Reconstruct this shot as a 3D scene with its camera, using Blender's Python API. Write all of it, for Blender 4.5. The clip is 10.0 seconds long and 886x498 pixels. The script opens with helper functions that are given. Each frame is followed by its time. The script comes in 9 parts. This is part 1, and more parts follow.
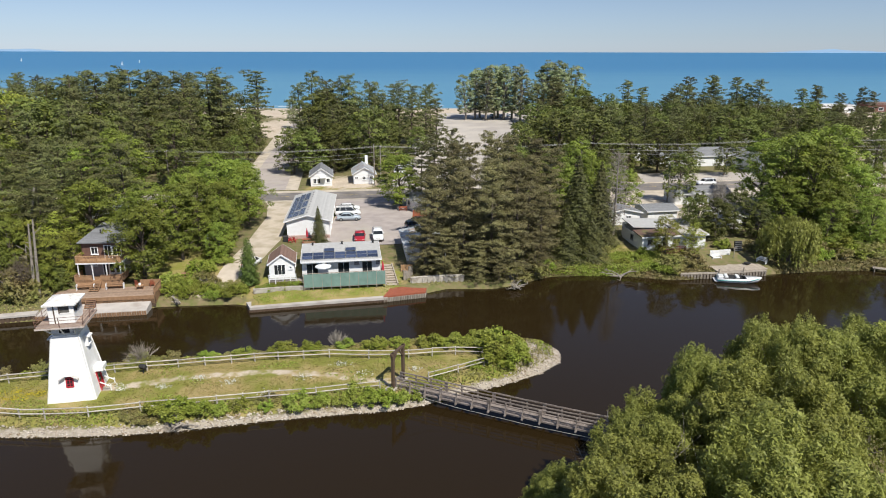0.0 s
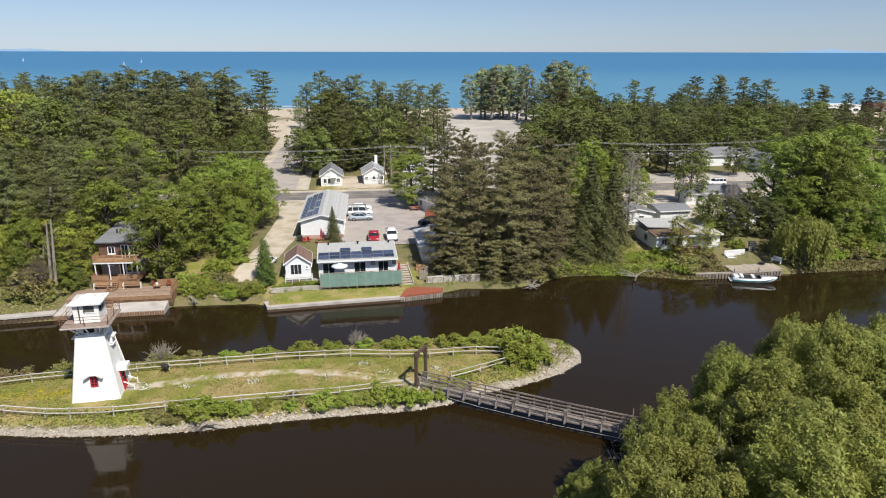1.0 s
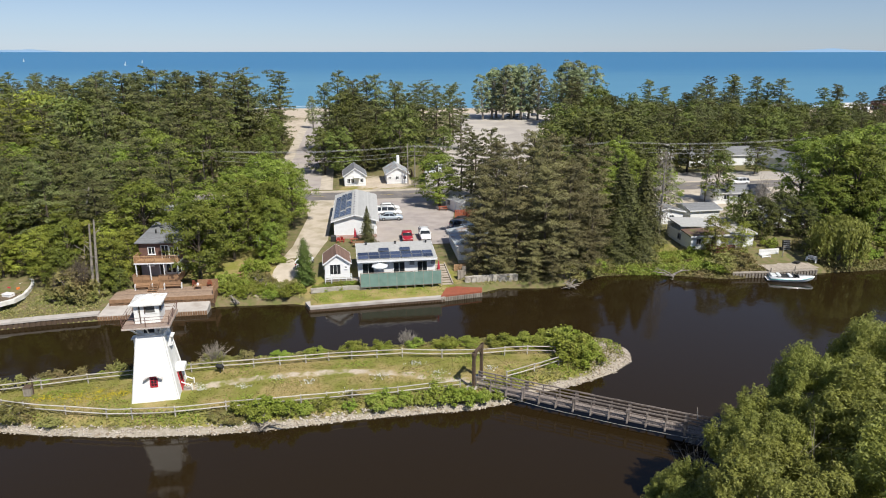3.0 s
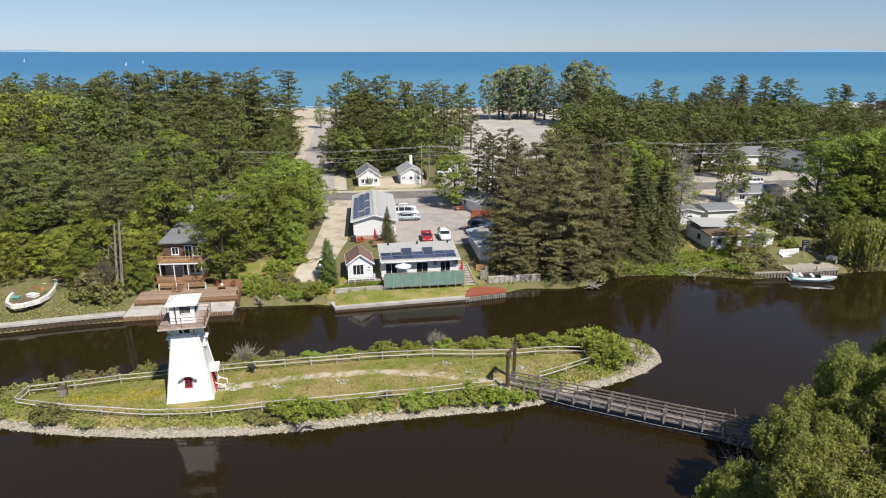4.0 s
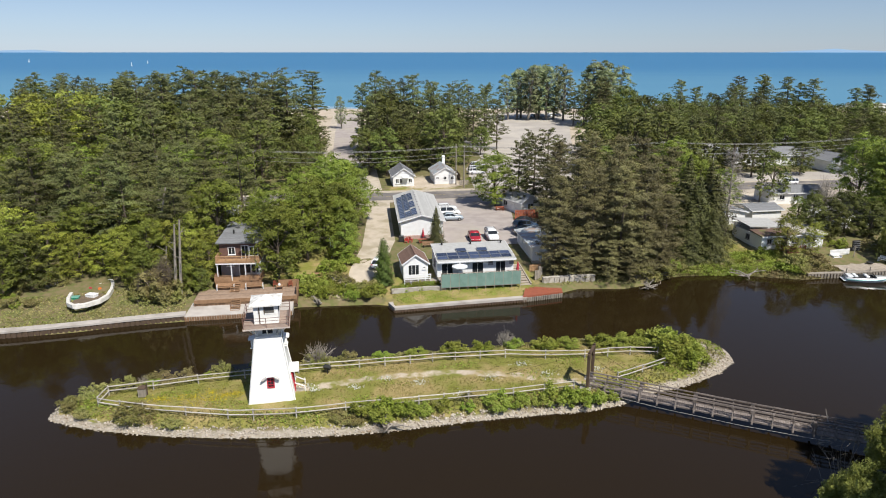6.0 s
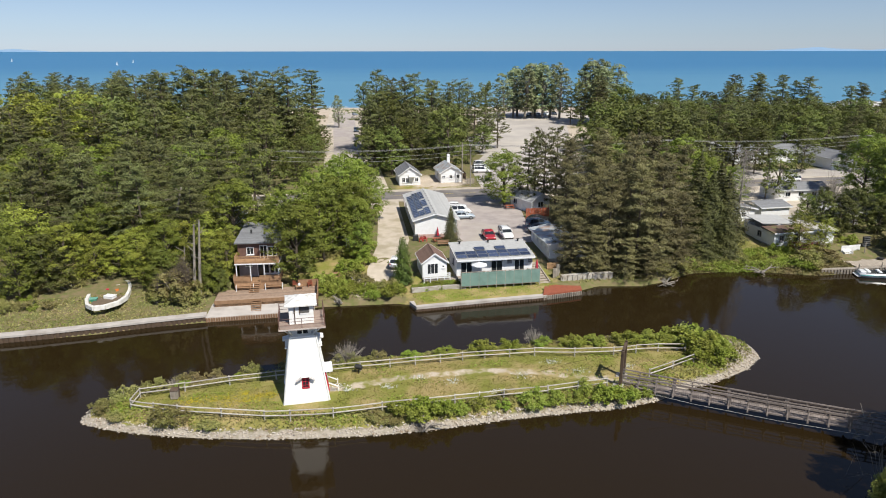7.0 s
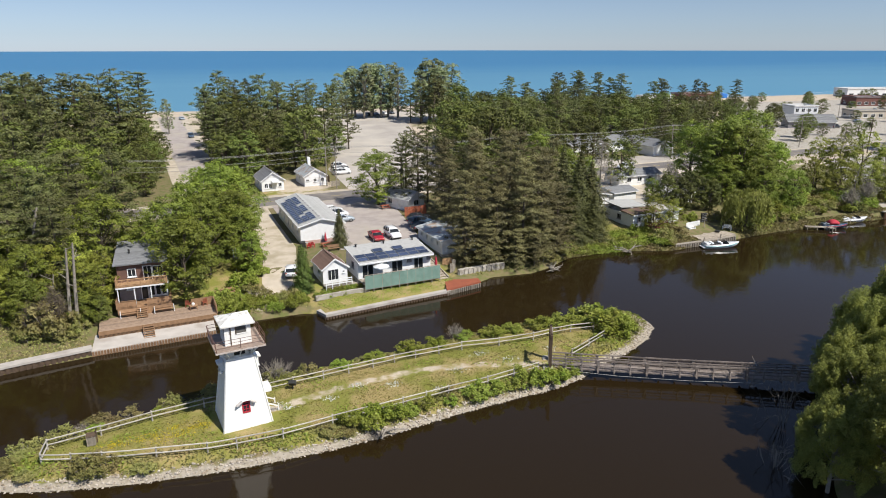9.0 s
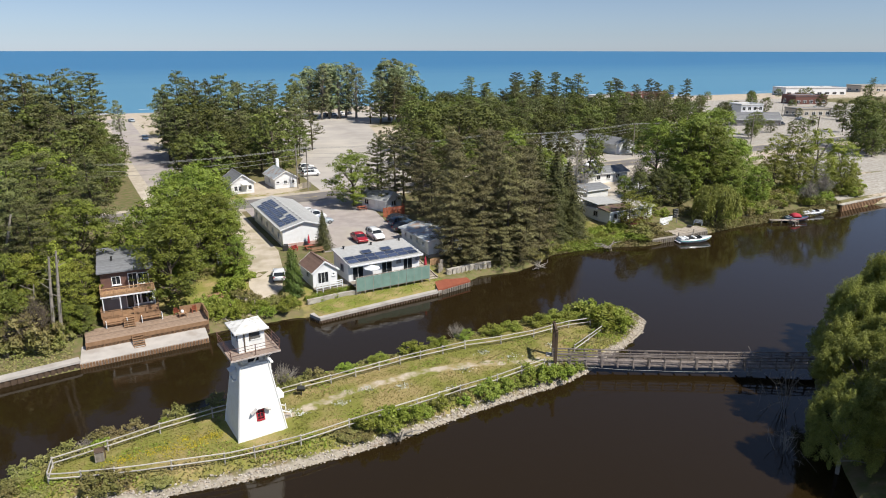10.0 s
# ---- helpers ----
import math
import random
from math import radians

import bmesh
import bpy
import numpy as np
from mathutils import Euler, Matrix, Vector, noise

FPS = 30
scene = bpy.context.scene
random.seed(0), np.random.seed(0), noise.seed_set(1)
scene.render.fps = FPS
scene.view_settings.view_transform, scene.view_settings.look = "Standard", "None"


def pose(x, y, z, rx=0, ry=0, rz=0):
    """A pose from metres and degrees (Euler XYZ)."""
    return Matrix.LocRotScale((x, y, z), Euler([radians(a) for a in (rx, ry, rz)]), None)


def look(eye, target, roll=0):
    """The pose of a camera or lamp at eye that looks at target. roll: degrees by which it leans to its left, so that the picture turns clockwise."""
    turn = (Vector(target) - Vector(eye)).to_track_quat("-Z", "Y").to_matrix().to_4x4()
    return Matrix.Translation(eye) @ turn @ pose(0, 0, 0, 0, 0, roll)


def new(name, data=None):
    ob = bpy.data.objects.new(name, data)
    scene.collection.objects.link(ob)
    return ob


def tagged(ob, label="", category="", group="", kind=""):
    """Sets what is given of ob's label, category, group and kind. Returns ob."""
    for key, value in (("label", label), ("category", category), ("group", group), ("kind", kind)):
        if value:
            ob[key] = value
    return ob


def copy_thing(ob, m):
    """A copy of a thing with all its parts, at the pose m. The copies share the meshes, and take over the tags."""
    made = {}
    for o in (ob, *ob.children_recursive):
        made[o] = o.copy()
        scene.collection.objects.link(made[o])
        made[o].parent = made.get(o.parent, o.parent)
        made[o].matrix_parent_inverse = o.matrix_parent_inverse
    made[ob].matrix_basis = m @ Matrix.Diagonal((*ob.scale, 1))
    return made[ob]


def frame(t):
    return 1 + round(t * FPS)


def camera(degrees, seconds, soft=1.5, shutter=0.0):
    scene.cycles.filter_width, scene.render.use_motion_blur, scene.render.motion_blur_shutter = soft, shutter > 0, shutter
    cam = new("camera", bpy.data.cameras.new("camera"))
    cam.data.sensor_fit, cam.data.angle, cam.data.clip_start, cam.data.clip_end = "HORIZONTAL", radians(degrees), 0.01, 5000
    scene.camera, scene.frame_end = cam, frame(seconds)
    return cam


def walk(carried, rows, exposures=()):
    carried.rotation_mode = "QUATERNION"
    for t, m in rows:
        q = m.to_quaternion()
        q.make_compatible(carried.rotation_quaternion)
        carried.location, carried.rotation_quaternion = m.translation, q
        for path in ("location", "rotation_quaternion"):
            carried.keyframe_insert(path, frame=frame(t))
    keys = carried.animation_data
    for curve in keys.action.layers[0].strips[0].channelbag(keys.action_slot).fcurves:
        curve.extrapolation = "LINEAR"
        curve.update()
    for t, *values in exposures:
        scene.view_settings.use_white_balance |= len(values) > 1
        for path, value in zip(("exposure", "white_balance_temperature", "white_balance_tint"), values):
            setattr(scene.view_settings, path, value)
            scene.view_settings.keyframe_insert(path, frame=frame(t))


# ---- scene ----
cam = camera(67.9, 10.0, 1.0)
PATH = [
    (0, (-0.517, 0.522, 33.958), (-0.502, 2.437, 33.379), 0.1),
    (0.5, (-1.595, 0.495, 33.953), (-1.581, 2.409, 33.375), 0.1),
    (1, (-2.785, 0.495, 33.939), (-2.772, 2.409, 33.36), 0.1),
    (1.5, (-4.073, 0.465, 33.933), (-4.06, 2.379, 33.354), 0.0),
    (2, (-5.47, 0.47, 33.916), (-5.457, 2.384, 33.336), 0.0),
    (2.5, (-7.0, 0.481, 33.901), (-6.986, 2.395, 33.322), 0.0),
    (4, (-12.065, 0.56, 33.931), (-12.048, 2.474, 33.352), -0.0),
    (4.5, (-13.874, 0.594, 33.925), (-13.858, 2.508, 33.346), 0.0),
    (5, (-15.781, 0.646, 33.91), (-15.765, 2.56, 33.331), -0.0),
    (5.5, (-17.814, 0.765, 33.883), (-17.8, 2.68, 33.304), -0.0),
    (6, (-19.972, 0.879, 33.809), (-19.959, 2.794, 33.231), -0.0),
    (7.3, (-25.959, 1.123, 33.741), (-25.864, 3.036, 33.159), -0.15),
    (7.5, (-26.956, 1.199, 33.746), (-26.809, 3.107, 33.1665), -0.1),
    (8, (-29.474, 1.505, 33.789), (-29.196, 3.399, 33.21), -0.1),
    (8.5, (-32.082, 1.977, 33.863), (-31.659, 3.843, 33.281), -0.1),
    (9, (-34.715, 2.682, 33.899), (-34.152, 4.511, 33.316), -0.1),
    (9.5, (-37.443, 3.645, 33.879), (-36.776, 5.438, 33.296), -0.0),
    (10, (-40.221, 4.74, 33.82), (-39.513, 6.517, 33.238), -0.0),
]
walk(cam, [(t, look(eye, target, roll)) for t, eye, target, roll in PATH])

# ---- daylight ----
SUN_AZ = math.atan2(0.58, -0.81)      # from north, clockwise
SUN_EL = radians(52)
sun_dir = Vector((math.sin(SUN_AZ) * math.cos(SUN_EL), math.cos(SUN_AZ) * math.cos(SUN_EL), math.sin(SUN_EL)))
world = bpy.data.worlds.new("sky")
scene.world = world
world.use_nodes = True
wn = world.node_tree
sky = wn.nodes.new("ShaderNodeTexSky")
sky.sky_type = "NISHITA"
sky.sun_disc = False
sky.sun_elevation = SUN_EL
sky.sun_rotation = SUN_AZ
sky.air_density, sky.dust_density, sky.ozone_density = 1.0, 0.1, 2.0
wn.nodes["Background"].inputs["Strength"].default_value = 0.073
pale = wn.nodes.new("ShaderNodeHueSaturation")
pale.inputs["Saturation"].default_value = 0.6
cool = wn.nodes.new("ShaderNodeMix")
cool.data_type, cool.blend_type = "RGBA", "MULTIPLY"
cool.inputs[0].default_value = 1.0
cool.inputs[7].default_value = (0.67, 0.82, 1.11, 1)
wn.links.new(sky.outputs[0], pale.inputs["Color"])
wn.links.new(pale.outputs[0], cool.inputs[6])
wn.links.new(cool.outputs[2], wn.nodes["Background"].inputs["Color"])
sun = new("sun", bpy.data.lights.new("sun", "SUN"))
sun.data.energy, sun.data.angle, sun.data.color = 5.0, radians(0.6), (1.0, 0.95, 0.86)
sun.matrix_world = look(sun_dir * 300, (0, 0, 0))
scene.view_settings.exposure = 0.28

# ---- materials ----
def material(name, base, rough=0.7, other=None, scale=3.0, amount=0.5, bump=0.15, bump_scale=40.0, metal=0.0,
             vary=0.0, island=0.0, spec=0.5, third=None, third_scale=0.4, stretch=None, local=False):
    """A surface of two or three colours mixed by noise at two sizes, with fine relief."""
    m = bpy.data.materials.new(name)
    m.use_nodes = True
    n, l = m.node_tree.nodes, m.node_tree.links
    b = n["Principled BSDF"]
    b.inputs["Roughness"].default_value = rough
    b.inputs["Metallic"].default_value = metal
    b.inputs["Specular IOR Level"].default_value = spec
    tc = n.new("ShaderNodeTexCoord")
    where = tc.outputs["Object"]
    if not local:
        where = n.new("ShaderNodeNewGeometry").outputs["Position"]
    if stretch:
        mp = n.new("ShaderNodeMapping")
        mp.inputs["Scale"].default_value = stretch
        l.new(where, mp.inputs[0])
        where = mp.outputs[0]
    t1 = n.new("ShaderNodeTexNoise")
    t1.inputs["Scale"].default_value, t1.inputs["Detail"].default_value = scale, 6
    l.new(where, t1.inputs["Vector"])
    ramp = n.new("ShaderNodeMapRange")
    ramp.inputs[1].default_value, ramp.inputs[2].default_value = 0.35, 0.65
    l.new(t1.outputs[0], ramp.inputs[0])
    mix = n.new("ShaderNodeMix")
    mix.data_type = "RGBA"
    mix.inputs[6].default_value = (*base, 1)
    mix.inputs[7].default_value = (*(other or [c * 0.7 for c in base]), 1)
    mul = n.new("ShaderNodeMath")
    mul.operation = "MULTIPLY"
    mul.inputs[1].default_value = amount
    l.new(ramp.outputs[0], mul.inputs[0])
    l.new(mul.outputs[0], mix.inputs[0])
    colour = mix.outputs[2]
    if third:
        t3 = n.new("ShaderNodeTexNoise")
        t3.inputs["Scale"].default_value, t3.inputs["Detail"].default_value = third_scale, 4
        l.new(where, t3.inputs["Vector"])
        r3 = n.new("ShaderNodeMapRange")
        r3.inputs[1].default_value, r3.inputs[2].default_value = 0.48, 0.66
        l.new(t3.outputs[0], r3.inputs[0])
        m3 = n.new("ShaderNodeMix")
        m3.data_type = "RGBA"
        m3.inputs[7].default_value = (*third, 1)
        l.new(r3.outputs[0], m3.inputs[0])
        l.new(colour, m3.inputs[6])
        colour = m3.outputs[2]
    if vary or island:
        hs = n.new("ShaderNodeHueSaturation")
        add = n.new("ShaderNodeMath")
        add.operation = "ADD"
        add.inputs[0].default_value = add.inputs[1].default_value = 0
        if vary:
            r = n.new("ShaderNodeMapRange")
            r.inputs[3].default_value, r.inputs[4].default_value = -vary, vary
            l.new(n.new("ShaderNodeObjectInfo").outputs["Random"], r.inputs[0])
            l.new(r.outputs[0], add.inputs[0])
        if island:
            r = n.new("ShaderNodeMapRange")
            r.inputs[3].default_value, r.inputs[4].default_value = -island, island
            l.new(n.new("ShaderNodeNewGeometry").outputs["Random Per Island"], r.inputs[0])
            l.new(r.outputs[0], add.inputs[1])
        one = n.new("ShaderNodeMath")
        one.operation = "ADD"
        one.inputs[1].default_value = 1.0
        l.new(add.outputs[0], one.inputs[0])
        l.new(one.outputs[0], hs.inputs["Value"])
        l.new(colour, hs.inputs["Color"])
        colour = hs.outputs[0]
    l.new(colour, b.inputs["Base Color"])
    if bump:
        t2 = n.new("ShaderNodeTexNoise")
        t2.inputs["Scale"].default_value, t2.inputs["Detail"].default_value = bump_scale, 3
        l.new(where, t2.inputs["Vector"])
        bp = n.new("ShaderNodeBump")
        bp.inputs["Strength"].default_value, bp.inputs["Distance"].default_value = bump, 0.05
        l.new(t2.outputs[0], bp.inputs["Height"])
        l.new(bp.outputs[0], b.inputs["Normal"])
    return m


def foliage(name, base, other, vary=0.25, island=0.35, through_light=0.26, rough=0.55, hue=0.02):
    """Leaves: two greens by leaf and by tree, some light shining through."""
    m = material(name, base, rough, other, scale=0.35, amount=1.0, bump=0, vary=vary, island=island, spec=0.3)
    n, l = m.node_tree.nodes, m.node_tree.links
    b, out = n["Principled BSDF"], n["Material Output"]
    colour = b.inputs["Base Color"].links[0].from_socket
    hs = b.inputs["Base Color"].links[0].from_node
    if hs.type == "HUE_SAT":
        r = n.new("ShaderNodeMapRange")
        r.inputs[3].default_value, r.inputs[4].default_value = 0.5 - hue, 0.5 + hue
        l.new(n.new("ShaderNodeObjectInfo").outputs["Random"], r.inputs[0])
        l.new(r.outputs[0], hs.inputs["Hue"])
    tr = n.new("ShaderNodeBsdfTranslucent")
    l.new(colour, tr.inputs["Color"])
    mx = n.new("ShaderNodeMixShader")
    mx.inputs[0].default_value = through_light
    l.new(b.outputs[0], mx.inputs[1])
    l.new(tr.outputs[0], mx.inputs[2])
    l.new(mx.outputs[0], out.inputs["Surface"])
    return m


def water_material(name, near, far, y0, y1, rough, bump, scale, streak=(1, 1, 1)):
    """Murky water: colour by the depth offshore, ripples, a mirror at low angles."""
    m = bpy.data.materials.new(name)
    m.use_nodes = True
    n, l = m.node_tree.nodes, m.node_tree.links
    b = n["Principled BSDF"]
    b.inputs["Roughness"].default_value = rough
    b.inputs["IOR"].default_value = 1.33
    pos = n.new("ShaderNodeNewGeometry").outputs["Position"]
    sep = n.new("ShaderNodeSeparateXYZ")
    l.new(pos, sep.inputs[0])
    t0 = n.new("ShaderNodeTexNoise")
    mp0 = n.new("ShaderNodeMapping")
    mp0.inputs["Scale"].default_value = (0.0025, 0.012, 0.01)
    l.new(pos, mp0.inputs[0])
    l.new(mp0.outputs[0], t0.inputs["Vector"])
    t0.inputs["Scale"].default_value = 1.0
    t0.inputs["Detail"].default_value = 5
    wob = n.new("ShaderNodeMath")
    wob.operation = "MULTIPLY_ADD"
    wob.inputs[1].default_value = (y1 - y0) * 0.5
    l.new(t0.outputs[0], wob.inputs[0])
    l.new(sep.outputs[1], wob.inputs[2])
    r = n.new("ShaderNodeMapRange")
    r.interpolation_type = "SMOOTHSTEP"
    r.inputs[1].default_value, r.inputs[2].default_value = y0 + (y1 - y0) * 0.25, y1 + (y1 - y0) * 0.25
    l.new(wob.outputs[0], r.inputs[0])
    mix = n.new("ShaderNodeMix")
    mix.data_type = "RGBA"
    mix.inputs[6].default_value, mix.inputs[7].default_value = (*near, 1), (*far, 1)
    l.new(r.outputs[0], mix.inputs[0])
    l.new(mix.outputs[2], b.inputs["Base Color"])
    t = n.new("ShaderNodeTexNoise")
    mp = n.new("ShaderNodeMapping")
    mp.inputs["Scale"].default_value = streak
    l.new(pos, mp.inputs[0])
    l.new(mp.outputs[0], t.inputs["Vector"])
    t.inputs["Scale"].default_value, t.inputs["Detail"].default_value = scale, 4
    bp = n.new("ShaderNodeBump")
    bp.inputs["Strength"].default_value, bp.inputs["Distance"].default_value = bump, 0.1
    l.new(t.outputs[0], bp.inputs["Height"])
    l.new(bp.outputs[0], b.inputs["Normal"])
    return m


def ground_material():
    """Grass, dry grass, sand and leaf litter, mixed by the sheet's own zones."""
    m = bpy.data.materials.new("ground")
    m.use_nodes = True
    n, l = m.node_tree.nodes, m.node_tree.links
    b = n["Principled BSDF"]
    b.inputs["Roughness"].default_value = 0.95
    b.inputs["Specular IOR Level"].default_value = 0.15
    pos = n.new("ShaderNodeNewGeometry").outputs["Position"]
    at = n.new("ShaderNodeAttribute")
    at.attribute_name = "zone"
    sep = n.new("ShaderNodeSeparateColor")
    l.new(at.outputs["Color"], sep.inputs[0])

    def tex(scale, lo, hi, detail=6):
        t = n.new("ShaderNodeTexNoise")
        t.inputs["Scale"].default_value, t.inputs["Detail"].default_value = scale, detail
        l.new(pos, t.inputs["Vector"])
        r = n.new("ShaderNodeMapRange")
        r.inputs[1].default_value, r.inputs[2].default_value = lo, hi
        l.new(t.outputs[0], r.inputs[0])
        return r.outputs[0]

    def blend(f, a, c):
        x = n.new("ShaderNodeMix")
        x.data_type = "RGBA"
        l.new(f, x.inputs[0])
        for k, v in ((6, a), (7, c)):
            if isinstance(v, tuple):
                x.inputs[k].default_value = (*v, 1)
            else:
                l.new(v, x.inputs[k])
        return x.outputs[2]

    litter = blend(tex(1.2, 0.35, 0.65), (0.19, 0.15, 0.085), (0.12, 0.13, 0.045))
    green = blend(tex(2.5, 0.35, 0.7), (0.175, 0.185, 0.038), (0.225, 0.205, 0.06))
    dry = blend(tex(0.35, 0.42, 0.62), green, (0.34, 0.255, 0.125))
    fine = blend(tex(9.0, 0.45, 0.75), dry, (0.17, 0.19, 0.04))
    sand = blend(tex(0.3, 0.3, 0.7), (0.56, 0.48, 0.38), (0.44, 0.37, 0.29))
    sand = blend(tex(6.0, 0.4, 0.75), sand, (0.36, 0.30, 0.23))

    def soft(ch, wob):
        a = n.new("ShaderNodeMath")
        a.operation = "MULTIPLY_ADD"
        l.new(wob, a.inputs[0])
        a.inputs[1].default_value = 0.7
        l.new(sep.outputs[ch], a.inputs[2])
        r = n.new("ShaderNodeMapRange")
        r.inputs[1].default_value, r.inputs[2].default_value = 0.72, 0.98
        l.new(a.outputs[0], r.inputs[0])
        return r.outputs[0]

    wob = tex(0.9, 0.2, 0.8)
    c = blend(soft(1, wob), litter, fine)
    c = blend(soft(0, wob), c, sand)
    stone = blend(tex(3.0, 0.35, 0.65), (0.36, 0.32, 0.265), (0.26, 0.23, 0.18))
    c = blend(soft(2, wob), c, stone)
    l.new(c, b.inputs["Base Color"])
    t = n.new("ShaderNodeTexNoise")
    t.inputs["Scale"].default_value, t.inputs["Detail"].default_value = 7, 5
    l.new(pos, t.inputs["Vector"])
    bp = n.new("ShaderNodeBump")
    bp.inputs["Strength"].default_value, bp.inputs["Distance"].default_value = 0.4, 0.08
    l.new(t.outputs[0], bp.inputs["Height"])
    l.new(bp.outputs[0], b.inputs["Normal"])
    return m


M_GROUND = ground_material()
M_RIVER = water_material("river_water", (0.0185, 0.0115, 0.0043), (0.0175, 0.0115, 0.0043), 20, 120, 0.06, 0.15, 0.9)
M_SEA = water_material("lake_water", (0.085, 0.23, 0.34), (0.032, 0.155, 0.30), 420, 1500, 0.42, 0.5, 0.25, (0.4, 1, 1))
M_LEAF = foliage("maple_leaves", (0.215, 0.262, 0.038), (0.145, 0.188, 0.03), vary=0.34, island=0.2, through_light=0.16, hue=0.016)
# darker copy of the maple leaves: far crowns' shade put into the colour
M_LEAF_DARK = foliage("darkened_maple_leaves", (0.145, 0.165, 0.033), (0.085, 0.102, 0.025), vary=0.42, island=0.2, through_light=0.12, hue=0.018)
M_LEAF2 = foliage("ash_leaves", (0.27, 0.285, 0.042), (0.19, 0.215, 0.036), vary=0.3, island=0.2, through_light=0.16, hue=0.012)
M_PINE = foliage("pine_needles", (0.155, 0.163, 0.052), (0.10, 0.108, 0.038), vary=0.36, island=0.22, through_light=0.1, hue=0.018)
M_PINE_DRY = foliage("dry_pine_needles", (0.185, 0.168, 0.07), (0.125, 0.114, 0.05), vary=0.36, island=0.22, through_light=0.1, hue=0.014)
M_SPRUCE = foliage("spruce_needles", (0.10, 0.104, 0.03), (0.072, 0.078, 0.024), through_light=0.1)
M_WILLOW = foliage("willow_leaves", (0.30, 0.315, 0.075), (0.25, 0.27, 0.066), vary=0.1, island=0.3, through_light=0.4, hue=0.006)
M_POPLAR = foliage("poplar_leaves", (0.31, 0.34, 0.18), (0.23, 0.265, 0.13))
M_CEDAR = foliage("cedar_leaves", (0.13, 0.19, 0.035), (0.10, 0.155, 0.03))
M_BUSH = foliage("bush_leaves", (0.235, 0.30, 0.042), (0.275, 0.305, 0.06), island=0.2)
M_WEED = foliage("weed_leaves", (0.24, 0.25, 0.07), (0.29, 0.25, 0.105), island=0.22)
M_BARK = material("bark", (0.12, 0.095, 0.07), 0.9, (0.07, 0.055, 0.04), 4, 0.8, 0.5, 12)
M_BARK_GREY = material("grey_bark", (0.30, 0.27, 0.23), 0.9, (0.18, 0.155, 0.13), 4, 0.8, 0.5, 12)
M_LANDING = material("pale_landing_concrete", (0.45, 0.415, 0.38), 0.9, (0.37, 0.34, 0.31), 0.9, 0.8, 0.25, 25, third=(0.33, 0.295, 0.26), third_scale=0.5)
M_DECKWOOD = material("weathered_brown_decking", (0.33, 0.24, 0.175), 0.8, (0.24, 0.165, 0.115), 3, 0.8, 0.2, 20, vary=0.1, island=0.2)
M_ROCK = material("riprap_stone", (0.42, 0.375, 0.325), 0.9, (0.30, 0.265, 0.225), 1.5, 0.9, 0.5, 14, vary=0.15, island=0.2, third=(0.22, 0.17, 0.11), third_scale=2.0)
M_WHITE = material("white_paint", (0.80, 0.80, 0.78), 0.55, (0.72, 0.71, 0.68), 1.3, 0.5, 0.08, 30, third=(0.74, 0.73, 0.70), third_scale=3.0)
M_SIDING = material("white_siding", (0.76, 0.77, 0.78), 0.5, (0.68, 0.68, 0.68), 2, 0.6, 0.05, 30)
M_RED = material("red_paint", (0.42, 0.025, 0.04), 0.45, (0.33, 0.02, 0.03), 5, 0.6)
M_GREYWOOD = material("weathered_wood", (0.30, 0.265, 0.22), 0.85, (0.19, 0.165, 0.135), 3, 0.8, 0.3, 20, vary=0.22, island=0.15)
M_BROWNWOOD = material("brown_deck_wood", (0.28, 0.165, 0.09), 0.75, (0.20, 0.115, 0.06), 3, 0.8, 0.2, 20, vary=0.18, island=0.15)
M_DARKWOOD = material("dark_timber", (0.10, 0.065, 0.04), 0.8, (0.06, 0.04, 0.028), 3, 0.8, 0.3, 20)
M_REDWOOD = material("red_stained_wood", (0.34, 0.10, 0.05), 0.7, (0.25, 0.07, 0.04), 3, 0.8, 0.2, 20, vary=0.12)
M_CONCRETE = material("concrete", (0.44, 0.41, 0.36), 0.9, (0.32, 0.29, 0.25), 0.8, 0.8, 0.25, 25, third=(0.25, 0.22, 0.18), third_scale=1.5, vary=0.08)
M_ASPHALT = material("asphalt", (0.17, 0.155, 0.145), 0.9, (0.115, 0.105, 0.10), 0.5, 0.9, 0.3, 60, third=(0.24, 0.215, 0.19), third_scale=0.25)
M_OLDASPHALT = material("worn_asphalt", (0.38, 0.335, 0.31), 0.92, (0.29, 0.255, 0.24), 0.5, 0.9, 0.3, 60, third=(0.38, 0.34, 0.29), third_scale=0.12)
M_GRAVEL = material("sandy_gravel", (0.46, 0.40, 0.32), 0.95, (0.35, 0.30, 0.235), 0.7, 0.9, 0.35, 50, third=(0.52, 0.46, 0.37), third_scale=0.3)
M_GREYROOF = material("grey_shingles", (0.20, 0.205, 0.215), 0.85, (0.145, 0.15, 0.155), 2.5, 0.8, 0.3, 30, island=0.12)
M_LIGHTROOF = material("light_grey_shingles", (0.42, 0.42, 0.41), 0.85, (0.34, 0.34, 0.33), 2.0, 0.8, 0.25, 30, island=0.08)
M_BROWNROOF = material("brown_shingles", (0.20, 0.125, 0.095), 0.9, (0.14, 0.085, 0.065), 2.5, 0.8, 0.3, 30, island=0.15)
M_BLUEROOF = material("blue_grey_metal_roof", (0.42, 0.46, 0.48), 0.5, (0.34, 0.37, 0.39), 1.5, 0.7, 0.1, 30, third=(0.34, 0.25, 0.20), third_scale=0.9)
M_GLASS = material("window_glass", (0.02, 0.024, 0.028), 0.06, (0.035, 0.038, 0.04), 1.0, 0.5, 0)
M_PANE = material("clear_pane", (0.55, 0.6, 0.62), 0.03, (0.5, 0.55, 0.57), 1.0, 0.5, 0)
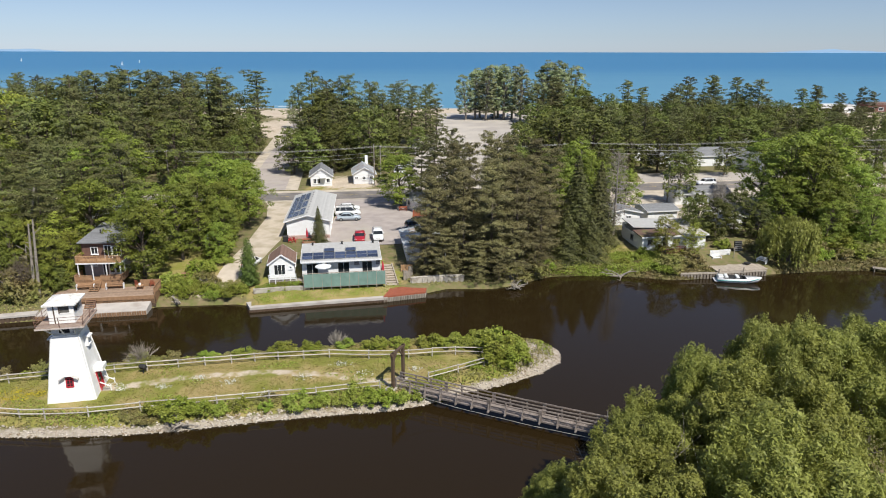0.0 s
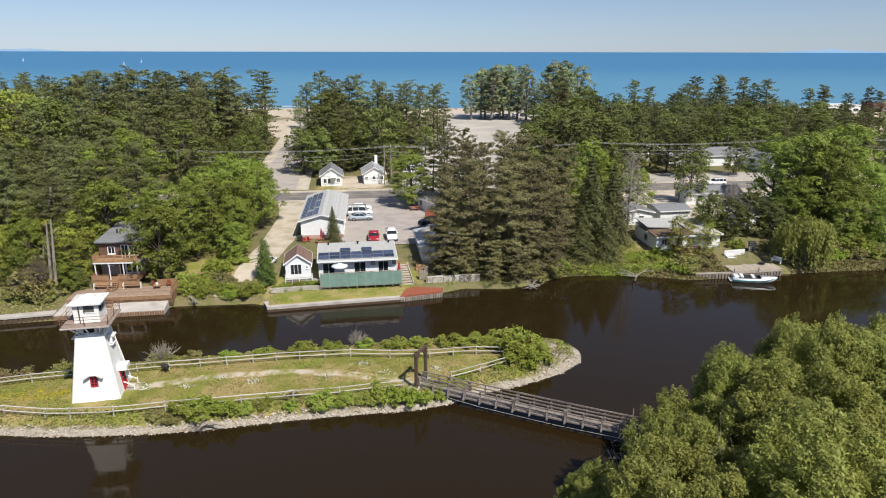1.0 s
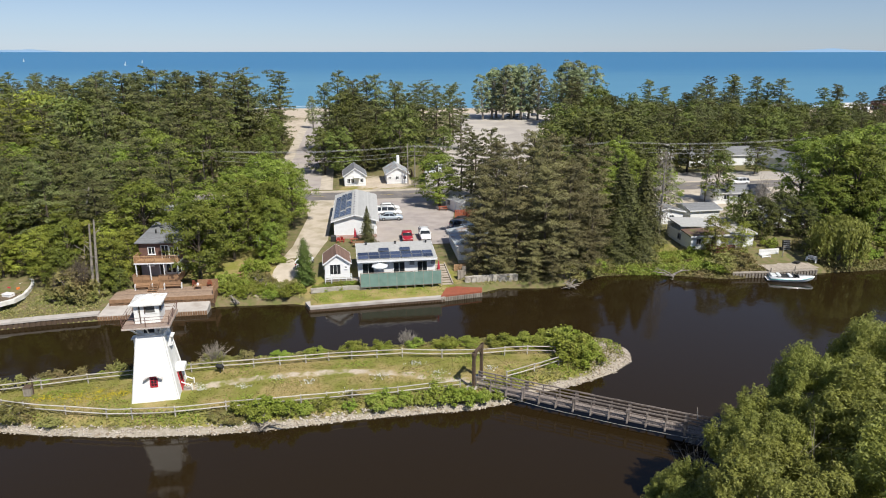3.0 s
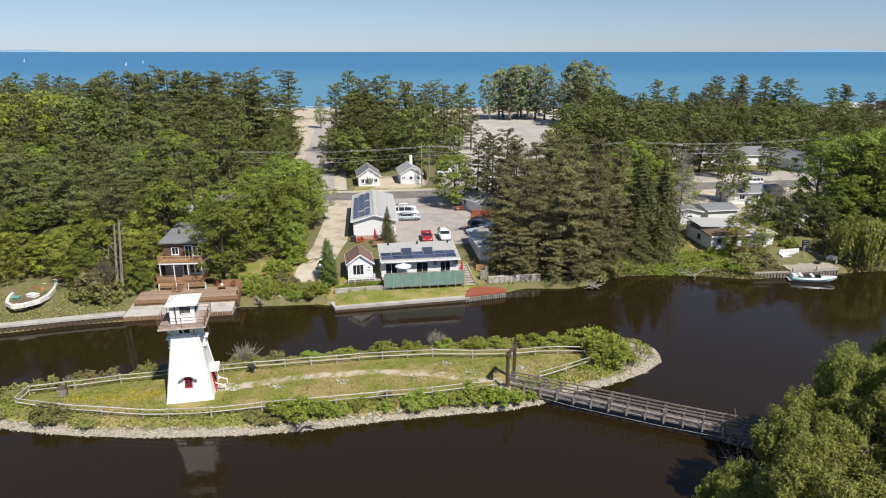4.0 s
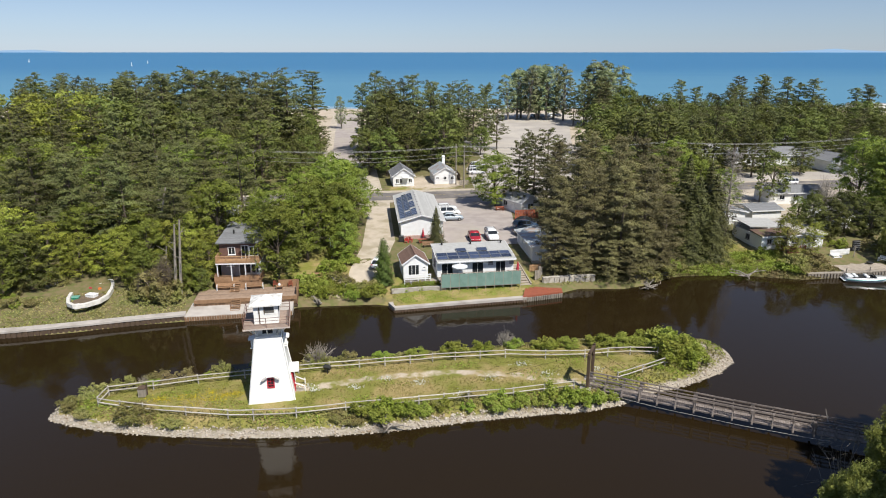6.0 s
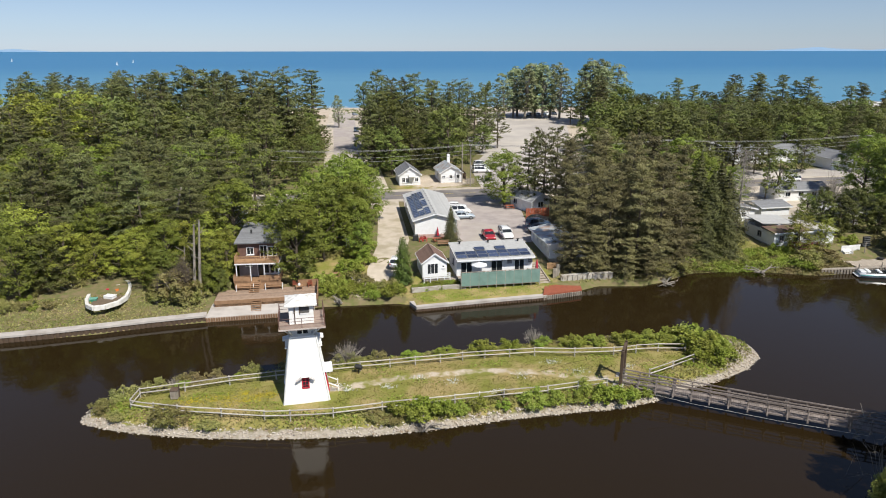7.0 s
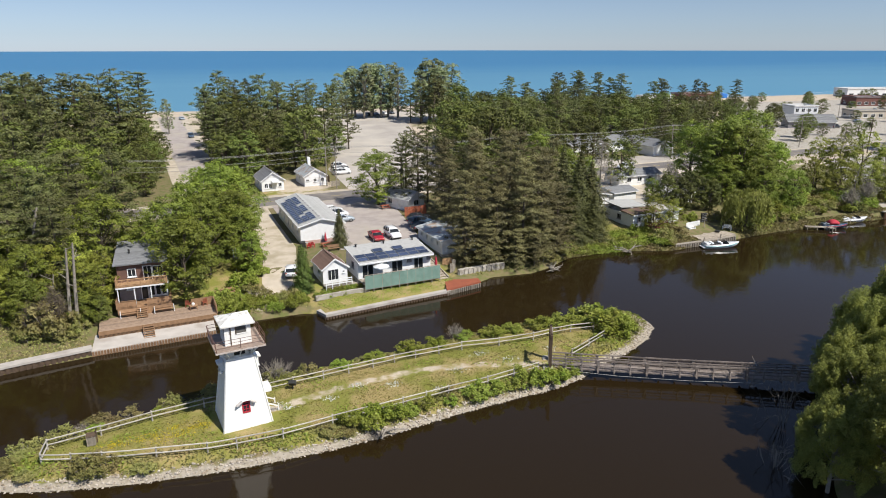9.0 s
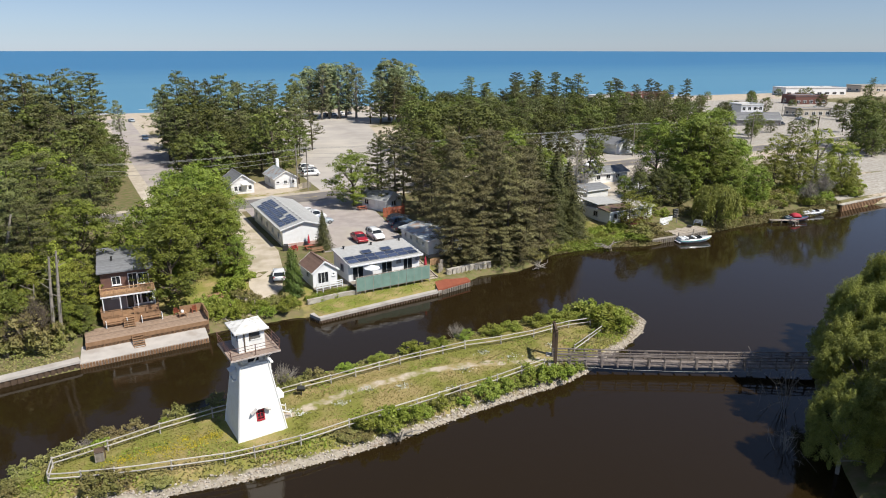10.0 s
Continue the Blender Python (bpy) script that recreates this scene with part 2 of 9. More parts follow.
M_PANE.node_tree.nodes["Principled BSDF"].inputs["Transmission Weight"].default_value = 1.0
M_BLACK = material("black_rubber", (0.02, 0.02, 0.02), 0.7, (0.03, 0.03, 0.03), 8, 0.5, 0.1)
M_METAL = material("galvanised_metal", (0.45, 0.46, 0.47), 0.4, (0.35, 0.36, 0.37), 6, 0.5, 0.05, metal=0.8)
M_BRIDGE = material("dark_weathered_timber", (0.23, 0.195, 0.175), 0.85, (0.15, 0.125, 0.11), 3, 0.8, 0.3, 20, vary=0.22, island=0.15)
M_FENCE = material("silvery_fence_wood", (0.45, 0.42, 0.37), 0.85, (0.33, 0.30, 0.26), 3, 0.8, 0.3, 20, vary=0.18)
M_SANDLOT = material("pale_sandy_asphalt", (0.41, 0.375, 0.335), 0.95, (0.33, 0.30, 0.27), 0.15, 0.9, 0.3, 40, third=(0.46, 0.42, 0.365), third_scale=0.06)
M_DRIVE = material("brown_gravel", (0.50, 0.435, 0.35), 0.95, (0.42, 0.36, 0.285), 0.7, 0.9, 0.35, 50, third=(0.33, 0.285, 0.20), third_scale=0.3)
M_PATIO = material("pale_patio_wood", (0.40, 0.345, 0.28), 0.85, (0.30, 0.255, 0.205), 2, 0.8, 0.25, 20, island=0.12, vary=0.1)
M_WIRE = material("wire_metal", (0.30, 0.30, 0.29), 0.6, (0.24, 0.24, 0.23), 6, 0.5, 0)
M_LAWN = foliage("lawn_blades", (0.20, 0.195, 0.045), (0.28, 0.225, 0.08), vary=0, island=0.3)
M_PETALW = foliage("white_petals", (0.7, 0.7, 0.66), (0.6, 0.62, 0.55), vary=0, island=0.1)
M_PETALY = foliage("yellow_petals", (0.60, 0.50, 0.02), (0.45, 0.42, 0.03), vary=0, island=0.1)

# ---- shaping ----
def part(name, bm, mat, parent=None, label=""):
    """Links a bmesh as one mesh object, under a thing where one is given."""
    me = bpy.data.meshes.new(name)
    bm.to_mesh(me)
    bm.free()
    for mt in (mat if isinstance(mat, (list, tuple)) else [mat]):
        me.materials.append(mt)
    ob = new(name, me)
    if parent is not None:
        ob.parent = parent
    if label:
        ob["label"] = label
    return ob


def thing(name, m, label, category, group="", kind=""):
    ob = new(name)
    ob.empty_display_size = 0.3
    ob.matrix_basis = m
    return tagged(ob, label, category, group, kind)


def box(bm, c, s, rz=0.0, rx=0.0, ry=0.0, bevel=0.0):
    """A box at centre c of size s, turned by degrees, with its edges bevelled."""
    r = bmesh.ops.create_cube(bm, size=1.0)
    vs = r["verts"]
    m = pose(*c, rx, ry, rz) @ Matrix.Diagonal((*s, 1))
    bmesh.ops.transform(bm, matrix=m, verts=vs)
    if bevel:
        es = list({e for v in vs for e in v.link_edges})
        bmesh.ops.bevel(bm, geom=es, offset=bevel, segments=1, affect="EDGES")
    return vs


def B(c, s, rz=0.0, rx=0.0, ry=0.0, bevel=0.0):
    bm = bmesh.new()
    box(bm, c, s, rz, rx, ry, bevel)
    return bm


def beam(bm, a, b, w, h=None, bevel=0.0):
    """A squared timber from a to b."""
    a, b = Vector(a), Vector(b)
    d = b - a
    r = bmesh.ops.create_cube(bm, size=1.0)
    q = d.to_track_quat("Z", "Y") if abs(d.normalized().z) < 0.999 else Matrix.Identity(3).to_quaternion()
    if abs(d.normalized().z) < 0.999:
        q = d.to_track_quat("X", "Z")
        m = Matrix.LocRotScale((a + b) / 2, q, None) @ Matrix.Diagonal((d.length, w, h or w, 1))
    else:
        m = Matrix.Translation((a + b) / 2) @ Matrix.Diagonal((w, h or w, d.length, 1))
    bmesh.ops.transform(bm, matrix=m, verts=r["verts"])
    return bm


def tube(bm, pts, radii, seg=6):
    """A tapered round limb through points."""
    rings = []
    pts = [Vector(p) for p in pts]
    for i, p in enumerate(pts):
        d = (pts[min(i + 1, len(pts) - 1)] - pts[max(i - 1, 0)]).normalized()
        q = d.to_track_quat("Z", "X")
        rings.append([bm.verts.new(p + q @ Vector((math.cos(a) * radii[i], math.sin(a) * radii[i], 0)))
                      for a in (2 * math.pi * k / seg for k in range(seg))])
    for r0, r1 in zip(rings, rings[1:]):
        for k in range(seg):
            bm.faces.new((r0[k], r0[(k + 1) % seg], r1[(k + 1) % seg], r1[k]))
    bm.faces.new(rings[-1])
    bm.faces.new(rings[0][::-1])
    return bm


def prism(bm, poly, z0, z1):
    """An upright prism over a plan outline."""
    lo = [bm.verts.new((x, y, z0)) for x, y in poly]
    hi = [bm.verts.new((x, y, z1)) for x, y in poly]
    n = len(poly)
    for i in range(n):
        bm.faces.new((lo[i], lo[(i + 1) % n], hi[(i + 1) % n], hi[i]))
    bm.faces.new(hi)
    bm.faces.new(lo[::-1])
    bmesh.ops.recalc_face_normals(bm, faces=bm.faces)
    return bm


def gable(bm, w, l, z0, rise):
    """The wall piece under a ridge that runs along y, w wide and l long."""
    vs = [bm.verts.new(p) for y in (-l / 2, l / 2) for p in ((-w / 2, y, z0), (w / 2, y, z0), (0, y, z0 + rise))]
    bm.faces.new((vs[0], vs[1], vs[2]))
    bm.faces.new((vs[5], vs[4], vs[3]))
    bm.faces.new((vs[0], vs[3], vs[4], vs[1]))
    bm.faces.new((vs[1], vs[4], vs[5], vs[2]))
    bm.faces.new((vs[2], vs[5], vs[3], vs[0]))
    return bm


def slab(bm, a, b, c, d, t):
    """A sloping slab over four corners, t thick downwards."""
    top = [bm.verts.new(p) for p in (a, b, c, d)]
    bot = [bm.verts.new(Vector(p) - Vector((0, 0, t))) for p in (a, b, c, d)]
    bm.faces.new(top)
    bm.faces.new(bot[::-1])
    for i in range(4):
        bm.faces.new((top[i], bot[i], bot[(i + 1) % 4], top[(i + 1) % 4]))
    bmesh.ops.recalc_face_normals(bm, faces=bm.faces)
    return bm


def leaf_mesh(name, verts, per, mat):
    """A mesh of loose polygons of `per` corners each."""
    verts = np.asarray(verts, dtype=np.float32).reshape(-1, 3)
    nf = len(verts) // per
    me = bpy.data.meshes.new(name)
    me.vertices.add(len(verts))
    me.vertices.foreach_set("co", verts.ravel())
    me.loops.add(len(verts))
    me.loops.foreach_set("vertex_index", np.arange(len(verts), dtype=np.int32))
    me.polygons.add(nf)
    me.polygons.foreach_set("loop_start", np.arange(0, len(verts), per, dtype=np.int32))
    me.update(calc_edges=True)
    me.materials.append(mat)
    return me


def leaves(rng, centre, normal, size, length=1.0, jitter=0.6):
    """Pointed leaf sprays: three corners for each centre, facing roughly along normal."""
    n = len(centre)
    nn = normal + rng.normal(0, jitter, (n, 3))
    nn /= np.linalg.norm(nn, axis=1)[:, None] + 1e-9
    a = rng.normal(0, 1, (n, 3))
    u = np.cross(nn, a)
    u /= np.linalg.norm(u, axis=1)[:, None] + 1e-9
    v = np.cross(nn, u)
    s = (size * rng.uniform(0.6, 1.35, n))[:, None]
    su, sv = s * length * 0.6, s * 0.5
    skew = rng.uniform(-0.5, 0.5, n)[:, None]
    return np.stack([centre - u * su * 0.7 - v * sv, centre + u * su + v * sv * skew, centre - u * su * 0.5 + v * sv], 1)

# ---- the ground, one sheet ----
NORTH_BANK = [(-900, -60), (-260, 30), (-140, 58), (-90, 71.5), (-71.8, 75.5), (-65.6, 76.8), (-59.5, 78.9), (-52.8, 80.3), (-39.7, 83.7),
              (-39.6, 85.1), (-34.7, 85.5), (-28.5, 86.1), (-26.4, 85.4), (-25.9, 83.4), (-15.9, 86.0), (-7.1, 88.1), (-2.3, 90.3),
              (0.9, 92.2), (7.6, 92.1), (11.5, 93.8), (17.0, 97.6), (26.1, 98.4), (36.3, 95.9), (49.2, 98.2), (63.0, 100.4),
              (81.6, 101.0), (92.8, 102.3), (107.3, 104.1), (160, 106), (900, 110), (900, 412), (-900, 412)]
SOUTH_BANK = [(1.5, -60), (2.5, 20), (4.5, 31), (9, 37), (14, 41.5), (18.5, 47.5), (25, 52.5), (34, 57.5), (46, 61), (80, 67), (900, 72),
              (900, -300), (-900, -300), (-900, -130), (-200, -70)]
ISLAND = [(-57.4, 56.6), (-53.7, 55.2), (-50.0, 54.4), (-45.1, 53.7), (-39.8, 53.4), (-34.7, 53.4), (-29.1, 53.8), (-25.0, 54.3),
          (-21.9, 55.0), (-16.5, 56.1), (-11.1, 57.0), (-5.4, 57.8), (-1.2, 59.2), (1.8, 61.2), (4.8, 62.3), (7.8, 63.8), (10.9, 65.7),
          (13.4, 68.4), (13.7, 71.1), (12.2, 73.3), (8, 74.6), (-3, 74.0), (-9.6, 72.8), (-20.2, 70.6), (-29.0, 69.0), (-38.2, 67.4),
          (-48, 63.8), (-54.0, 61.6), (-57.6, 58.8)]
TRAIL = [(-37, 60.0), (-33.6, 60.4), (-25.9, 62.9), (-18.8, 63.8), (-13.4, 63.5), (-10.5, 62.8), (-7.0, 62.0), (-4.8, 61.6)]


def inside_distance(px, py, poly):
    """Distance to the outline, positive inside it."""
    d = np.full(px.shape, 1e9)
    ins = np.zeros(px.shape, bool)
    n = len(poly)
    for i in range(n):
        (x0, y0), (x1, y1) = poly[i], poly[(i + 1) % n]
        dx, dy = x1 - x0, y1 - y0
        t = np.clip(((px - x0) * dx + (py - y0) * dy) / (dx * dx + dy * dy), 0, 1)
        d = np.minimum(d, np.hypot(px - x0 - t * dx, py - y0 - t * dy))
        if y0 != y1:
            ins ^= ((y0 > py) != (y1 > py)) & (px < (x1 - x0) * (py - y0) / (y1 - y0) + x0)
    return np.where(ins, d, -d)


def line_distance(px, py, pts):
    d = np.full(px.shape, 1e9)
    for (x0, y0), (x1, y1) in zip(pts, pts[1:]):
        dx, dy = x1 - x0, y1 - y0
        t = np.clip(((px - x0) * dx + (py - y0) * dy) / (dx * dx + dy * dy), 0, 1)
        d = np.minimum(d, np.hypot(px - x0 - t * dx, py - y0 - t * dy))
    return d


def heights(px, py):
    dn, ds, di = (inside_distance(px, py, p) for p in (NORTH_BANK, SOUTH_BANK, ISLAND))
    hn = np.interp(dn, [-4, 0, 1.2, 4.5, 7, 12, 18], [-2.0, -0.15, 0.75, 1.05, 1.75, 2.4, 2.8])
    hn = np.where((px > 89) & (dn > 0.6), np.maximum(hn, np.interp(dn, [0.6, 10], [1.45, 2.6])), hn)
    hn = np.where(py > 330, np.interp(py, [330, 380, 412], [2.8, 1.4, -0.2]), hn)
    hs = np.interp(ds, [-4, 0, 1.5, 6], [-2.0, 0.0, 0.7, 1.2])
    hi = np.interp(di, [-3, 0, 1.6, 3.0, 6], [-2.0, 0.0, 0.95, 1.08, 1.15])
    return np.maximum(np.maximum(hn, hs), hi), dn, ds, di


def ground_z(x, y):
    return float(heights(np.array([x], float), np.array([y], float))[0][0])


def axis(parts):
    out = []
    for a, b, step in parts:
        out += list(np.arange(a, b, step))
    return np.array(out + [parts[-1][1]])


def make_ground():
    xs = axis([(-900, -140, 38), (-140, -80, 4), (-80, 20, 0.7), (20, 110, 1.2), (110, 220, 5), (220, 900, 40)])
    ys = axis([(-300, 0, 25), (0, 48, 2.4), (48, 76, 0.6), (76, 110, 0.8), (110, 160, 2.5), (160, 430, 6)])
    gx, gy = np.meshgrid(xs, ys)
    h, dn, ds, di = heights(gx, gy)
    rng = np.random.default_rng(3)
    h = h + rng.normal(0, 0.03, h.shape) * (h > 0.2) * ((np.abs(di) < 20) | (dn < 14))
    nx, ny = len(xs), len(ys)
    me = bpy.data.meshes.new("ground")
    co = np.stack([gx, gy, h], -1).reshape(-1, 3)
    idx = np.arange(nx * ny).reshape(ny, nx)
    f = np.stack([idx[:-1, :-1], idx[:-1, 1:], idx[1:, 1:], idx[1:, :-1]], -1).reshape(-1, 4)
    me.from_pydata(co.tolist(), [], f.tolist())
    zone = me.color_attributes.new("zone", "FLOAT_COLOR", "POINT")
    # sand: trail, drive, beach; grass: island, lawns; stone: water's edge
    sand = np.clip(1.15 - line_distance(gx, gy, TRAIL) / 0.85, 0, 0.53) * (di > 0)
    sand = np.maximum(sand, np.clip((gy - 300) / 40, 0, 1))
    for cx, cy, r in SAND_SPOTS:
        sand = np.maximum(sand, np.clip(1.4 - np.hypot(gx - cx, gy - cy) / r, 0, 1))
    grass = np.where(di > 0.75, 1.0, 0.0)
    for cx, cy, r in GRASS_SPOTS:
        grass = np.maximum(grass, np.clip(1.5 - np.hypot(gx - cx, gy - cy) / r, 0, 1))
    stone = np.clip(1.2 - np.abs(di - 0.1) / 0.75, 0, 1)
    stone = np.maximum(stone, np.clip(1.6 - np.hypot((gx - 10.5) / 1.3, gy - 68.6) / 3.0, 0, 1) * (di > -0.5))
    zone.data.foreach_set("color", np.stack([sand, grass, stone, np.ones_like(h)], -1).astype(np.float32).ravel())
    for p in me.polygons:
        p.use_smooth = True
    me.materials.append(M_GROUND)
    return tagged(new("ground", me), "grassy, sandy ground with river banks and a low island", "ground", kind="structure")


SAND_SPOTS = [(20, 200, 22), (30, 250, 26), (18, 290, 26), (10, 180, 12), (-48, 260, 16), (60, 160, 10), (60, 128, 9), (130, 165, 30), (165, 190, 40),
              (200, 240, 50), (120, 110, 16), (-22, 160, 9), (-34, 90, 3), (-62, 258, 13), (-70, 284, 20), (-58, 304, 20)]
GRASS_SPOTS = [(-40, 96, 7), (-14, 92, 8), (-22, 89, 6), (-34, 92, 4), (-24, 152, 8), (30, 103, 5), (12, 230, 8)]
make_ground()


def water_sheet(name, xs, ys, zf, mat, label):
    bm = bmesh.new()
    grid = [[bm.verts.new((x, y, zf(y))) for x in xs] for y in ys]
    for r0, r1 in zip(grid, grid[1:]):
        for i in range(len(xs) - 1):
            bm.faces.new((r0[i], r0[i + 1], r1[i + 1], r1[i]))
    for f in bm.faces:
        f.smooth = True
    return tagged(part(name, bm, mat), label, "water", kind="structure")


water_sheet("water_river", [-900, -300, 0, 300, 900], [-300, -100, 0, 60, 130], lambda y: 0.0, M_RIVER, "dark brown still river water")
water_sheet("water_lake", [-4900, -2500, -900, 0, 900, 2500, 4900], [395, 440, 500, 800, 1300, 2000, 2800, 3600, 4300, 4900],
            lambda y: 20.0 * max(0.0, (y - 440) / 4460) ** 2 - 0.02, M_SEA, "wide blue-green lake out to the horizon")

# ---- roads, lots and sea walls ----
def paving(name, poly, dz, mat, label, category="road", drape=False, step=3.0):
    """A paved patch that lies on the ground sheet."""
    bm = bmesh.new()
    bm.faces.new([bm.verts.new((x, y, 0)) for x, y in poly])
    xs, ys = [p[0] for p in poly], [p[1] for p in poly]
    for k, (lo, hi) in enumerate(((min(xs), max(xs)), (min(ys), max(ys)))):
        n = int((hi - lo) / step)
        for i in range(1, n):
            co, no = [0, 0, 0], [0, 0, 0]
            co[k], no[k] = lo + (hi - lo) * i / n, 1
            bmesh.ops.bisect_plane(bm, geom=bm.verts[:] + bm.edges[:] + bm.faces[:], plane_co=co, plane_no=no)
    for v in bm.verts:
        v.co.z = (ground_z(v.co.x, v.co.y) if drape else 2.8) + dz
    bmesh.ops.recalc_face_normals(bm, faces=bm.faces)
    if sum(f.normal.z for f in bm.faces) < 0:
        bmesh.ops.reverse_faces(bm, faces=bm.faces)
    return tagged(part(name, bm, mat), label, category, kind="structure")


def strip(pts, w0, w1):
    """A band along a line, from w0 to w1 on its left."""
    left, right = [], []
    for i, p in enumerate(pts):
        a, b = Vector(pts[max(i - 1, 0)]), Vector(pts[min(i + 1, len(pts) - 1)])
        d = (b - a).normalized()
        n = Vector((-d.y, d.x))
        left.append(tuple(Vector(p) + n * w1))
        right.append(tuple(Vector(p) + n * w0))
    return right + left[::-1]


ROAD = [(-300, 108.6), (-60, 140.2), (-20, 145.4), (80, 158.6), (200, 175), (420, 205)]
STREET = [(-40.5, 150), (-47.5, 200), (-57, 270), (-66, 345)]
paving("road_shoulder", strip(ROAD, -6.2, 6.2), 0.03, M_GRAVEL, "sandy gravel shoulder along the road", step=12)
paving("road", strip(ROAD, -3.9, 3.9), 0.05, M_ASPHALT, "grey asphalt two-lane road", step=12)
paving("road_street", strip(STREET, -4.6, 4.6), 0.045, M_OLDASPHALT, "pale worn asphalt street to the beach", step=8)
paving("road_street_verge", strip(STREET, -7.5, 7.5), 0.02, M_GRAVEL, "sandy verge of the street", step=8)
paving("pavement_motel_lot", [(-20.6, 104.5), (-6.6, 106.5), (-5.8, 120), (-4.8, 143), (-29.5, 140), (-28.8, 132), (-20.5, 131.5)], 0.04, M_OLDASPHALT,
       "worn patched asphalt parking lot", "parking lot", step=6)
paving("pavement_beach_lot", [(-11.5, 152), (12, 155.5), (20, 190), (28, 240), (36, 285), (95, 298), (95, 345), (0, 345), (-2, 262), (-11, 236), (-7, 200), (-12.5, 180)], 0.035,
       M_SANDLOT, "pale sandy beach parking lot", "parking lot", step=10)
paving("pavement_drive", [(-33.2, 91.6), (-31.4, 91.0), (-29.2, 92.4), (-28.0, 100), (-27.4, 108.5), (-29.8, 131), (-30.5, 139.5), (-37.0, 138), (-33.8, 125), (-32.6, 105), (-33.4, 95)], 0.04,
       M_DRIVE, "sandy gravel driveway", "driveway", drape=True, step=2.0)
paving("pavement_court", [(36, 124), (56, 123), (64, 138), (92, 152), (92, 156), (36, 148)], 0.025, M_GRAVEL, "sandy gravel yard", "yard", step=8)
paving("pavement_motel_court", [(50, 160.2), (104, 167.4), (100, 176), (52, 172)], 0.045, M_SANDLOT, "pale worn forecourt across the road", "parking lot", step=8)
paving("pavement_quay_lot", [(93.5, 104.6), (108, 106.6), (160, 109), (220, 112), (220, 165), (128, 152), (104, 124)], 0.05, M_CONCRETE, "pale concrete lot by the river", "parking lot", drape=True, step=5)
paving("pavement_far_lot", [(112, 168), (150, 174), (240, 186), (330, 210), (330, 330), (240, 335), (180, 250), (140, 215)], 0.06, M_CONCRETE, "pale open parking lot", "parking lot", step=15)
# centre line of the road
bm = bmesh.new()
for i in range(60):
    t = i / 60
    x = -120 + 300 * t
    box(bm, (x, 145.4 + (x + 20) * 0.1315, 2.857), (3.2, 0.14, 0.006), 7.5)
paint = part("road_marking", bm, material("road_paint", (0.6, 0.45, 0.1), 0.7, (0.35, 0.28, 0.12), 2, 0.8))
tagged(paint, "faded yellow dashes on the asphalt road", "road marking", kind="structure")


def wall_run(name, pts, width, z0, z1, cap, cap_mat, face_mat, label, pile=0.32, pile_mat=None, lip=0.0):
    """A river wall along a line: a cap slab that reaches inland and a face of upright boards under it."""
    t = tagged(new(name), label, "sea wall", kind="structure")
    bm = bmesh.new()
    prism(bm, strip(pts, -lip, width), z1 - cap, z1)
    bmesh.ops.bevel(bm, geom=bm.edges[:], offset=0.02, segments=1, affect="EDGES")
    part("cap", bm, cap_mat, t)
    bm = bmesh.new()
    prism(bm, strip(pts, 0.05, 0.4), z0, z1 - cap - 0.004)
    part("wall", bm, face_mat, t)
    bm = bmesh.new()
    rng = random.Random(len(pts) * 7)
    for (x0, y0), (x1, y1) in zip(pts, pts[1:]):
        d = math.hypot(x1 - x0, y1 - y0)
        n = max(1, int(d / pile))
        for i in range(n):
            u = (i + 0.5) / n
            box(bm, (x0 + (x1 - x0) * u, y0 + (y1 - y0) * u, (z0 + z1 - cap) / 2 + rng.uniform(-0.06, 0.0)),
                (pile * 0.62, 0.16, z1 - cap - z0 - 0.02), math.degrees(math.atan2(y1 - y0, x1 - x0)))
    tagged(part("piles", bm, pile_mat or face_mat, t), kind="stuff")
    return t


wall_run("sea_wall_west", [(-140, 58.2), (-90, 71.7), (-71.8, 75.6), (-65.6, 77.2), (-59.5, 79.0), (-53.0, 80.7)], 1.1, -1.2, 0.95, 0.3, M_LANDING, M_DARKWOOD,
         "concrete-capped timber river wall", 0.6, M_DARKWOOD, 0.1)
wall_run("sea_wall_motel", [(-26.9, 85.2), (-25.9, 83.2), (-15.9, 85.4), (-7.6, 87.1)], 0.7, -1.2, 0.72, 0.4, M_LANDING, M_DARKWOOD,
         "low river wall with a pale cap and timber piles", 0.4, M_DARKWOOD)
wall_run("sea_wall_patio", [(37.0, 96.6), (44.2, 97.0), (51.2, 98.2)], 0.7, -1.2, 0.85, 0.16, M_GREYWOOD, M_DARKWOOD, "grey timber river wall", 0.5, M_GREYWOOD)
wall_run("sea_wall_quay", [(91.5, 101.9), (107.8, 104.6), (160, 107), (240, 109)], 1.0, -1.2, 1.5, 0.2, M_CONCRETE, M_BROWNWOOD, "brown sheet-pile quay wall with a concrete cap", 0.6)
# a low garden wall between the lawn and the cabins
bm = bmesh.new()
prism(bm, strip([(-26.6, 87.9), (-21.5, 89.0), (-18.9, 89.2)], 0, 0.35), 0.9, 1.62)
bmesh.ops.bevel(bm, geom=bm.edges[:], offset=0.03, segments=1, affect="EDGES")
tagged(part("garden_wall", bm, M_CONCRETE), "low grey concrete garden wall", "wall", kind="structure")

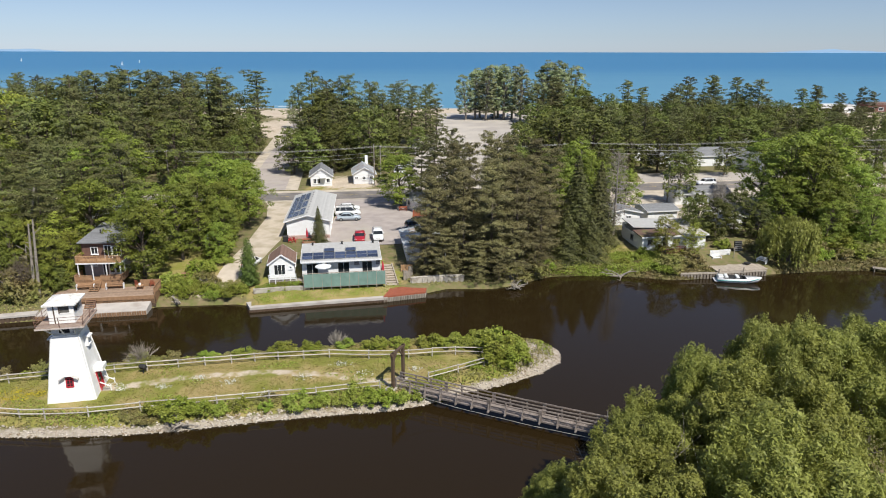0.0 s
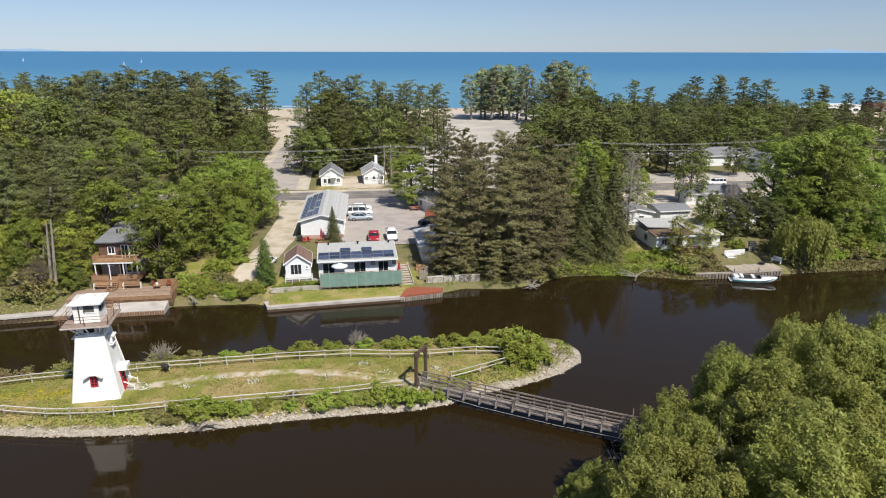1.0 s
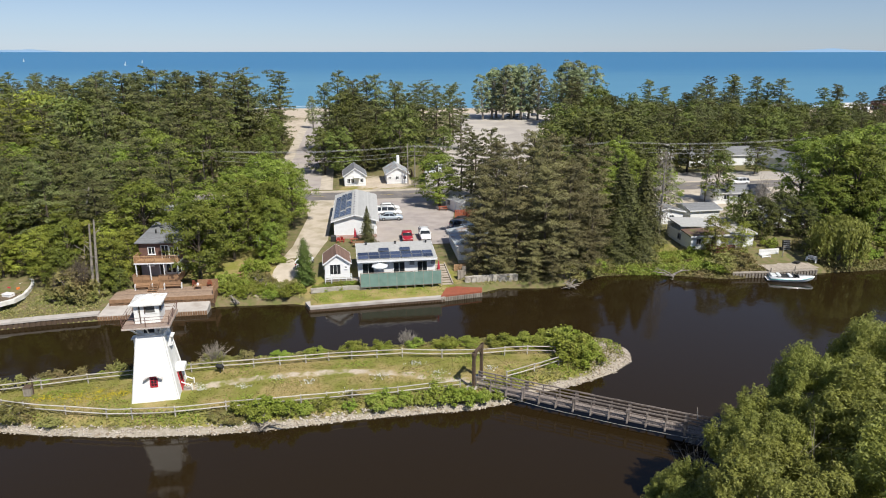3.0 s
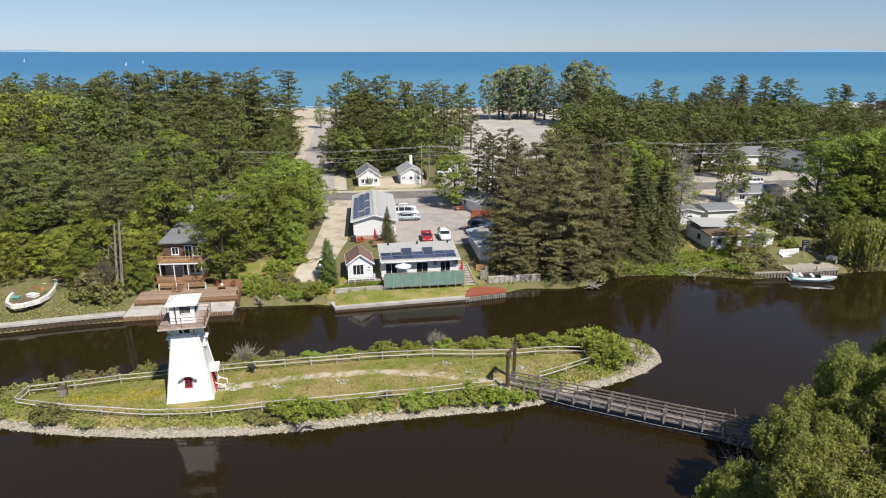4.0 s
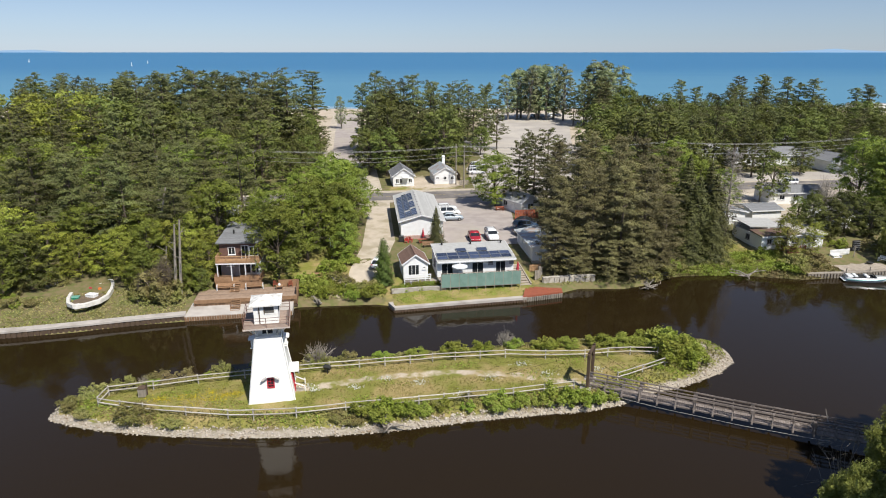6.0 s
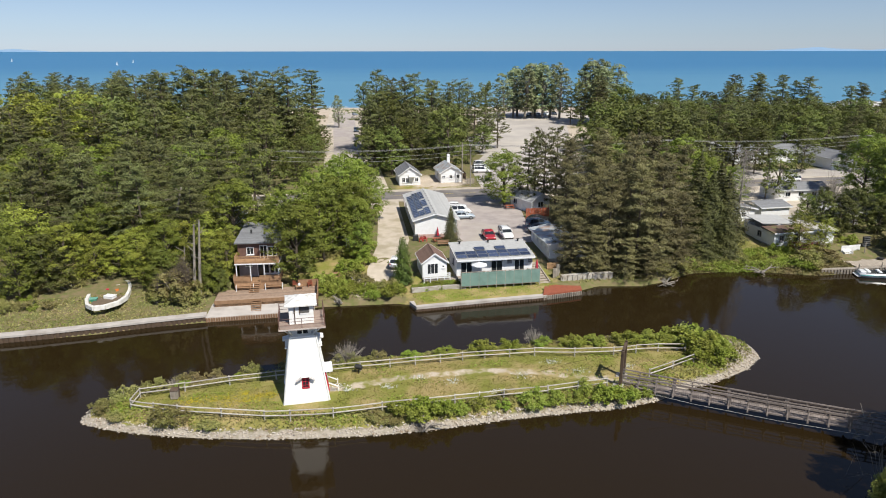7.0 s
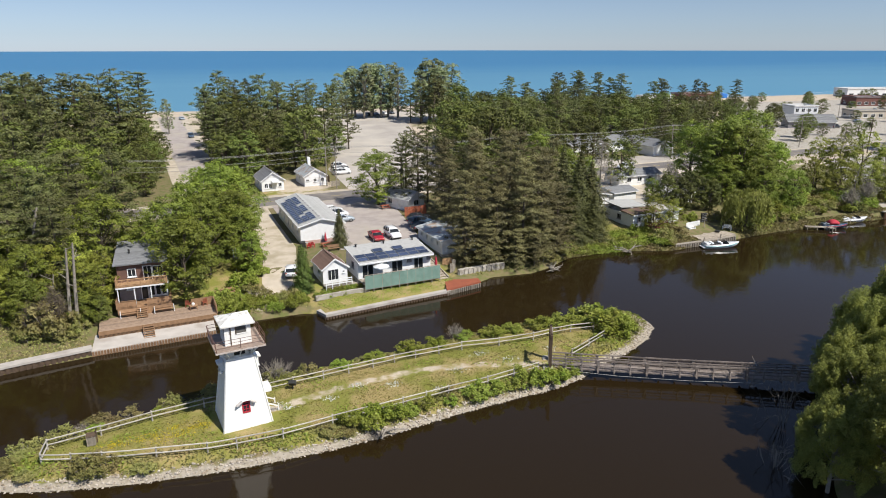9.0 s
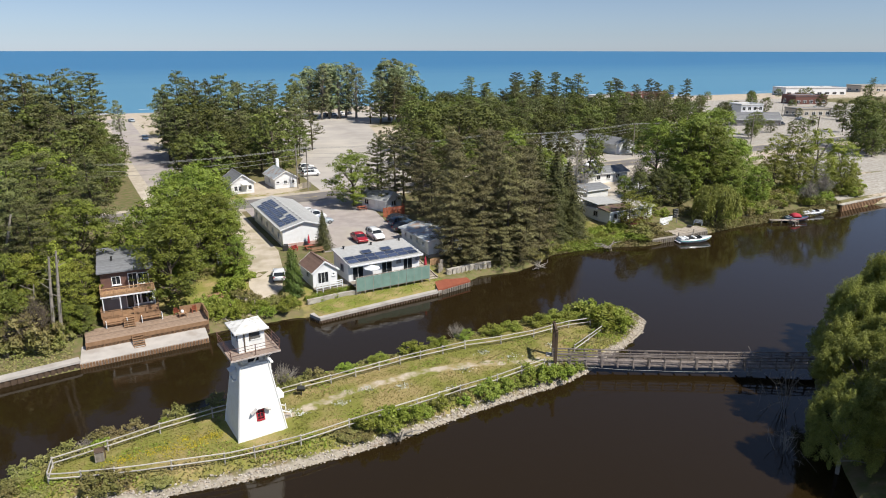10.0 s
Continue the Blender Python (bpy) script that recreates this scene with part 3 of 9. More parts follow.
# ---- the island: rocks, fences, lighthouse, footbridge ----
def stone_mesh(seed):
    rng = random.Random(seed)
    bm = bmesh.new()
    bmesh.ops.create_icosphere(bm, subdivisions=1, radius=0.5)
    for v in bm.verts:
        v.co = Vector((v.co.x * rng.uniform(0.75, 1.2), v.co.y * rng.uniform(0.7, 1.1), v.co.z * rng.uniform(0.6, 1.0)))
    me = bpy.data.meshes.new("rock")
    bm.to_mesh(me)
    bm.free()
    me.materials.append(M_ROCK)
    return me


def shore_points(poly, spacing, depth0, depth1, rng, skip=None):
    out = []
    n = len(poly)
    for i in range(n):
        (x0, y0), (x1, y1) = poly[i], poly[(i + 1) % n]
        d = math.hypot(x1 - x0, y1 - y0)
        nx, ny = -(y1 - y0) / d, (x1 - x0) / d
        for k in range(int(d / spacing)):
            u = (k + rng.random()) / max(1, int(d / spacing))
            w = rng.uniform(depth0, depth1)
            x, y = x0 + (x1 - x0) * u + nx * w, y0 + (y1 - y0) * u + ny * w
            if not skip or not skip(x, y):
                out.append((x, y, w))
    return out


def riprap():
    rng = random.Random(11)
    t = tagged(new("riprap_bank"), "pale broken rocks along the island's water edge", "rock bank", kind="structure")
    shapes = [stone_mesh(k) for k in range(8)]
    pts = shore_points(ISLAND, 0.045, -0.35, 0.95, rng)
    pts += [(rng.gauss(9.5, 2.6), rng.gauss(68.6, 1.8), 1.6) for _ in range(800)]
    near, rest = [], []
    for x, y, w in pts:
        (near if (-30 < x < -1 and y < 60 and w > -0.1) else rest).append((x, y))
    rng.shuffle(near)
    rest += near[300:]
    for x, y in near[:300]:
        o = new("rock", rng.choice(shapes))
        s = rng.uniform(0.2, 0.36)
        o.parent = t
        o.matrix_basis = pose(x, y, ground_z(x, y) + s * 0.12, rng.uniform(-25, 25), rng.uniform(-25, 25), rng.uniform(0, 360)) @ Matrix.Diagonal((s, s, s * 0.85, 1))
    co, fa = [], []
    data = []
    for me in shapes:
        data.append((np.array([v.co[:] for v in me.vertices]), [tuple(p.vertices) for p in me.polygons]))
    for x, y in rest:
        z = ground_z(x, y)
        if z < -0.35:
            continue
        v, f = rng.choice(data)
        s = rng.uniform(0.13, 0.31)
        m = np.array((pose(0, 0, 0, rng.uniform(-25, 25), rng.uniform(-25, 25), rng.uniform(0, 360)) @ Matrix.Diagonal((s, s, s * 0.85, 1))).to_3x3())
        base = len(co)
        co.extend((v @ m.T + np.array([x, y, z + s * 0.1])).tolist())
        fa.extend(tuple(base + i for i in p) for p in f)
    me = bpy.data.meshes.new("rocks")
    me.from_pydata(co, [], fa)
    me.materials.append(M_ROCK)
    o = new("rocks", me)
    o.parent = t
    tagged(o, kind="stuff")


riprap()


def rail_fence(label, posts, ends=True):
    """Posts with two rails between them, all a little out of true."""
    rng = random.Random(len(posts))
    x0, y0 = posts[0]
    t = thing("rail_fence", pose(x0, y0, ground_z(x0, y0)), label, "fence", "island fences")
    inv = t.matrix_basis.inverted()
    tops = []
    for x, y in posts:
        z = ground_z(x, y)
        lean = Vector((rng.uniform(-0.04, 0.04), rng.uniform(-0.04, 0.04), 1.08 + rng.uniform(-0.05, 0.05)))
        bm = bmesh.new()
        a = inv @ Vector((x, y, z - 0.3))
        b = inv @ (Vector((x, y, z)) + lean)
        tube(bm, [a, b], [0.075, 0.07], 6)
        part("post", bm, M_FENCE, t)
        tops.append(Vector((x, y, z)) + lean)
    for a, b in zip(tops, tops[1:]):
        for drop in (0.10, 0.55):
            d = Vector((rng.uniform(-0.03, 0.03), -0.07, -drop + rng.uniform(-0.03, 0.03)))
            bm = bmesh.new()
            tube(bm, [inv @ (a + d), inv @ ((a + b) / 2 + d + Vector((0, 0, rng.uniform(-0.03, 0.01)))), inv @ (b + d + Vector((0.02, 0, rng.uniform(-0.02, 0.02))))], [0.065, 0.06, 0.06], 6)
            part("rail", bm, M_FENCE, t)


def thicken(pts, most):
    """The same line with posts no further apart than most."""
    out = [pts[0]]
    for (x0, y0), (x1, y1) in zip(pts, pts[1:]):
        n = max(1, round(math.hypot(x1 - x0, y1 - y0) / most))
        out += [(x0 + (x1 - x0) * k / n, y0 + (y1 - y0) * k / n) for k in range(1, n + 1)]
    return out


NEAR_FENCE = [(-52.7, 57.3), (-47.9, 56.1), (-43.7, 55.6), (-39.6, 55.1), (-37.2, 55.0), (-33.3, 55.3), (-28.8, 56.2), (-24.6, 56.9), (-21.9, 57.3), (-17.1, 58.2), (-12.6, 59.0), (-6.4, 60.2)]
FAR_FENCE = [(-52.7, 57.3), (-52.7, 59.4), (-48.7, 60.4), (-44.6, 61.6), (-40.1, 62.6), (-34.8, 63.8), (-28.5, 65.0), (-23.1, 66.0), (-18.2, 66.8), (-12.6, 67.3), (-8.2, 67.0), (-3.8, 67.2), (1.4, 67.9), (4.5, 67.8)]
rail_fence("weathered grey post-and-rail fence along the rocky near shore", thicken(NEAR_FENCE, 3.2))
rail_fence("weathered grey post-and-rail fence along the bushy far shore", thicken(FAR_FENCE, 3.2))
rail_fence("short weathered rail fence beside the footbridge", [(-1.5, 62.0), (1.6, 63.8), (4.5, 65.4)])


def lighthouse():
    t = thing("lighthouse", pose(-36.55, 59.95, 1.0, 0, 0, 11), "small white square tapered wooden lighthouse with red trim", "lighthouse")
    H1, W0, W1 = 6.7, 2.18, 1.22            # shaft height, half widths at foot and top
    half = lambda z: W0 + (W1 - W0) * z / H1

    def face(side):
        """Maps (u across, z up, out) of a sloping face to the tower's own axes."""
        def f(u, z, out=0.0):
            h = half(z) + out
            return {"s": Vector((u, -h, z)), "n": Vector((-u, h, z)), "e": Vector((h, u, z)), "w": Vector((-h, -u, z))}[side]
        return f

    openings = {"s": (-0.02, 1.55, 0.33, 0.5), "e": (0.15, 0.0, 0.5, 2.15), "w": (0.0, 5.2, 0.28, 0.5), "n": None}
    bm = bmesh.new()
    for side in "snew":
        f = face(side)
        op = openings[side]
        us = [-1, 1] if not op else [-1, op[0] - op[2], op[0] + op[2], 1]
        zs = [0, H1] if not op else sorted({0, op[1], min(op[1] + 2 * op[3] if side != "e" else op[3], H1), H1})
        for iu in range(len(us) - 1):
            for iz in range(len(zs) - 1):
                if op and iu == 1 and abs(zs[iz] - op[1]) < 1e-6:
                    continue
                q = []
                for a, b in ((iu, iz), (iu + 1, iz), (iu + 1, iz + 1), (iu, iz + 1)):
                    z = zs[b]
                    u = us[a] * half(z) if abs(us[a]) == 1 else us[a]
                    q.append((u, z))
                outer = [bm.verts.new(f(u, z)) for u, z in q]
                inner = [bm.verts.new(f(u * 0.97 if abs(u) > 1 else u, z, -0.14)) for u, z in q]
                bm.faces.new(outer)
                bm.faces.new(inner[::-1])
                for k in range(4):
                    bm.faces.new((outer[k], inner[k], inner[(k + 1) % 4], outer[(k + 1) % 4]))
    bmesh.ops.remove_doubles(bm, verts=bm.verts, dist=0.004)
    bmesh.ops.recalc_face_normals(bm, faces=bm.faces)
    part("shaft", bm, M_WHITE, t, "white painted shingled shaft")
    # corner boards
    for sx in (-1, 1):
        for sy in (-1, 1):
            bm = bmesh.new()
            beam(bm, (sx * (W0 - 0.02), sy * (W0 - 0.02), 0.0), (sx * (W1 - 0.02), sy * (W1 - 0.02), H1), 0.13)
            part("corner_board", bm, M_WHITE, t)
    part("foundation", B((0, 0, -0.25), (4.5, 4.5, 0.6)), M_CONCRETE, t)
    # neck under the gallery; a black box paints the shade in its openings
    for sx in (-1, 1):
        for sy in (-1, 1):
            part("neck_pier", B((sx * 0.82, sy * 0.82, H1 + 0.55), (0.66, 0.66, 1.2)), M_WHITE, t)
    part("neck_lintel", B((0, 0, H1 + 0.97), (2.24, 2.24, 0.24)), M_WHITE, t)
    part("neck_sill", B((0, 0, H1 + 0.1), (2.3, 2.3, 0.2)), M_WHITE, t)
    bm = bmesh.new()
    box(bm, (0, 0, H1 + 0.52), (2.08, 2.08, 0.66))
    part("neck_dark_core", bm, M_BLACK, t, "solid black core standing for the dark inside the neck openings")
    # gallery
    Z = 7.9
    n = 22
    for i in range(n):
        y = -2.1 + 4.2 * (i + 0.5) / n
        part("deck_board", B((0, y, Z), (4.3, 4.2 / n - 0.02, 0.07), bevel=0.008), M_LHDECK, t)
    for sx in (-1, 1):
        part("fascia", B((sx * 2.12, 0, Z - 0.1), (0.06, 4.3, 0.13)), M_LHFASCIA, t)
        part("fascia", B((0, sx * 2.12, Z - 0.1), (4.18, 0.06, 0.13)), M_LHFASCIA, t)
        for k in (-1.3, 0, 1.3):
            for ax in "xy":
                bm = bmesh.new()
                if ax == "x":
                    beam(bm, (sx * 1.14, k * 0.7, H1 + 0.1), (sx * 2.1, k, Z - 0.14), 0.1)
                else:
                    beam(bm, (k * 0.7, sx * 1.14, H1 + 0.1), (k, sx * 2.1, Z - 0.14), 0.1)
                part("bracket", bm, M_WHITE, t)
    e = 2.06
    spots = [(-e, -e), (0, -e), (e, -e), (e, 0), (e, e), (0, e), (-e, e), (-e, 0)]
    for x, y in spots:
        bm = bmesh.new()
        tube(bm, [(x, y, Z), (x * 1.03, y * 1.03, Z + 1.0)], [0.035, 0.035], 6)
        part("rail_post", bm, M_LHRAIL, t)
    for h in (0.38, 0.7, 1.0):
        for a, b in zip(spots, spots[1:] + spots[:1]):
            k = 1 + 0.03 * h
            bm = bmesh.new()
            tube(bm, [(a[0] * k, a[1] * k, Z + h), (b[0] * k, b[1] * k, Z + h)], [0.022, 0.022], 5)
            part("rail", bm, M_LHRAIL, t, "thin brown iron rail")
    # lantern room
    L, zt = 1.14, Z + 1.94
    hollow_room(t, L, Z + 0.04, zt)
    for side, u in (("s", 0.35), ("e", 0.1), ("n", 0.0), ("w", 0.0)):
        m = pose(0, 0, 0, 0, 0, {"s": 0, "e": 90, "n": 180, "w": 270}[side])
        g = part("window_pane", B((u, -L + 0.07, Z + 1.45), (0.92, 0.03, 0.72)), M_LHPANE, t, "dusty lantern window pane")
        g.matrix_basis = m
        for dx in (-0.5, 0.5):
            o = part("window_frame", B((u + dx, -L - 0.012, Z + 1.45), (0.09, 0.07, 0.9)), M_DARKWOOD if dx < 0 else M_WHITE, t)
            o.matrix_basis = m
        for dz in (-0.41, 0.41):
            o = part("window_frame", B((u, -L - 0.012, Z + 1.45 + dz), (0.91, 0.06, 0.08)), M_DARKWOOD if dz > 0 else M_WHITE, t)
            o.matrix_basis = m
    part("corner_strip", B((-0.62, -L - 0.014, Z + 1.0), (0.10, 0.05, 1.9)), M_DARKWOOD, t)
    # hipped roof with flaking paint
    bm = bmesh.new()
    R, z0 = 1.48, zt + 0.06
    q = [bm.verts.new((x * R, y * R, z0)) for x, y in ((-1, -1), (1, -1), (1, 1), (-1, 1))]
    lo = [bm.verts.new((x * R, y * R, z0 - 0.12)) for x, y in ((-1, -1), (1, -1), (1, 1), (-1, 1))]
    ap = bm.verts.new((0, 0, z0 + 0.55))
    for i in range(4):
        bm.faces.new((q[i], q[(i + 1) % 4], ap))
        bm.faces.new((lo[i], lo[(i + 1) % 4], q[(i + 1) % 4], q[i]))
    bm.faces.new(lo[::-1])
    roof = part("roof", bm, M_LHROOF, t, "white hipped roof with flaking paint")
    for i in range(4):
        a, b = ((-1, -1), (1, -1), (1, 1), (-1, 1))[i]
        bm = bmesh.new()
        beam(bm, (a * R, b * R, z0 + 0.02), (0, 0, z0 + 0.57), 0.09, 0.05)
        part("hip_board", bm, M_WHITE, roof)
    # red window with a bent hood in the south face
    f = face("s")
    tilt = -math.degrees(math.atan((W0 - W1) / H1))
    u0, zc = -0.02, 2.07
    w = part("window", B(f(u0, zc, -0.07), (0.66, 0.03, 1.0), rx=tilt), M_GLASS, t)
    for dx in (-0.3, 0.3):
        part("window_frame", B(f(u0 + dx, zc, 0.015), (0.11, 0.09, 1.04), rx=tilt, bevel=0.01), M_RED, w)
    for dz in (-0.46, 0.45):
        part("window_frame", B(f(u0, zc + dz, 0.015), (0.49, 0.09, 0.14), rx=tilt, bevel=0.01), M_RED, w)
    part("glazing_bar", B(f(u0, zc, 0.0), (0.05, 0.05, 0.8), rx=tilt), M_RED, w)
    for dz in (-0.18, 0.17):
        part("glazing_bar", B(f(u0, zc + dz, 0.0), (0.5, 0.05, 0.04), rx=tilt), M_RED, w)
    part("hood", B(f(u0, zc + 0.74, 0.2), (0.74, 0.5, 0.12), rx=tilt - 8, bevel=0.02), M_WHITE, t)
    part("hood", B(f(u0 - 0.58, zc + 0.54, 0.2), (0.62, 0.5, 0.12), rx=tilt, ry=-32, bevel=0.02), M_LHHOOD, t)
    part("hood", B(f(u0 + 0.58, zc + 0.54, 0.2), (0.62, 0.5, 0.12), rx=tilt, ry=32, bevel=0.02), M_LHHOOD, t)
    # small hooded windows high on the east and west faces
    for side in "ew":
        f = face(side)
        s = 1 if side == "e" else -1
        c = f(0, 5.7, 0.2)
        part("window_hood", B(c + Vector((s * 0.06, 0, 0.42)), (0.62, 0.95, 0.14), ry=s * 12, bevel=0.02), M_WHITE, t)
        part("window", B(f(0, 5.7, -0.05), (0.05, 0.5, 0.95), ry=s * -8), M_GLASS, t)
        for dy in (-0.36, 0.36):
            part("window_cheek", B(c + Vector((-s * 0.06, dy, 0.0)), (0.42, 0.1, 0.75)), M_WHITE, t)
        part("window_sill", B(c + Vector((-s * 0.03, 0, -0.5)), (0.46, 0.95, 0.1)), M_WHITE, t)
    # door on the east face under a box hood, with a white handrail
    f = face("e")
    lean = -math.degrees(math.atan((W0 - W1) / H1))
    door = part("door", B(f(0.15, 1.05, -0.04), (0.07, 0.96, 2.1), ry=lean), M_RED, t, "red door")
    for dy in (-0.5, 0.5):
        part("door_frame", B(f(0.15 + dy, 1.06, 0.02), (0.16, 0.14, 2.2), ry=lean), M_RED, door)
    part("door_panel", B(f(0.15, 1.4, 0.0), (0.05, 0.6, 0.8), ry=lean), M_GLASS, door)
    c = f(0.15, 2.55, 0.35)
    part("door_hood", B(c, (0.95, 1.35, 0.5), bevel=0.04), M_WHITE, t)
    part("doorstep", B((W0 + 0.35, 0.15, 0.06), (0.7, 1.3, 0.2), bevel=0.02), M_CONCRETE, t)
    for dy in (-0.55, 0.85):
        bm = bmesh.new()
        beam(bm, (W0 + 0.0, dy, 1.15), (W0 + 1.0, dy, 0.62), 0.09)
        beam(bm, (W0 + 0.95, dy, 0.0), (W0 + 0.95, dy, 0.85), 0.09)
        part("handrail", bm, M_WHITE, t)
    # mid-face number board left plain
    part("light_fixture", B((0.9, -1.24, H1 + 0.35), (0.2, 0.2, 0.25), bevel=0.03), M_METAL, t)


def hollow_room(t, L, z0, z1):
    def wall(c, s):
        part("lantern_wall", B(c, s), M_WHITE, t)

    for k, (sx, sy) in enumerate(((0, -1), (0, 1), (-1, 0), (1, 0))):
        if sy:
            wall((0, sy * (L - 0.06), (z0 + z0 + 1.0) / 2), (2 * L, 0.12, 1.0))
            wall((0, sy * (L - 0.06), z1 - 0.09), (2 * L, 0.12, 0.18))
            for s in (-1, 1):
                wall((s * (L - 0.2), sy * (L - 0.06), (z0 + 1 + z1) / 2 - 0.09), (0.4, 0.12, z1 - z0 - 1.18))
        else:
            wall((sx * (L - 0.06), 0, (z0 + z0 + 1.0) / 2), (0.12, 2 * L - 0.25, 1.0))
            wall((sx * (L - 0.06), 0, z1 - 0.09), (0.12, 2 * L - 0.25, 0.18))
    # blind part of the south side
    wall((-0.45, -(L - 0.06), (z0 + 1 + z1) / 2 - 0.09), (0.5, 0.11, z1 - z0 - 1.18))


M_LHFASCIA = material("weathered_fascia", (0.50, 0.44, 0.40), 0.85, (0.36, 0.30, 0.27), 3, 0.8, 0.2)
M_LHDECK = material("gallery_boards", (0.33, 0.25, 0.20), 0.85, (0.24, 0.18, 0.145), 4, 0.8, 0.2, 20, vary=0.12)
M_LHRAIL = material("brown_iron", (0.16, 0.085, 0.065), 0.6, (0.10, 0.055, 0.045), 8, 0.8)
M_LHPANE = material("dusty_pane", (0.13, 0.125, 0.115), 0.2, (0.09, 0.085, 0.08), 3, 0.6, 0)
M_LHROOF = material("flaking_white_roof", (0.74, 0.73, 0.70), 0.7, (0.66, 0.65, 0.62), 3, 0.7, 0.3, 18, third=(0.48, 0.46, 0.42), third_scale=1.6)
M_LHHOOD = material("grey_hood_boards", (0.52, 0.49, 0.47), 0.8, (0.42, 0.39, 0.37), 4, 0.7, 0.2)
lighthouse()


def footbridge():
    """A timber suspension footbridge: boards, cross beams with props, railings, cables and a portal on the island."""
    A, Bp = Vector((-4.6, 61.2, 0)), Vector((24.6, 48.05, 0))
    d = Bp - A
    ln = d.length
    ang = math.degrees(math.atan2(d.y, d.x))
    t = thing("footbridge", pose(A.x, A.y, 1.1, 0, 0, ang), "weathered grey timber footbridge with plank railings", "bridge")
    sag = lambda u: -0.18 * math.sin(math.pi * u) + 0.15 * u
    hw = 0.68
    n = int(ln / 0.2)
    rng = random.Random(4)
    for i in range(n):
        u = (i + 0.5) / n
        part("deck_board", B((ln * u, rng.uniform(-0.03, 0.03), sag(u) + rng.uniform(-0.006, 0.006)), (ln / n - 0.025, 2 * hw + 0.1, 0.05)), M_BRIDGE, t)
    m = 19
    for i in range(m + 1):
        u = i / m
        x, z = ln * u, sag(u)
        part("cross_beam", B((x, 0, z - 0.13), (0.16, 2 * hw + 0.75, 0.18), bevel=0.01), M_BRIDGE, t)
        for s in (-1, 1):
            wide = 0.34 if i % 3 == 0 else 0.12
            part("rail_post", B((x, s * (hw + 0.02), z + 0.5), (wide, 0.1, 1.2), rx=s * -2, bevel=0.008), M_BRIDGE, t)
            bm = bmesh.new()
            beam(bm, (x, s * (hw + 0.34), z - 0.1), (x, s * (hw + 0.06), z + 0.62), 0.08)
            part("prop", bm, M_BRIDGE, t)
    for s in (-1, 1):
        for h, w in ((1.1, 0.13), (0.72, 0.11), (0.36, 0.11)):
            for i in range(m):
                u0, u1 = i / m, (i + 1) / m
                bm = bmesh.new()
                beam(bm, (ln * u0, s * (hw - 0.05), sag(u0) + h + rng.uniform(-0.015, 0.015)), (ln * u1, s * (hw - 0.05), sag(u1) + h + rng.uniform(-0.015, 0.015)), 0.05, w)
                part("rail", bm, M_BRIDGE, t)
        for i in range(m):
            u0, u1 = i / m, (i + 1) / m
            bm = bmesh.new()
            beam(bm, (ln * u0, s * hw, sag(u0) - 0.05), (ln * u1, s * hw, sag(u1) - 0.05), 0.08, 0.16)
            part("kerb_board", bm, M_BRIDGE, t)
        # sagging white pipe and main cable
        bm = bmesh.new()
        tube(bm, [(0.0, s * 1.05, 3.9), (1.8, s * 1.0, 2.7), (3.8, s * 0.95, 1.75), (6.2, s * 0.9, 1.15), (9.5, s * 0.86, 0.8), (ln * 0.6, s * 0.85, 0.7), (ln, s * 0.85, 0.95)], [0.014] * 7, 5)
        part("cable", bm, M_DARKWOOD, t)
        bm = bmesh.new()
        tube(bm, [(0, s * 1.05, 3.95), (-5.5, s * 1.3, 1.5), (-8.5, s * 1.5, 0.1)], [0.012] * 3, 5)
        part("stay_cable", bm, M_DARKWOOD, t)
    bm = bmesh.new()
    tube(bm, [(1.5, -1.0, -0.15), (ln * 0.22, -1.1, -0.45), (ln * 0.45, -1.1, -0.55), (ln * 0.68, -1.05, -0.4)], [0.018] * 4, 6)
    part("conduit", bm, M_FENCE, t, "thin pale conduit slung under the deck")
    # portal
    for s in (-1, 1):
        part("portal_post", B((0, s * 1.1, 1.75), (0.3, 0.3, 4.5), bevel=0.02), M_DARKWOOD, t)
        bm = bmesh.new()
        beam(bm, (0, s * 1.0, 2.9), (0, s * 0.25, 3.75), 0.14)
        part("brace", bm, M_DARKWOOD, t)
    part("portal_beam", B((0, 0, 3.85), (0.24, 2.9, 0.3), bevel=0.02), M_DARKWOOD, t)
    part("footing", B((-0.2, -1.25, -0.2), (1.1, 1.0, 0.7), bevel=0.06), M_CONCRETE, t)
    part("footing", B((-0.2, 1.25, -0.2), (1.1, 1.0, 0.7), bevel=0.06), M_CONCRETE, t)


footbridge()


def flood_lamp():
    t = thing("flood_lamp", pose(-31.75, 63.75, ground_z(-31.75, 63.75), 0, 0, 160), "dark ground floodlight on a short stand", "lamp")
    bm = bmesh.new()
    tube(bm, [(0, 0, -0.1), (0, 0, 0.55)], [0.05, 0.05], 8)
    part("stand", bm, M_BLACK, t)
    part("housing", B((0, 0, 0.72), (0.75, 0.4, 0.5), rx=-35, bevel=0.05), M_BLACK, t)
    part("lens", B((0, -0.18, 0.83), (0.62, 0.04, 0.4), rx=-35), M_GLASS, t)


flood_lamp()


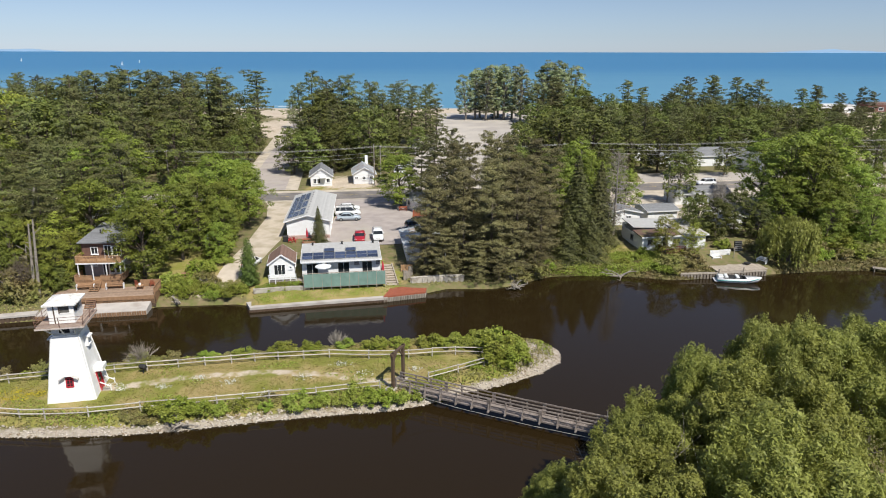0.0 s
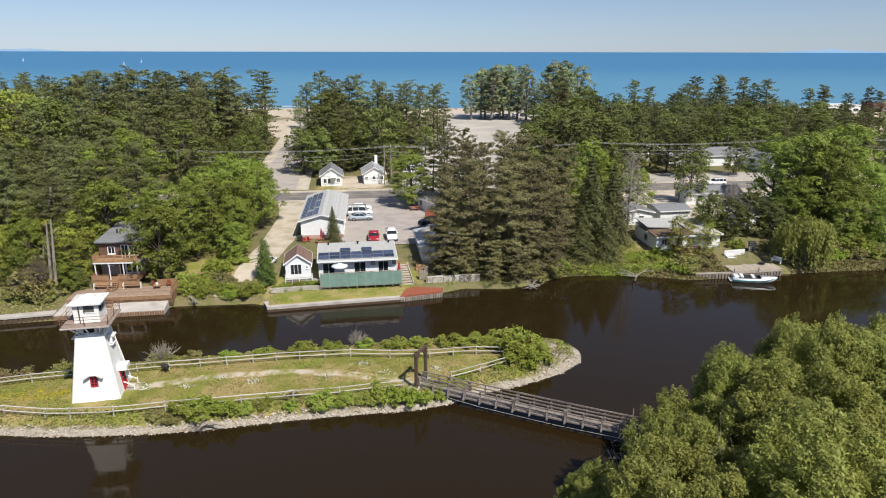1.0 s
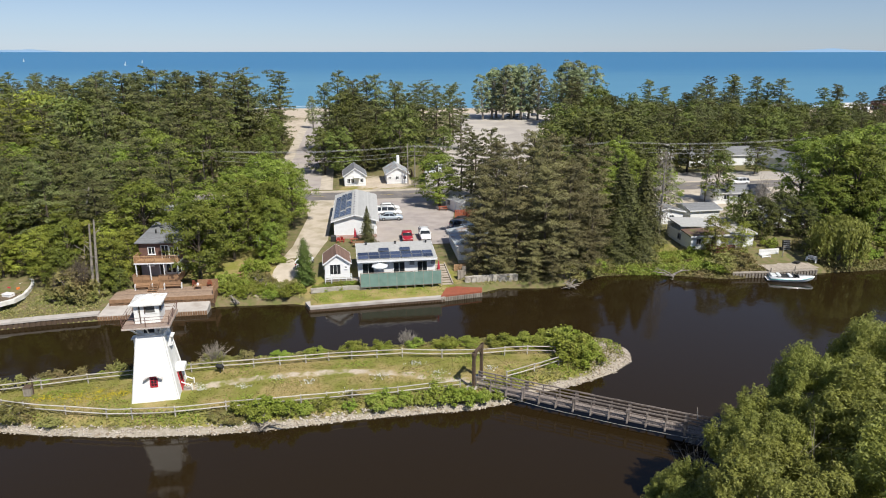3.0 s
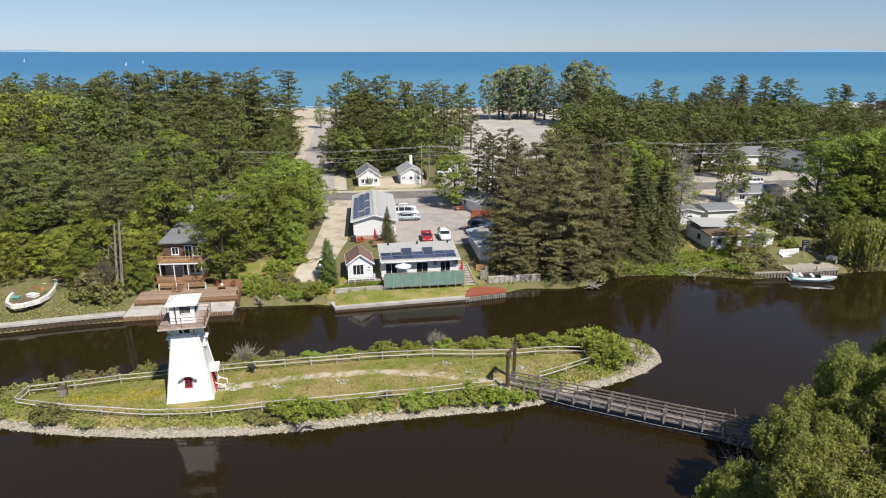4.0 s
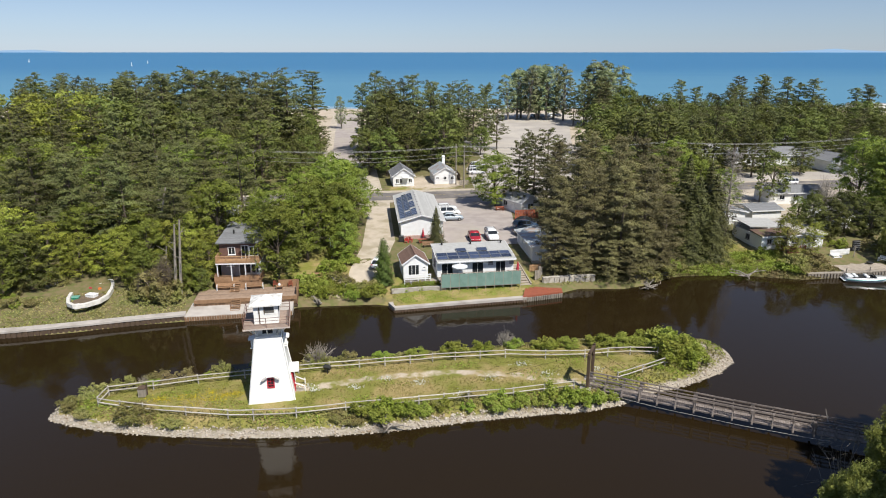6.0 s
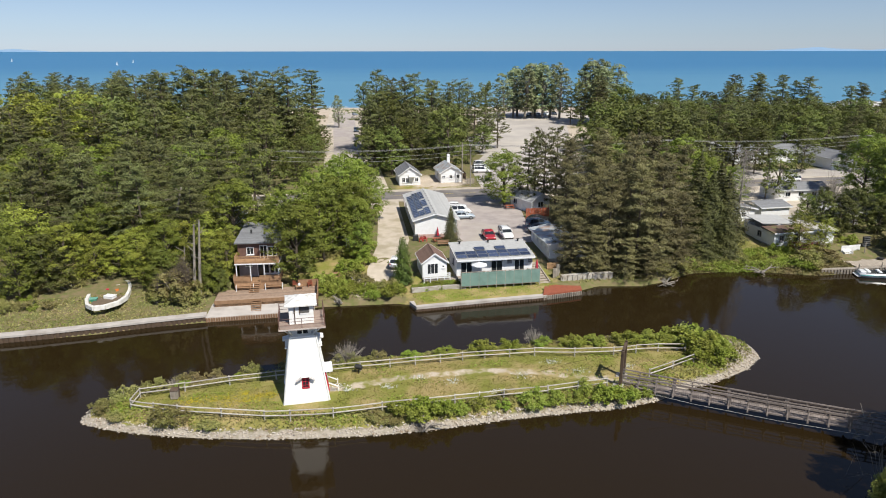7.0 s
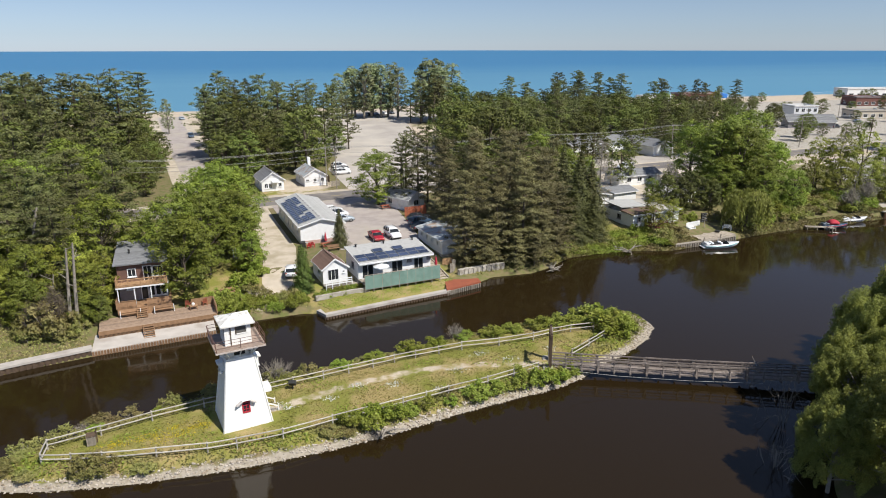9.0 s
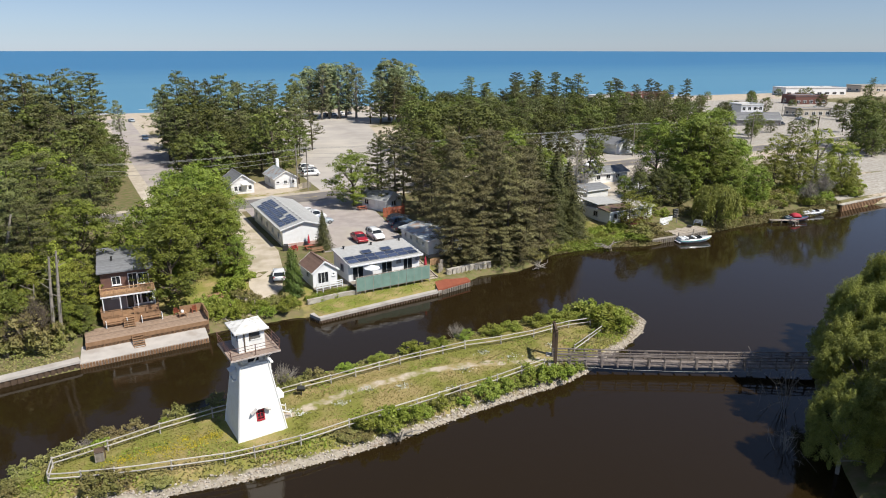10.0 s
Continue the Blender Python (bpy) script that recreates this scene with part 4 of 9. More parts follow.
def litter_bin():
    t = thing("litter_bin", pose(-49.2, 59.1, ground_z(-49.2, 59.1), 0, 0, 5), "grey slatted wooden litter bin on a post", "bin")
    for k in range(6):
        part("slat", B((-0.3 + k * 0.12, -0.3, 0.5), (0.1, 0.04, 0.9), bevel=0.008), M_GREYWOOD, t)
    part("body", B((0, 0, 0.48), (0.66, 0.52, 0.86), bevel=0.03), M_GREYWOOD, t)
    part("lid", B((0, 0, 0.96), (0.74, 0.68, 0.06), rx=8), M_DARKWOOD, t)
    part("post", B((0.42, 0.1, 0.65), (0.09, 0.09, 1.5)), M_DARKWOOD, t)


litter_bin()

# ---- buildings ----
def wall_panel(length, height, openings, t=0.14, z0=0.0):
    """A wall along x from -length/2, its outer face at y = 0, with openings (u, z, w, h) cut through."""
    bm = bmesh.new()
    us = sorted({-length / 2, length / 2, *[o[0] - o[2] / 2 for o in openings], *[o[0] + o[2] / 2 for o in openings]})
    zs = sorted({0.0, height, *[o[1] for o in openings], *[o[1] + o[3] for o in openings]})
    for a, b in zip(us, us[1:]):
        for c, d in zip(zs, zs[1:]):
            mu, mz = (a + b) / 2, (c + d) / 2
            if any(abs(mu - o[0]) < o[2] / 2 and o[1] < mz < o[1] + o[3] for o in openings):
                continue
            box(bm, (mu, t / 2, mz + z0), (b - a, t, d - c))
    bmesh.ops.remove_doubles(bm, verts=bm.verts, dist=0.0005)
    return bm


def window_in(parent, m, u, z, w, h, frame_mat, bars=1, sill=True, name="window", glass=None):
    """Pane, frame and bars in an opening of the wall whose pose is m."""
    g = part(name, B((u, 0.09, z + h / 2), (w, 0.02, h)), glass or M_GLASS, parent)
    g.matrix_basis = m
    e = 0.09
    for s in (-1, 1):
        part("window_frame", B((u + s * (w / 2 - 0.01), 0.0, z + h / 2), (e, 0.12, h + e)), frame_mat, g)
        part("window_frame", B((u, 0.0, z + h / 2 + s * (h / 2 - 0.01)), (w - e, 0.11, e)), frame_mat, g)
    for k in range(bars):
        part("mullion", B((u - w / 2 + w * (k + 1) / (bars + 1), 0.03, z + h / 2), (0.05, 0.09, h - e)), frame_mat, g)
    if sill:
        part("sill", B((u, -0.08, z - 0.06), (w + 0.2, 0.16, 0.05)), frame_mat, g)
    return g


def door_in(parent, m, u, w, h, mat, z=0.0, name="door"):
    d = part(name, B((u, 0.07, z + h / 2), (w, 0.05, h), bevel=0.01), mat, parent)
    d.matrix_basis = m
    part("door_frame", B((u - w / 2 - 0.03, 0.0, z + h / 2), (0.1, 0.1, h + 0.1)), M_SIDING, d)
    part("door_frame", B((u + w / 2 + 0.03, 0.0, z + h / 2), (0.1, 0.1, h + 0.1)), M_SIDING, d)
    part("handle", B((u + w * 0.38, -0.02, z + 1.0), (0.05, 0.1, 0.05)), M_METAL, d)
    return d


SIDES = {"s": 0, "e": 90, "n": 180, "w": 270}


def shell(t, w, l, h, wall_mat, holes, frame_mat, z0=0.0, foundation=0.6):
    """Four walls with windows and doors. holes: side -> [(kind, u, z, w, h, bars)]."""
    for side, turn in SIDES.items():
        length, off = (w, l / 2) if side in "sn" else (l - 0.28, w / 2)
        m = pose(0, 0, z0, 0, 0, turn) @ Matrix.Translation((0, -off, 0))
        todo = holes.get(side, [])
        o = part("wall", wall_panel(length, h, [q[1:5] for q in todo]), wall_mat, t)
        o.matrix_basis = m
        for kind, u, z, ww, hh, bars in todo:
            if kind == "door":
                door_in(t, m, u, ww, hh, M_SIDING, z)
            elif kind == "slider":
                window_in(t, m, u, z, ww, hh, M_SIDING, bars, False, "sliding_door")
            elif kind == "red":
                door_in(t, m, u, ww, hh, M_RED, z)
            else:
                window_in(t, m, u, z, ww, hh, frame_mat, bars)
    if foundation:
        part("foundation", B((0, 0, z0 - foundation / 2 + 0.004), (w - 0.06, l - 0.06, foundation)), M_CONCRETE, t)


def gable_roof(t, w, l, z, rise, over, mat, wall_mat, fascia=None, courses=True):
    """Two sloping slabs with shingle courses, gable walls, fascias and a ridge cap; the ridge runs along y."""
    k = rise / (w / 2)
    e = w / 2 + over
    ze = z - over * k
    for s in (-1, 1):
        bm = bmesh.new()
        pts = [(s * e, -l / 2 - over, ze + 0.12), (0, -l / 2 - over, z + rise + 0.12), (0, l / 2 + over, z + rise + 0.12), (s * e, l / 2 + over, ze + 0.12)]
        slab(bm, *(pts if s < 0 else pts[::-1]), 0.12)
        r = part("roof", bm, mat, t)
        if courses:
            n = int(math.hypot(e, rise + over * k) / 0.28)
            bm = bmesh.new()
            for i in range(n):
                u = (i + 0.5) / n
                box(bm, (s * e * (1 - u), 0, ze + (z + rise - ze) * u + 0.128), (e / n * 1.06, l + 2 * over - 0.02, 0.012), ry=s * math.degrees(math.atan(k)) + s * 1.2)
            tagged(part("shingle_course", bm, mat, r), kind="stuff")
        part("fascia", B((s * (e + 0.015), 0, ze + 0.03), (0.035, l + 2 * over + 0.04, 0.2)), fascia or M_SIDING, t)
        for y in (-1, 1):
            bm = bmesh.new()
            yy = y * (l / 2 + over + 0.015)
            beam(bm, (s * e, yy, ze + 0.03), (0, yy, z + rise + 0.03), 0.035, 0.2)
            part("barge_board", bm, fascia or M_SIDING, t)
    part("ridge_cap", B((0, 0, z + rise + 0.13), (0.24, l + 2 * over, 0.05)), mat, t)
    for y in (-1, 1):
        bm = bmesh.new()
        gable(bm, w, 0.14, z, rise)
        o = part("gable", bm, wall_mat, t)
        o.matrix_basis = pose(0, y * (l / 2 - 0.07), 0)


def solar_panel(parent, m, w, l):
    """A dark photovoltaic panel in a thin aluminium rim, lying in its own plane."""
    p = part("solar_panel", B((0, 0, 0.05), (w, l, 0.035)), M_SOLAR, parent, "dark blue photovoltaic panel")
    p.matrix_basis = m
    bm = bmesh.new()
    for s in (-1, 1):
        box(bm, (s * w / 2, 0, 0.055), (0.06, l + 0.06, 0.05))
        box(bm, (0, s * l / 2, 0.055), (w - 0.06, 0.06, 0.05))
    part("rim", bm, M_METAL, p)
    return p


def solar_material():
    m = material("solar_cells", (0.05, 0.066, 0.115), 0.2, (0.034, 0.045, 0.085), 2.0, 0.7, 0, vary=0.35)
    n, l = m.node_tree.nodes, m.node_tree.links
    return m


M_SOLAR = solar_material()
M_TEAL = material("green_shade_cloth", (0.17, 0.27, 0.235), 0.85, (0.125, 0.21, 0.18), 1.2, 0.8, 0.2, 30)
M_GREYSIDE = material("grey_siding", (0.27, 0.26, 0.27), 0.6, (0.21, 0.20, 0.21), 2, 0.7, 0.1)
M_BROWNSIDE = material("brown_siding", (0.155, 0.085, 0.065), 0.65, (0.115, 0.062, 0.048), 2, 0.8, 0.15)
M_TANWOOD = material("tan_railing_wood", (0.42, 0.26, 0.14), 0.75, (0.33, 0.195, 0.10), 3, 0.8, 0.2, 20, vary=0.12)


def motel():
    t = thing("motel_building", pose(-15.0, 94.55, 2.35, 0, 0, 8.5), "long low white motel unit with rooftop solar panels", "building")
    w, l, h = 11.3, 5.6, 2.45
    holes = {"s": [("slider", -4.2, 0.02, 1.7, 2.0, 1), ("window", -2.3, 1.6, 0.6, 0.4, 0), ("slider", 0.3, 0.02, 1.7, 2.0, 1), ("window", 2.2, 1.6, 0.6, 0.4, 0), ("slider", 3.7, 0.02, 1.5, 2.0, 1), ("window", 5.3, 1.6, 0.5, 0.4, 0)],
             "w": [("window", 0.5, 1.1, 1.0, 0.9, 1)], "n": [("door", -3, 0.02, 0.9, 2.0, 0), ("door", 3, 0.02, 0.9, 2.0, 0), ("window", 0, 1.0, 1.2, 1.0, 1)]}
    shell(t, w, l, h, M_SIDING, holes, M_GREYSIDE)
    # low single-pitch roof, higher at the back
    zf, zb, of, ob, os = h + 0.02, h + 0.75, 0.95, 0.4, 0.12
    yf, yb = -l / 2 - of, l / 2 + ob
    bm = bmesh.new()
    slab(bm, (-w / 2 - os, yf, zf + 0.14), (w / 2 + os, yf, zf + 0.14), (w / 2 + os, yb, zb + 0.14), (-w / 2 - os, yb, zb + 0.14), 0.14)
    roof = part("roof", bm, M_LIGHTROOF, t)
    slope = math.degrees(math.atan((zb - zf) / (yb - yf)))
    part("fascia", B((0, yf - 0.02, zf + 0.04), (w + 2 * os, 0.04, 0.24)), M_SIDING, t)
    for s in (-1, 1):
        bm = bmesh.new()
        beam(bm, (s * (w / 2 + os + 0.02), yf, zf + 0.04), (s * (w / 2 + os + 0.02), yb, zb + 0.04), 0.04, 0.24)
        part("barge_board", bm, M_SIDING, t)
        # filler between wall top and the pitch
        bm = bmesh.new()
        v = [bm.verts.new(p) for p in ((s * (w / 2 - 0.02), -l / 2, h), (s * (w / 2 - 0.02), l / 2, h), (s * (w / 2 - 0.02), l / 2, zb - 0.05))]
        v2 = [bm.verts.new(p.co - Vector((s * 0.12, 0, 0))) for p in v]
        bm.faces.new(v)
        bm.faces.new(v2[::-1])
        for k in range(3):
            bm.faces.new((v[k], v2[k], v2[(k + 1) % 3], v[(k + 1) % 3]))
        part("gable", bm, M_SIDING, t)
    part("wall_top", B((0, l / 2 - 0.07, (h + zb) / 2 - 0.05), (w - 0.3, 0.12, zb - h - 0.1)), M_SIDING, t)
    # panels: one long row of seven, a second row, and two raised at the back
    rows = [(1.15, range(7)), (2.35, range(7)), (3.55, (2, 4))]
    for yy, cols in rows:
        for c in cols:
            x = -4.85 + c * 1.57
            y = yf + yy + (0.12 if yy > 3 else 0)
            z = zf + 0.16 + (y - yf) * math.tan(radians(slope))
            solar_panel(roof, pose(x, y, z + (0.10 if yy > 3 else 0.03), slope + 2, 0, 0), 1.46, 1.05)
    for x in (-4.2, 0.2, 4.9):
        bm = bmesh.new()
        tube(bm, [(x, 2.4, zb - 0.1), (x, 2.4, zb + 0.38)], [0.12, 0.12], 8)
        tube(bm, [(x, 2.4, zb + 0.38), (x, 2.4, zb + 0.46)], [0.2, 0.2], 8)
        part("roof_vent", bm, M_BLACK, roof)
    for x in (-2.3, 2.2, 5.3):
        part("air_conditioner", B((x, -l / 2 - 0.15, 1.75), (0.62, 0.34, 0.42), bevel=0.03), M_GREYSIDE, t)
    # porch deck in front
    bm = bmesh.new()
    for k in range(14):
        box(bm, (0.4, -l / 2 - 0.1 - k * 0.15, -0.06), (w + 0.7, 0.135, 0.05))
    tagged(part("decking", bm, M_GREYWOOD, t), kind="stuff")
    yd = -l / 2 - 2.1
    for k in range(10):
        x = -5.4 + k * 11.6 / 9
        part("deck_post", B((x, yd, -0.05), (0.1, 0.1, 2.5)), M_GREYWOOD, t)
        if k < 9:
            o = part("shade_panel", B((x + 11.6 / 18, yd - 0.06 + 0.015 * (k % 2), 0.12), (11.6 / 9 - 0.06, 0.03, 1.95)), M_TEAL, t, "green shade cloth panel on the deck rail")
    part("deck_rail", B((0.4, yd, 1.18), (11.7, 0.14, 0.06)), M_GREYWOOD, t)
    part("skirt_rail", B((0.4, yd, -0.9), (11.7, 0.08, 0.1)), M_GREYWOOD, t)


motel()


def patio_umbrella(x, y, z, label, mat, is_closed, r=1.2, h=2.3, tilt=0):
    t = thing("patio_umbrella", pose(x, y, z, tilt, 0, 20), label, "umbrella", "patio umbrellas")
    bm = bmesh.new()
    tube(bm, [(0, 0, 0), (0, 0, h)], [0.03, 0.025], 6)
    part("pole", bm, M_SIDING, t)
    bm = bmesh.new()
    n = 8
    if is_closed:
        tube(bm, [(0, 0, h * 0.38), (0, 0, h * 0.5), (0, 0, h * 0.8), (0, 0, h)], [0.2, 0.22, 0.13, 0.02], 8)
    else:
        rim = [bm.verts.new((r * math.cos(k * math.pi / 4), r * math.sin(k * math.pi / 4), h - 0.35)) for k in range(n)]
        low = [bm.verts.new((r * math.cos(k * math.pi / 4), r * math.sin(k * math.pi / 4), h - 0.47)) for k in range(n)]
        top = bm.verts.new((0, 0, h + 0.05))
        for k in range(n):
            bm.faces.new((rim[k], rim[(k + 1) % n], top))
            bm.faces.new((low[k], low[(k + 1) % n], rim[(k + 1) % n], rim[k]))
    part("canopy", bm, mat, t)
    part("base", B((0, 0, 0.05), (0.5, 0.5, 0.1), bevel=0.03), M_BLACK, t)
    return t


M_CLOTHRED = material("red_cloth", (0.45, 0.03, 0.05), 0.8, (0.33, 0.02, 0.04), 4, 0.7)
M_CLOTHGREY = material("pale_grey_cloth", (0.62, 0.64, 0.66), 0.85, (0.54, 0.56, 0.58), 3, 0.6)
ud, vd = Vector((math.cos(radians(8.5)), math.sin(radians(8.5)))), Vector((-math.sin(radians(8.5)), math.cos(radians(8.5))))


def motel_at(u, v):
    p = Vector((-14.6, 94.6)) + ud * u + vd * v
    return p.x, p.y


patio_umbrella(*motel_at(-3.0, -4.0), 2.35, "open pale grey patio umbrella on the motel deck", M_CLOTHGREY, False)
patio_umbrella(*motel_at(5.5, -4.2), 2.35, "folded red patio umbrella on the motel deck", M_CLOTHRED, True, h=2.4)


def plastic_chair(x, y, z, turn, mat, label):
    t = thing("garden_chair", pose(x, y, z, 0, 0, turn), label, "chair", "garden chairs")
    part("seat", B((0, 0, 0.42), (0.5, 0.5, 0.05), rx=-6, bevel=0.015), mat, t)
    for k in range(4):
        part("back_slat", B((-0.18 + k * 0.12, 0.3, 0.75), (0.1, 0.04, 0.65), rx=-18, bevel=0.01), mat, t)
    for s in (-1, 1):
        part("arm", B((s * 0.29, 0.0, 0.62), (0.1, 0.6, 0.04), bevel=0.01), mat, t)
        for yy in (-0.22, 0.24):
            part("leg", B((s * 0.26, yy, 0.3), (0.06, 0.06, 0.6)), mat, t)
    return t


M_PLASTICRED = material("red_plastic", (0.5, 0.03, 0.035), 0.4, (0.42, 0.025, 0.03), 5, 0.5)
M_PLASTICBLK = material("dark_plastic", (0.03, 0.03, 0.032), 0.5, (0.05, 0.05, 0.05), 5, 0.5)
M_PLASTICWHT = material("white_plastic", (0.75, 0.75, 0.74), 0.4, (0.65, 0.65, 0.64), 4, 0.5)
for u, v, turn in ((-2.2, -4.1, 150), (-0.4, -4.2, 200), (1.6, -4.1, 170), (3.2, -4.1, 190), (4.4, -4.0, 160)):
    plastic_chair(*motel_at(u, v), 2.35, turn, M_PLASTICBLK, "dark plastic garden chair on the motel deck")


def small_house(name, label, m, w, l, h, rise, roof_mat, wall_mat, holes, over=0.35, category="house", frame_mat=None):
    t = thing(name, m, label, category)
    shell(t, w, l, h, wall_mat, holes, frame_mat or M_SIDING)
    gable_roof(t, w, l, h, rise, over, roof_mat, wall_mat)
    return t


# the little white cabin beside the motel, with its porch
cabin = small_house("cabin", "small white cabin with a brown shingled gable roof", pose(-23.75, 94.2, 1.95, 0, 0, 10), 3.6, 4.9, 2.25, 1.3, M_BROWNROOF, M_SIDING,
                    {"s": [("slider", -0.3, 0.3, 1.6, 1.75, 2), ("window", 1.25, 1.35, 0.35, 0.35, 0)], "w": [("window", 0.6, 1.0, 1.1, 0.9, 1)], "e": [("window", 0.0, 1.0, 1.0, 0.9, 1)]}, 0.25, frame_mat=M_SIDING)
bm = bmesh.new()
for k in range(9):
    box(bm, (0.1, -2.55 - k * 0.15, -0.1), (3.9, 0.135, 0.05))
tagged(part("porch_decking", bm, M_GREYWOOD, cabin), kind="stuff")
for x in (-1.8, -0.9, 0.15, 1.2, 2.0):
    part("porch_post", B((x, -3.75, 0.2), (0.1, 0.1, 1.5)), M_SIDING, cabin)
for z in (0.3, 0.6, 0.9):
    part("porch_rail", B((0.1, -3.75, z), (3.9, 0.06, 0.14)), M_SIDING, cabin)
part("porch_step", B((2.55, -3.1, -0.35), (1.0, 1.3, 0.5), bevel=0.02), M_GREYWOOD, cabin)

# the long white motel row with solar panels on its west slope
row = small_house("motel_row", "long white motel row with a light grey roof and solar panels", pose(-23.95, 120.2, 2.8, 0, 0, 6.2), 7.2, 20.6, 3.15, 1.0, M_LIGHTROOF, M_SIDING,
                  {"s": [], "w": [("window", -8 + k * 4, 1.1, 1.2, 1.0, 1) for k in range(5)],
                   "e": [q for k in range(5) for q in (("door", -8.2 + k * 4, 0.02, 0.9, 2.0, 0), ("window", -6.8 + k * 4, 0.9, 1.3, 1.1, 1))]}, 0.45, "building")
slope = math.degrees(math.atan(1.0 / 3.6))
for k in range(15):
    for c in range(3):
        if k in (4, 9) and c == 2 or k == 14 and c == 0 or k in (3,) and c == 1:
            continue
        x = -3.15 + c * 1.02
        y = -8.9 + k * 1.18
        z = 3.15 + 1.0 + 0.16 - abs(x) * math.tan(radians(slope))
        solar_panel(row, pose(x, y, z, 0, -slope, 0), 0.93, 1.06)
for k in range(9):
    part("panel_bracket", B((-0.12, -9 + k * 2.1, 4.33), (0.3, 0.22, 0.12), bevel=0.02), M_GREYSIDE, row)
for k in range(4):
    part("wall_lamp", B((3.68, -7 + k * 4, 2.3), (0.14, 0.2, 0.24), bevel=0.02), M_BLACK, row)
# brick-coloured band low on the gable wall
part("plinth_band", B((0, -10.36, 0.3), (7.24, 0.1, 0.6)), material("pink_plinth", (0.48, 0.33, 0.29), 0.85, (0.38, 0.25, 0.22), 3, 0.8, 0.3), row)

patio_umbrella(-22.6, 107.6, 2.8, "folded red umbrella by the picnic table", M_CLOTHRED, True, h=2.5)


def picnic_table(x, y, z, turn, mat, label):
    t = thing("picnic_table", pose(x, y, z, 0, 0, turn), label, "table", "picnic tables")
    for k in range(5):
        part("top_board", B((0, -0.3 + k * 0.15, 0.74), (1.8, 0.14, 0.04), bevel=0.006), mat, t)
    for s in (-1, 1):
        part("bench", B((0, s * 0.72, 0.44), (1.8, 0.26, 0.04), bevel=0.006), mat, t)
        part("bearer", B((s * 0.65, 0, 0.40), (0.09, 1.6, 0.06)), mat, t)
        for q in (-1, 1):
            bm = bmesh.new()
            beam(bm, (s * 0.7, q * 0.62, 0.0), (s * 0.7, q * 0.22, 0.72), 0.09, 0.05)
            part("leg", bm, mat, t)
    return t


picnic_table(-22.5, 107.0, 2.8, 12, M_REDWOOD, "red-brown wooden picnic table by the motel row")
picnic_table(-38.0, 92.3, ground_z(-38, 92.3), 25, M_BROWNWOOD, "brown wooden picnic table on the shaded lawn")
picnic_table(-7.6, 130.5, 2.84, 5, M_REDWOOD, "reddish picnic table at the edge of the parking lot")
plastic_chair(-24.7, 107.6, 2.8, 160, M_PLASTICRED, "red plastic garden chair by the wall")
plastic_chair(-25.4, 107.2, 2.8, 190, M_PLASTICRED, "red plastic garden chair by the wall")


def grill(x, y, z, turn):
    t = thing("gas_grill", pose(x, y, z, 0, 0, turn), "black covered gas grill beside the wall", "grill")
    part("cart", B((0, 0, 0.4), (0.9, 0.5, 0.75), bevel=0.03), M_BLACK, t)
    bm = bmesh.new()
    tube(bm, [(-0.4, 0, 0.85), (0.4, 0, 0.85)], [0.28, 0.28], 10)
    part("lid", bm, M_BLACK, t)
    part("shelf", B((0.65, 0, 0.78), (0.4, 0.45, 0.05)), M_METAL, t)


grill(-26.3, 107.9, 2.8, 5)
bm = bmesh.new()
for k in range(3):
    box(bm, (0, -0.15 + k * 0.16, 0.45), (1.9, 0.14, 0.05))
    box(bm, (0, 0.32, 0.62 + k * 0.15), (1.9, 0.05, 0.13), rx=-12)
bench = thing("park_bench", pose(-21.7, 104.6, ground_z(-21.7, 104.6), 0, 0, 8), "brown wooden bench on the lawn", "bench")
part("slats", bm, M_BROWNWOOD, bench)
for s in (-1, 1):
    part("leg", B((s * 0.75, 0.05, 0.22), (0.1, 0.5, 0.45)), M_BLACK, bench)

# the blue-grey roofed house under the pines
side = small_house("side_house", "white house with a blue-grey metal roof under the pines", pose(-3.0, 103.6, 2.45, 0, 0, 8), 6.2, 9.6, 2.3, 0.55, M_BLUEROOF, M_SIDING,
                   {"w": [("window", -3.2 + k * 2.1, 1.1, 0.7, 0.7, 1) for k in range(4)], "s": [("window", 1.2, 0.9, 1.2, 1.0, 1), ("door", -1.6, 0.02, 0.9, 2.0, 0)]}, 0.4)
# the house behind it, at the lot's edge
cot3 = small_house("lot_house", "low white house with a pale mossy gable roof", pose(-3.4, 130.8, 2.8, 0, 0, 30), 4.6, 6.5, 2.4, 1.3, M_LIGHTROOF, M_SIDING,
                   {"s": [("window", 0, 0.9, 1.4, 1.1, 1)], "w": [("window", -2, 0.9, 1.2, 1.1, 1), ("door", 1, 0.02, 0.9, 2.0, 0)]}, 0.4)


def board_fence(pts, h, mat, label, gap=0.16, name="board_fence", z=None, top=True):
    x0, y0 = pts[0]
    t = thing(name, pose(x0, y0, ground_z(x0, y0) if z is None else z), label, "fence")
    rng = random.Random(int(abs(x0 * 10)))
    k = 0
    for (ax, ay), (bx, by) in zip(pts, pts[1:]):
        d = math.hypot(bx - ax, by - ay)
        a = math.degrees(math.atan2(by - ay, bx - ax))
        n = max(1, int(d / gap))
        for i in range(n):
            u = (i + 0.5) / n
            part("board", B((ax - x0 + (bx - ax) * u, ay - y0 + (by - ay) * u, h / 2), (gap * 0.86, 0.03, h + rng.uniform(-0.03, 0.03)), a), mat, t)
        for zz in (0.3, h - 0.25):
            part("rail", B(((ax + bx) / 2 - x0, (ay + by) / 2 - y0, zz), (d, 0.09, 0.08), a), mat, t)
    return t


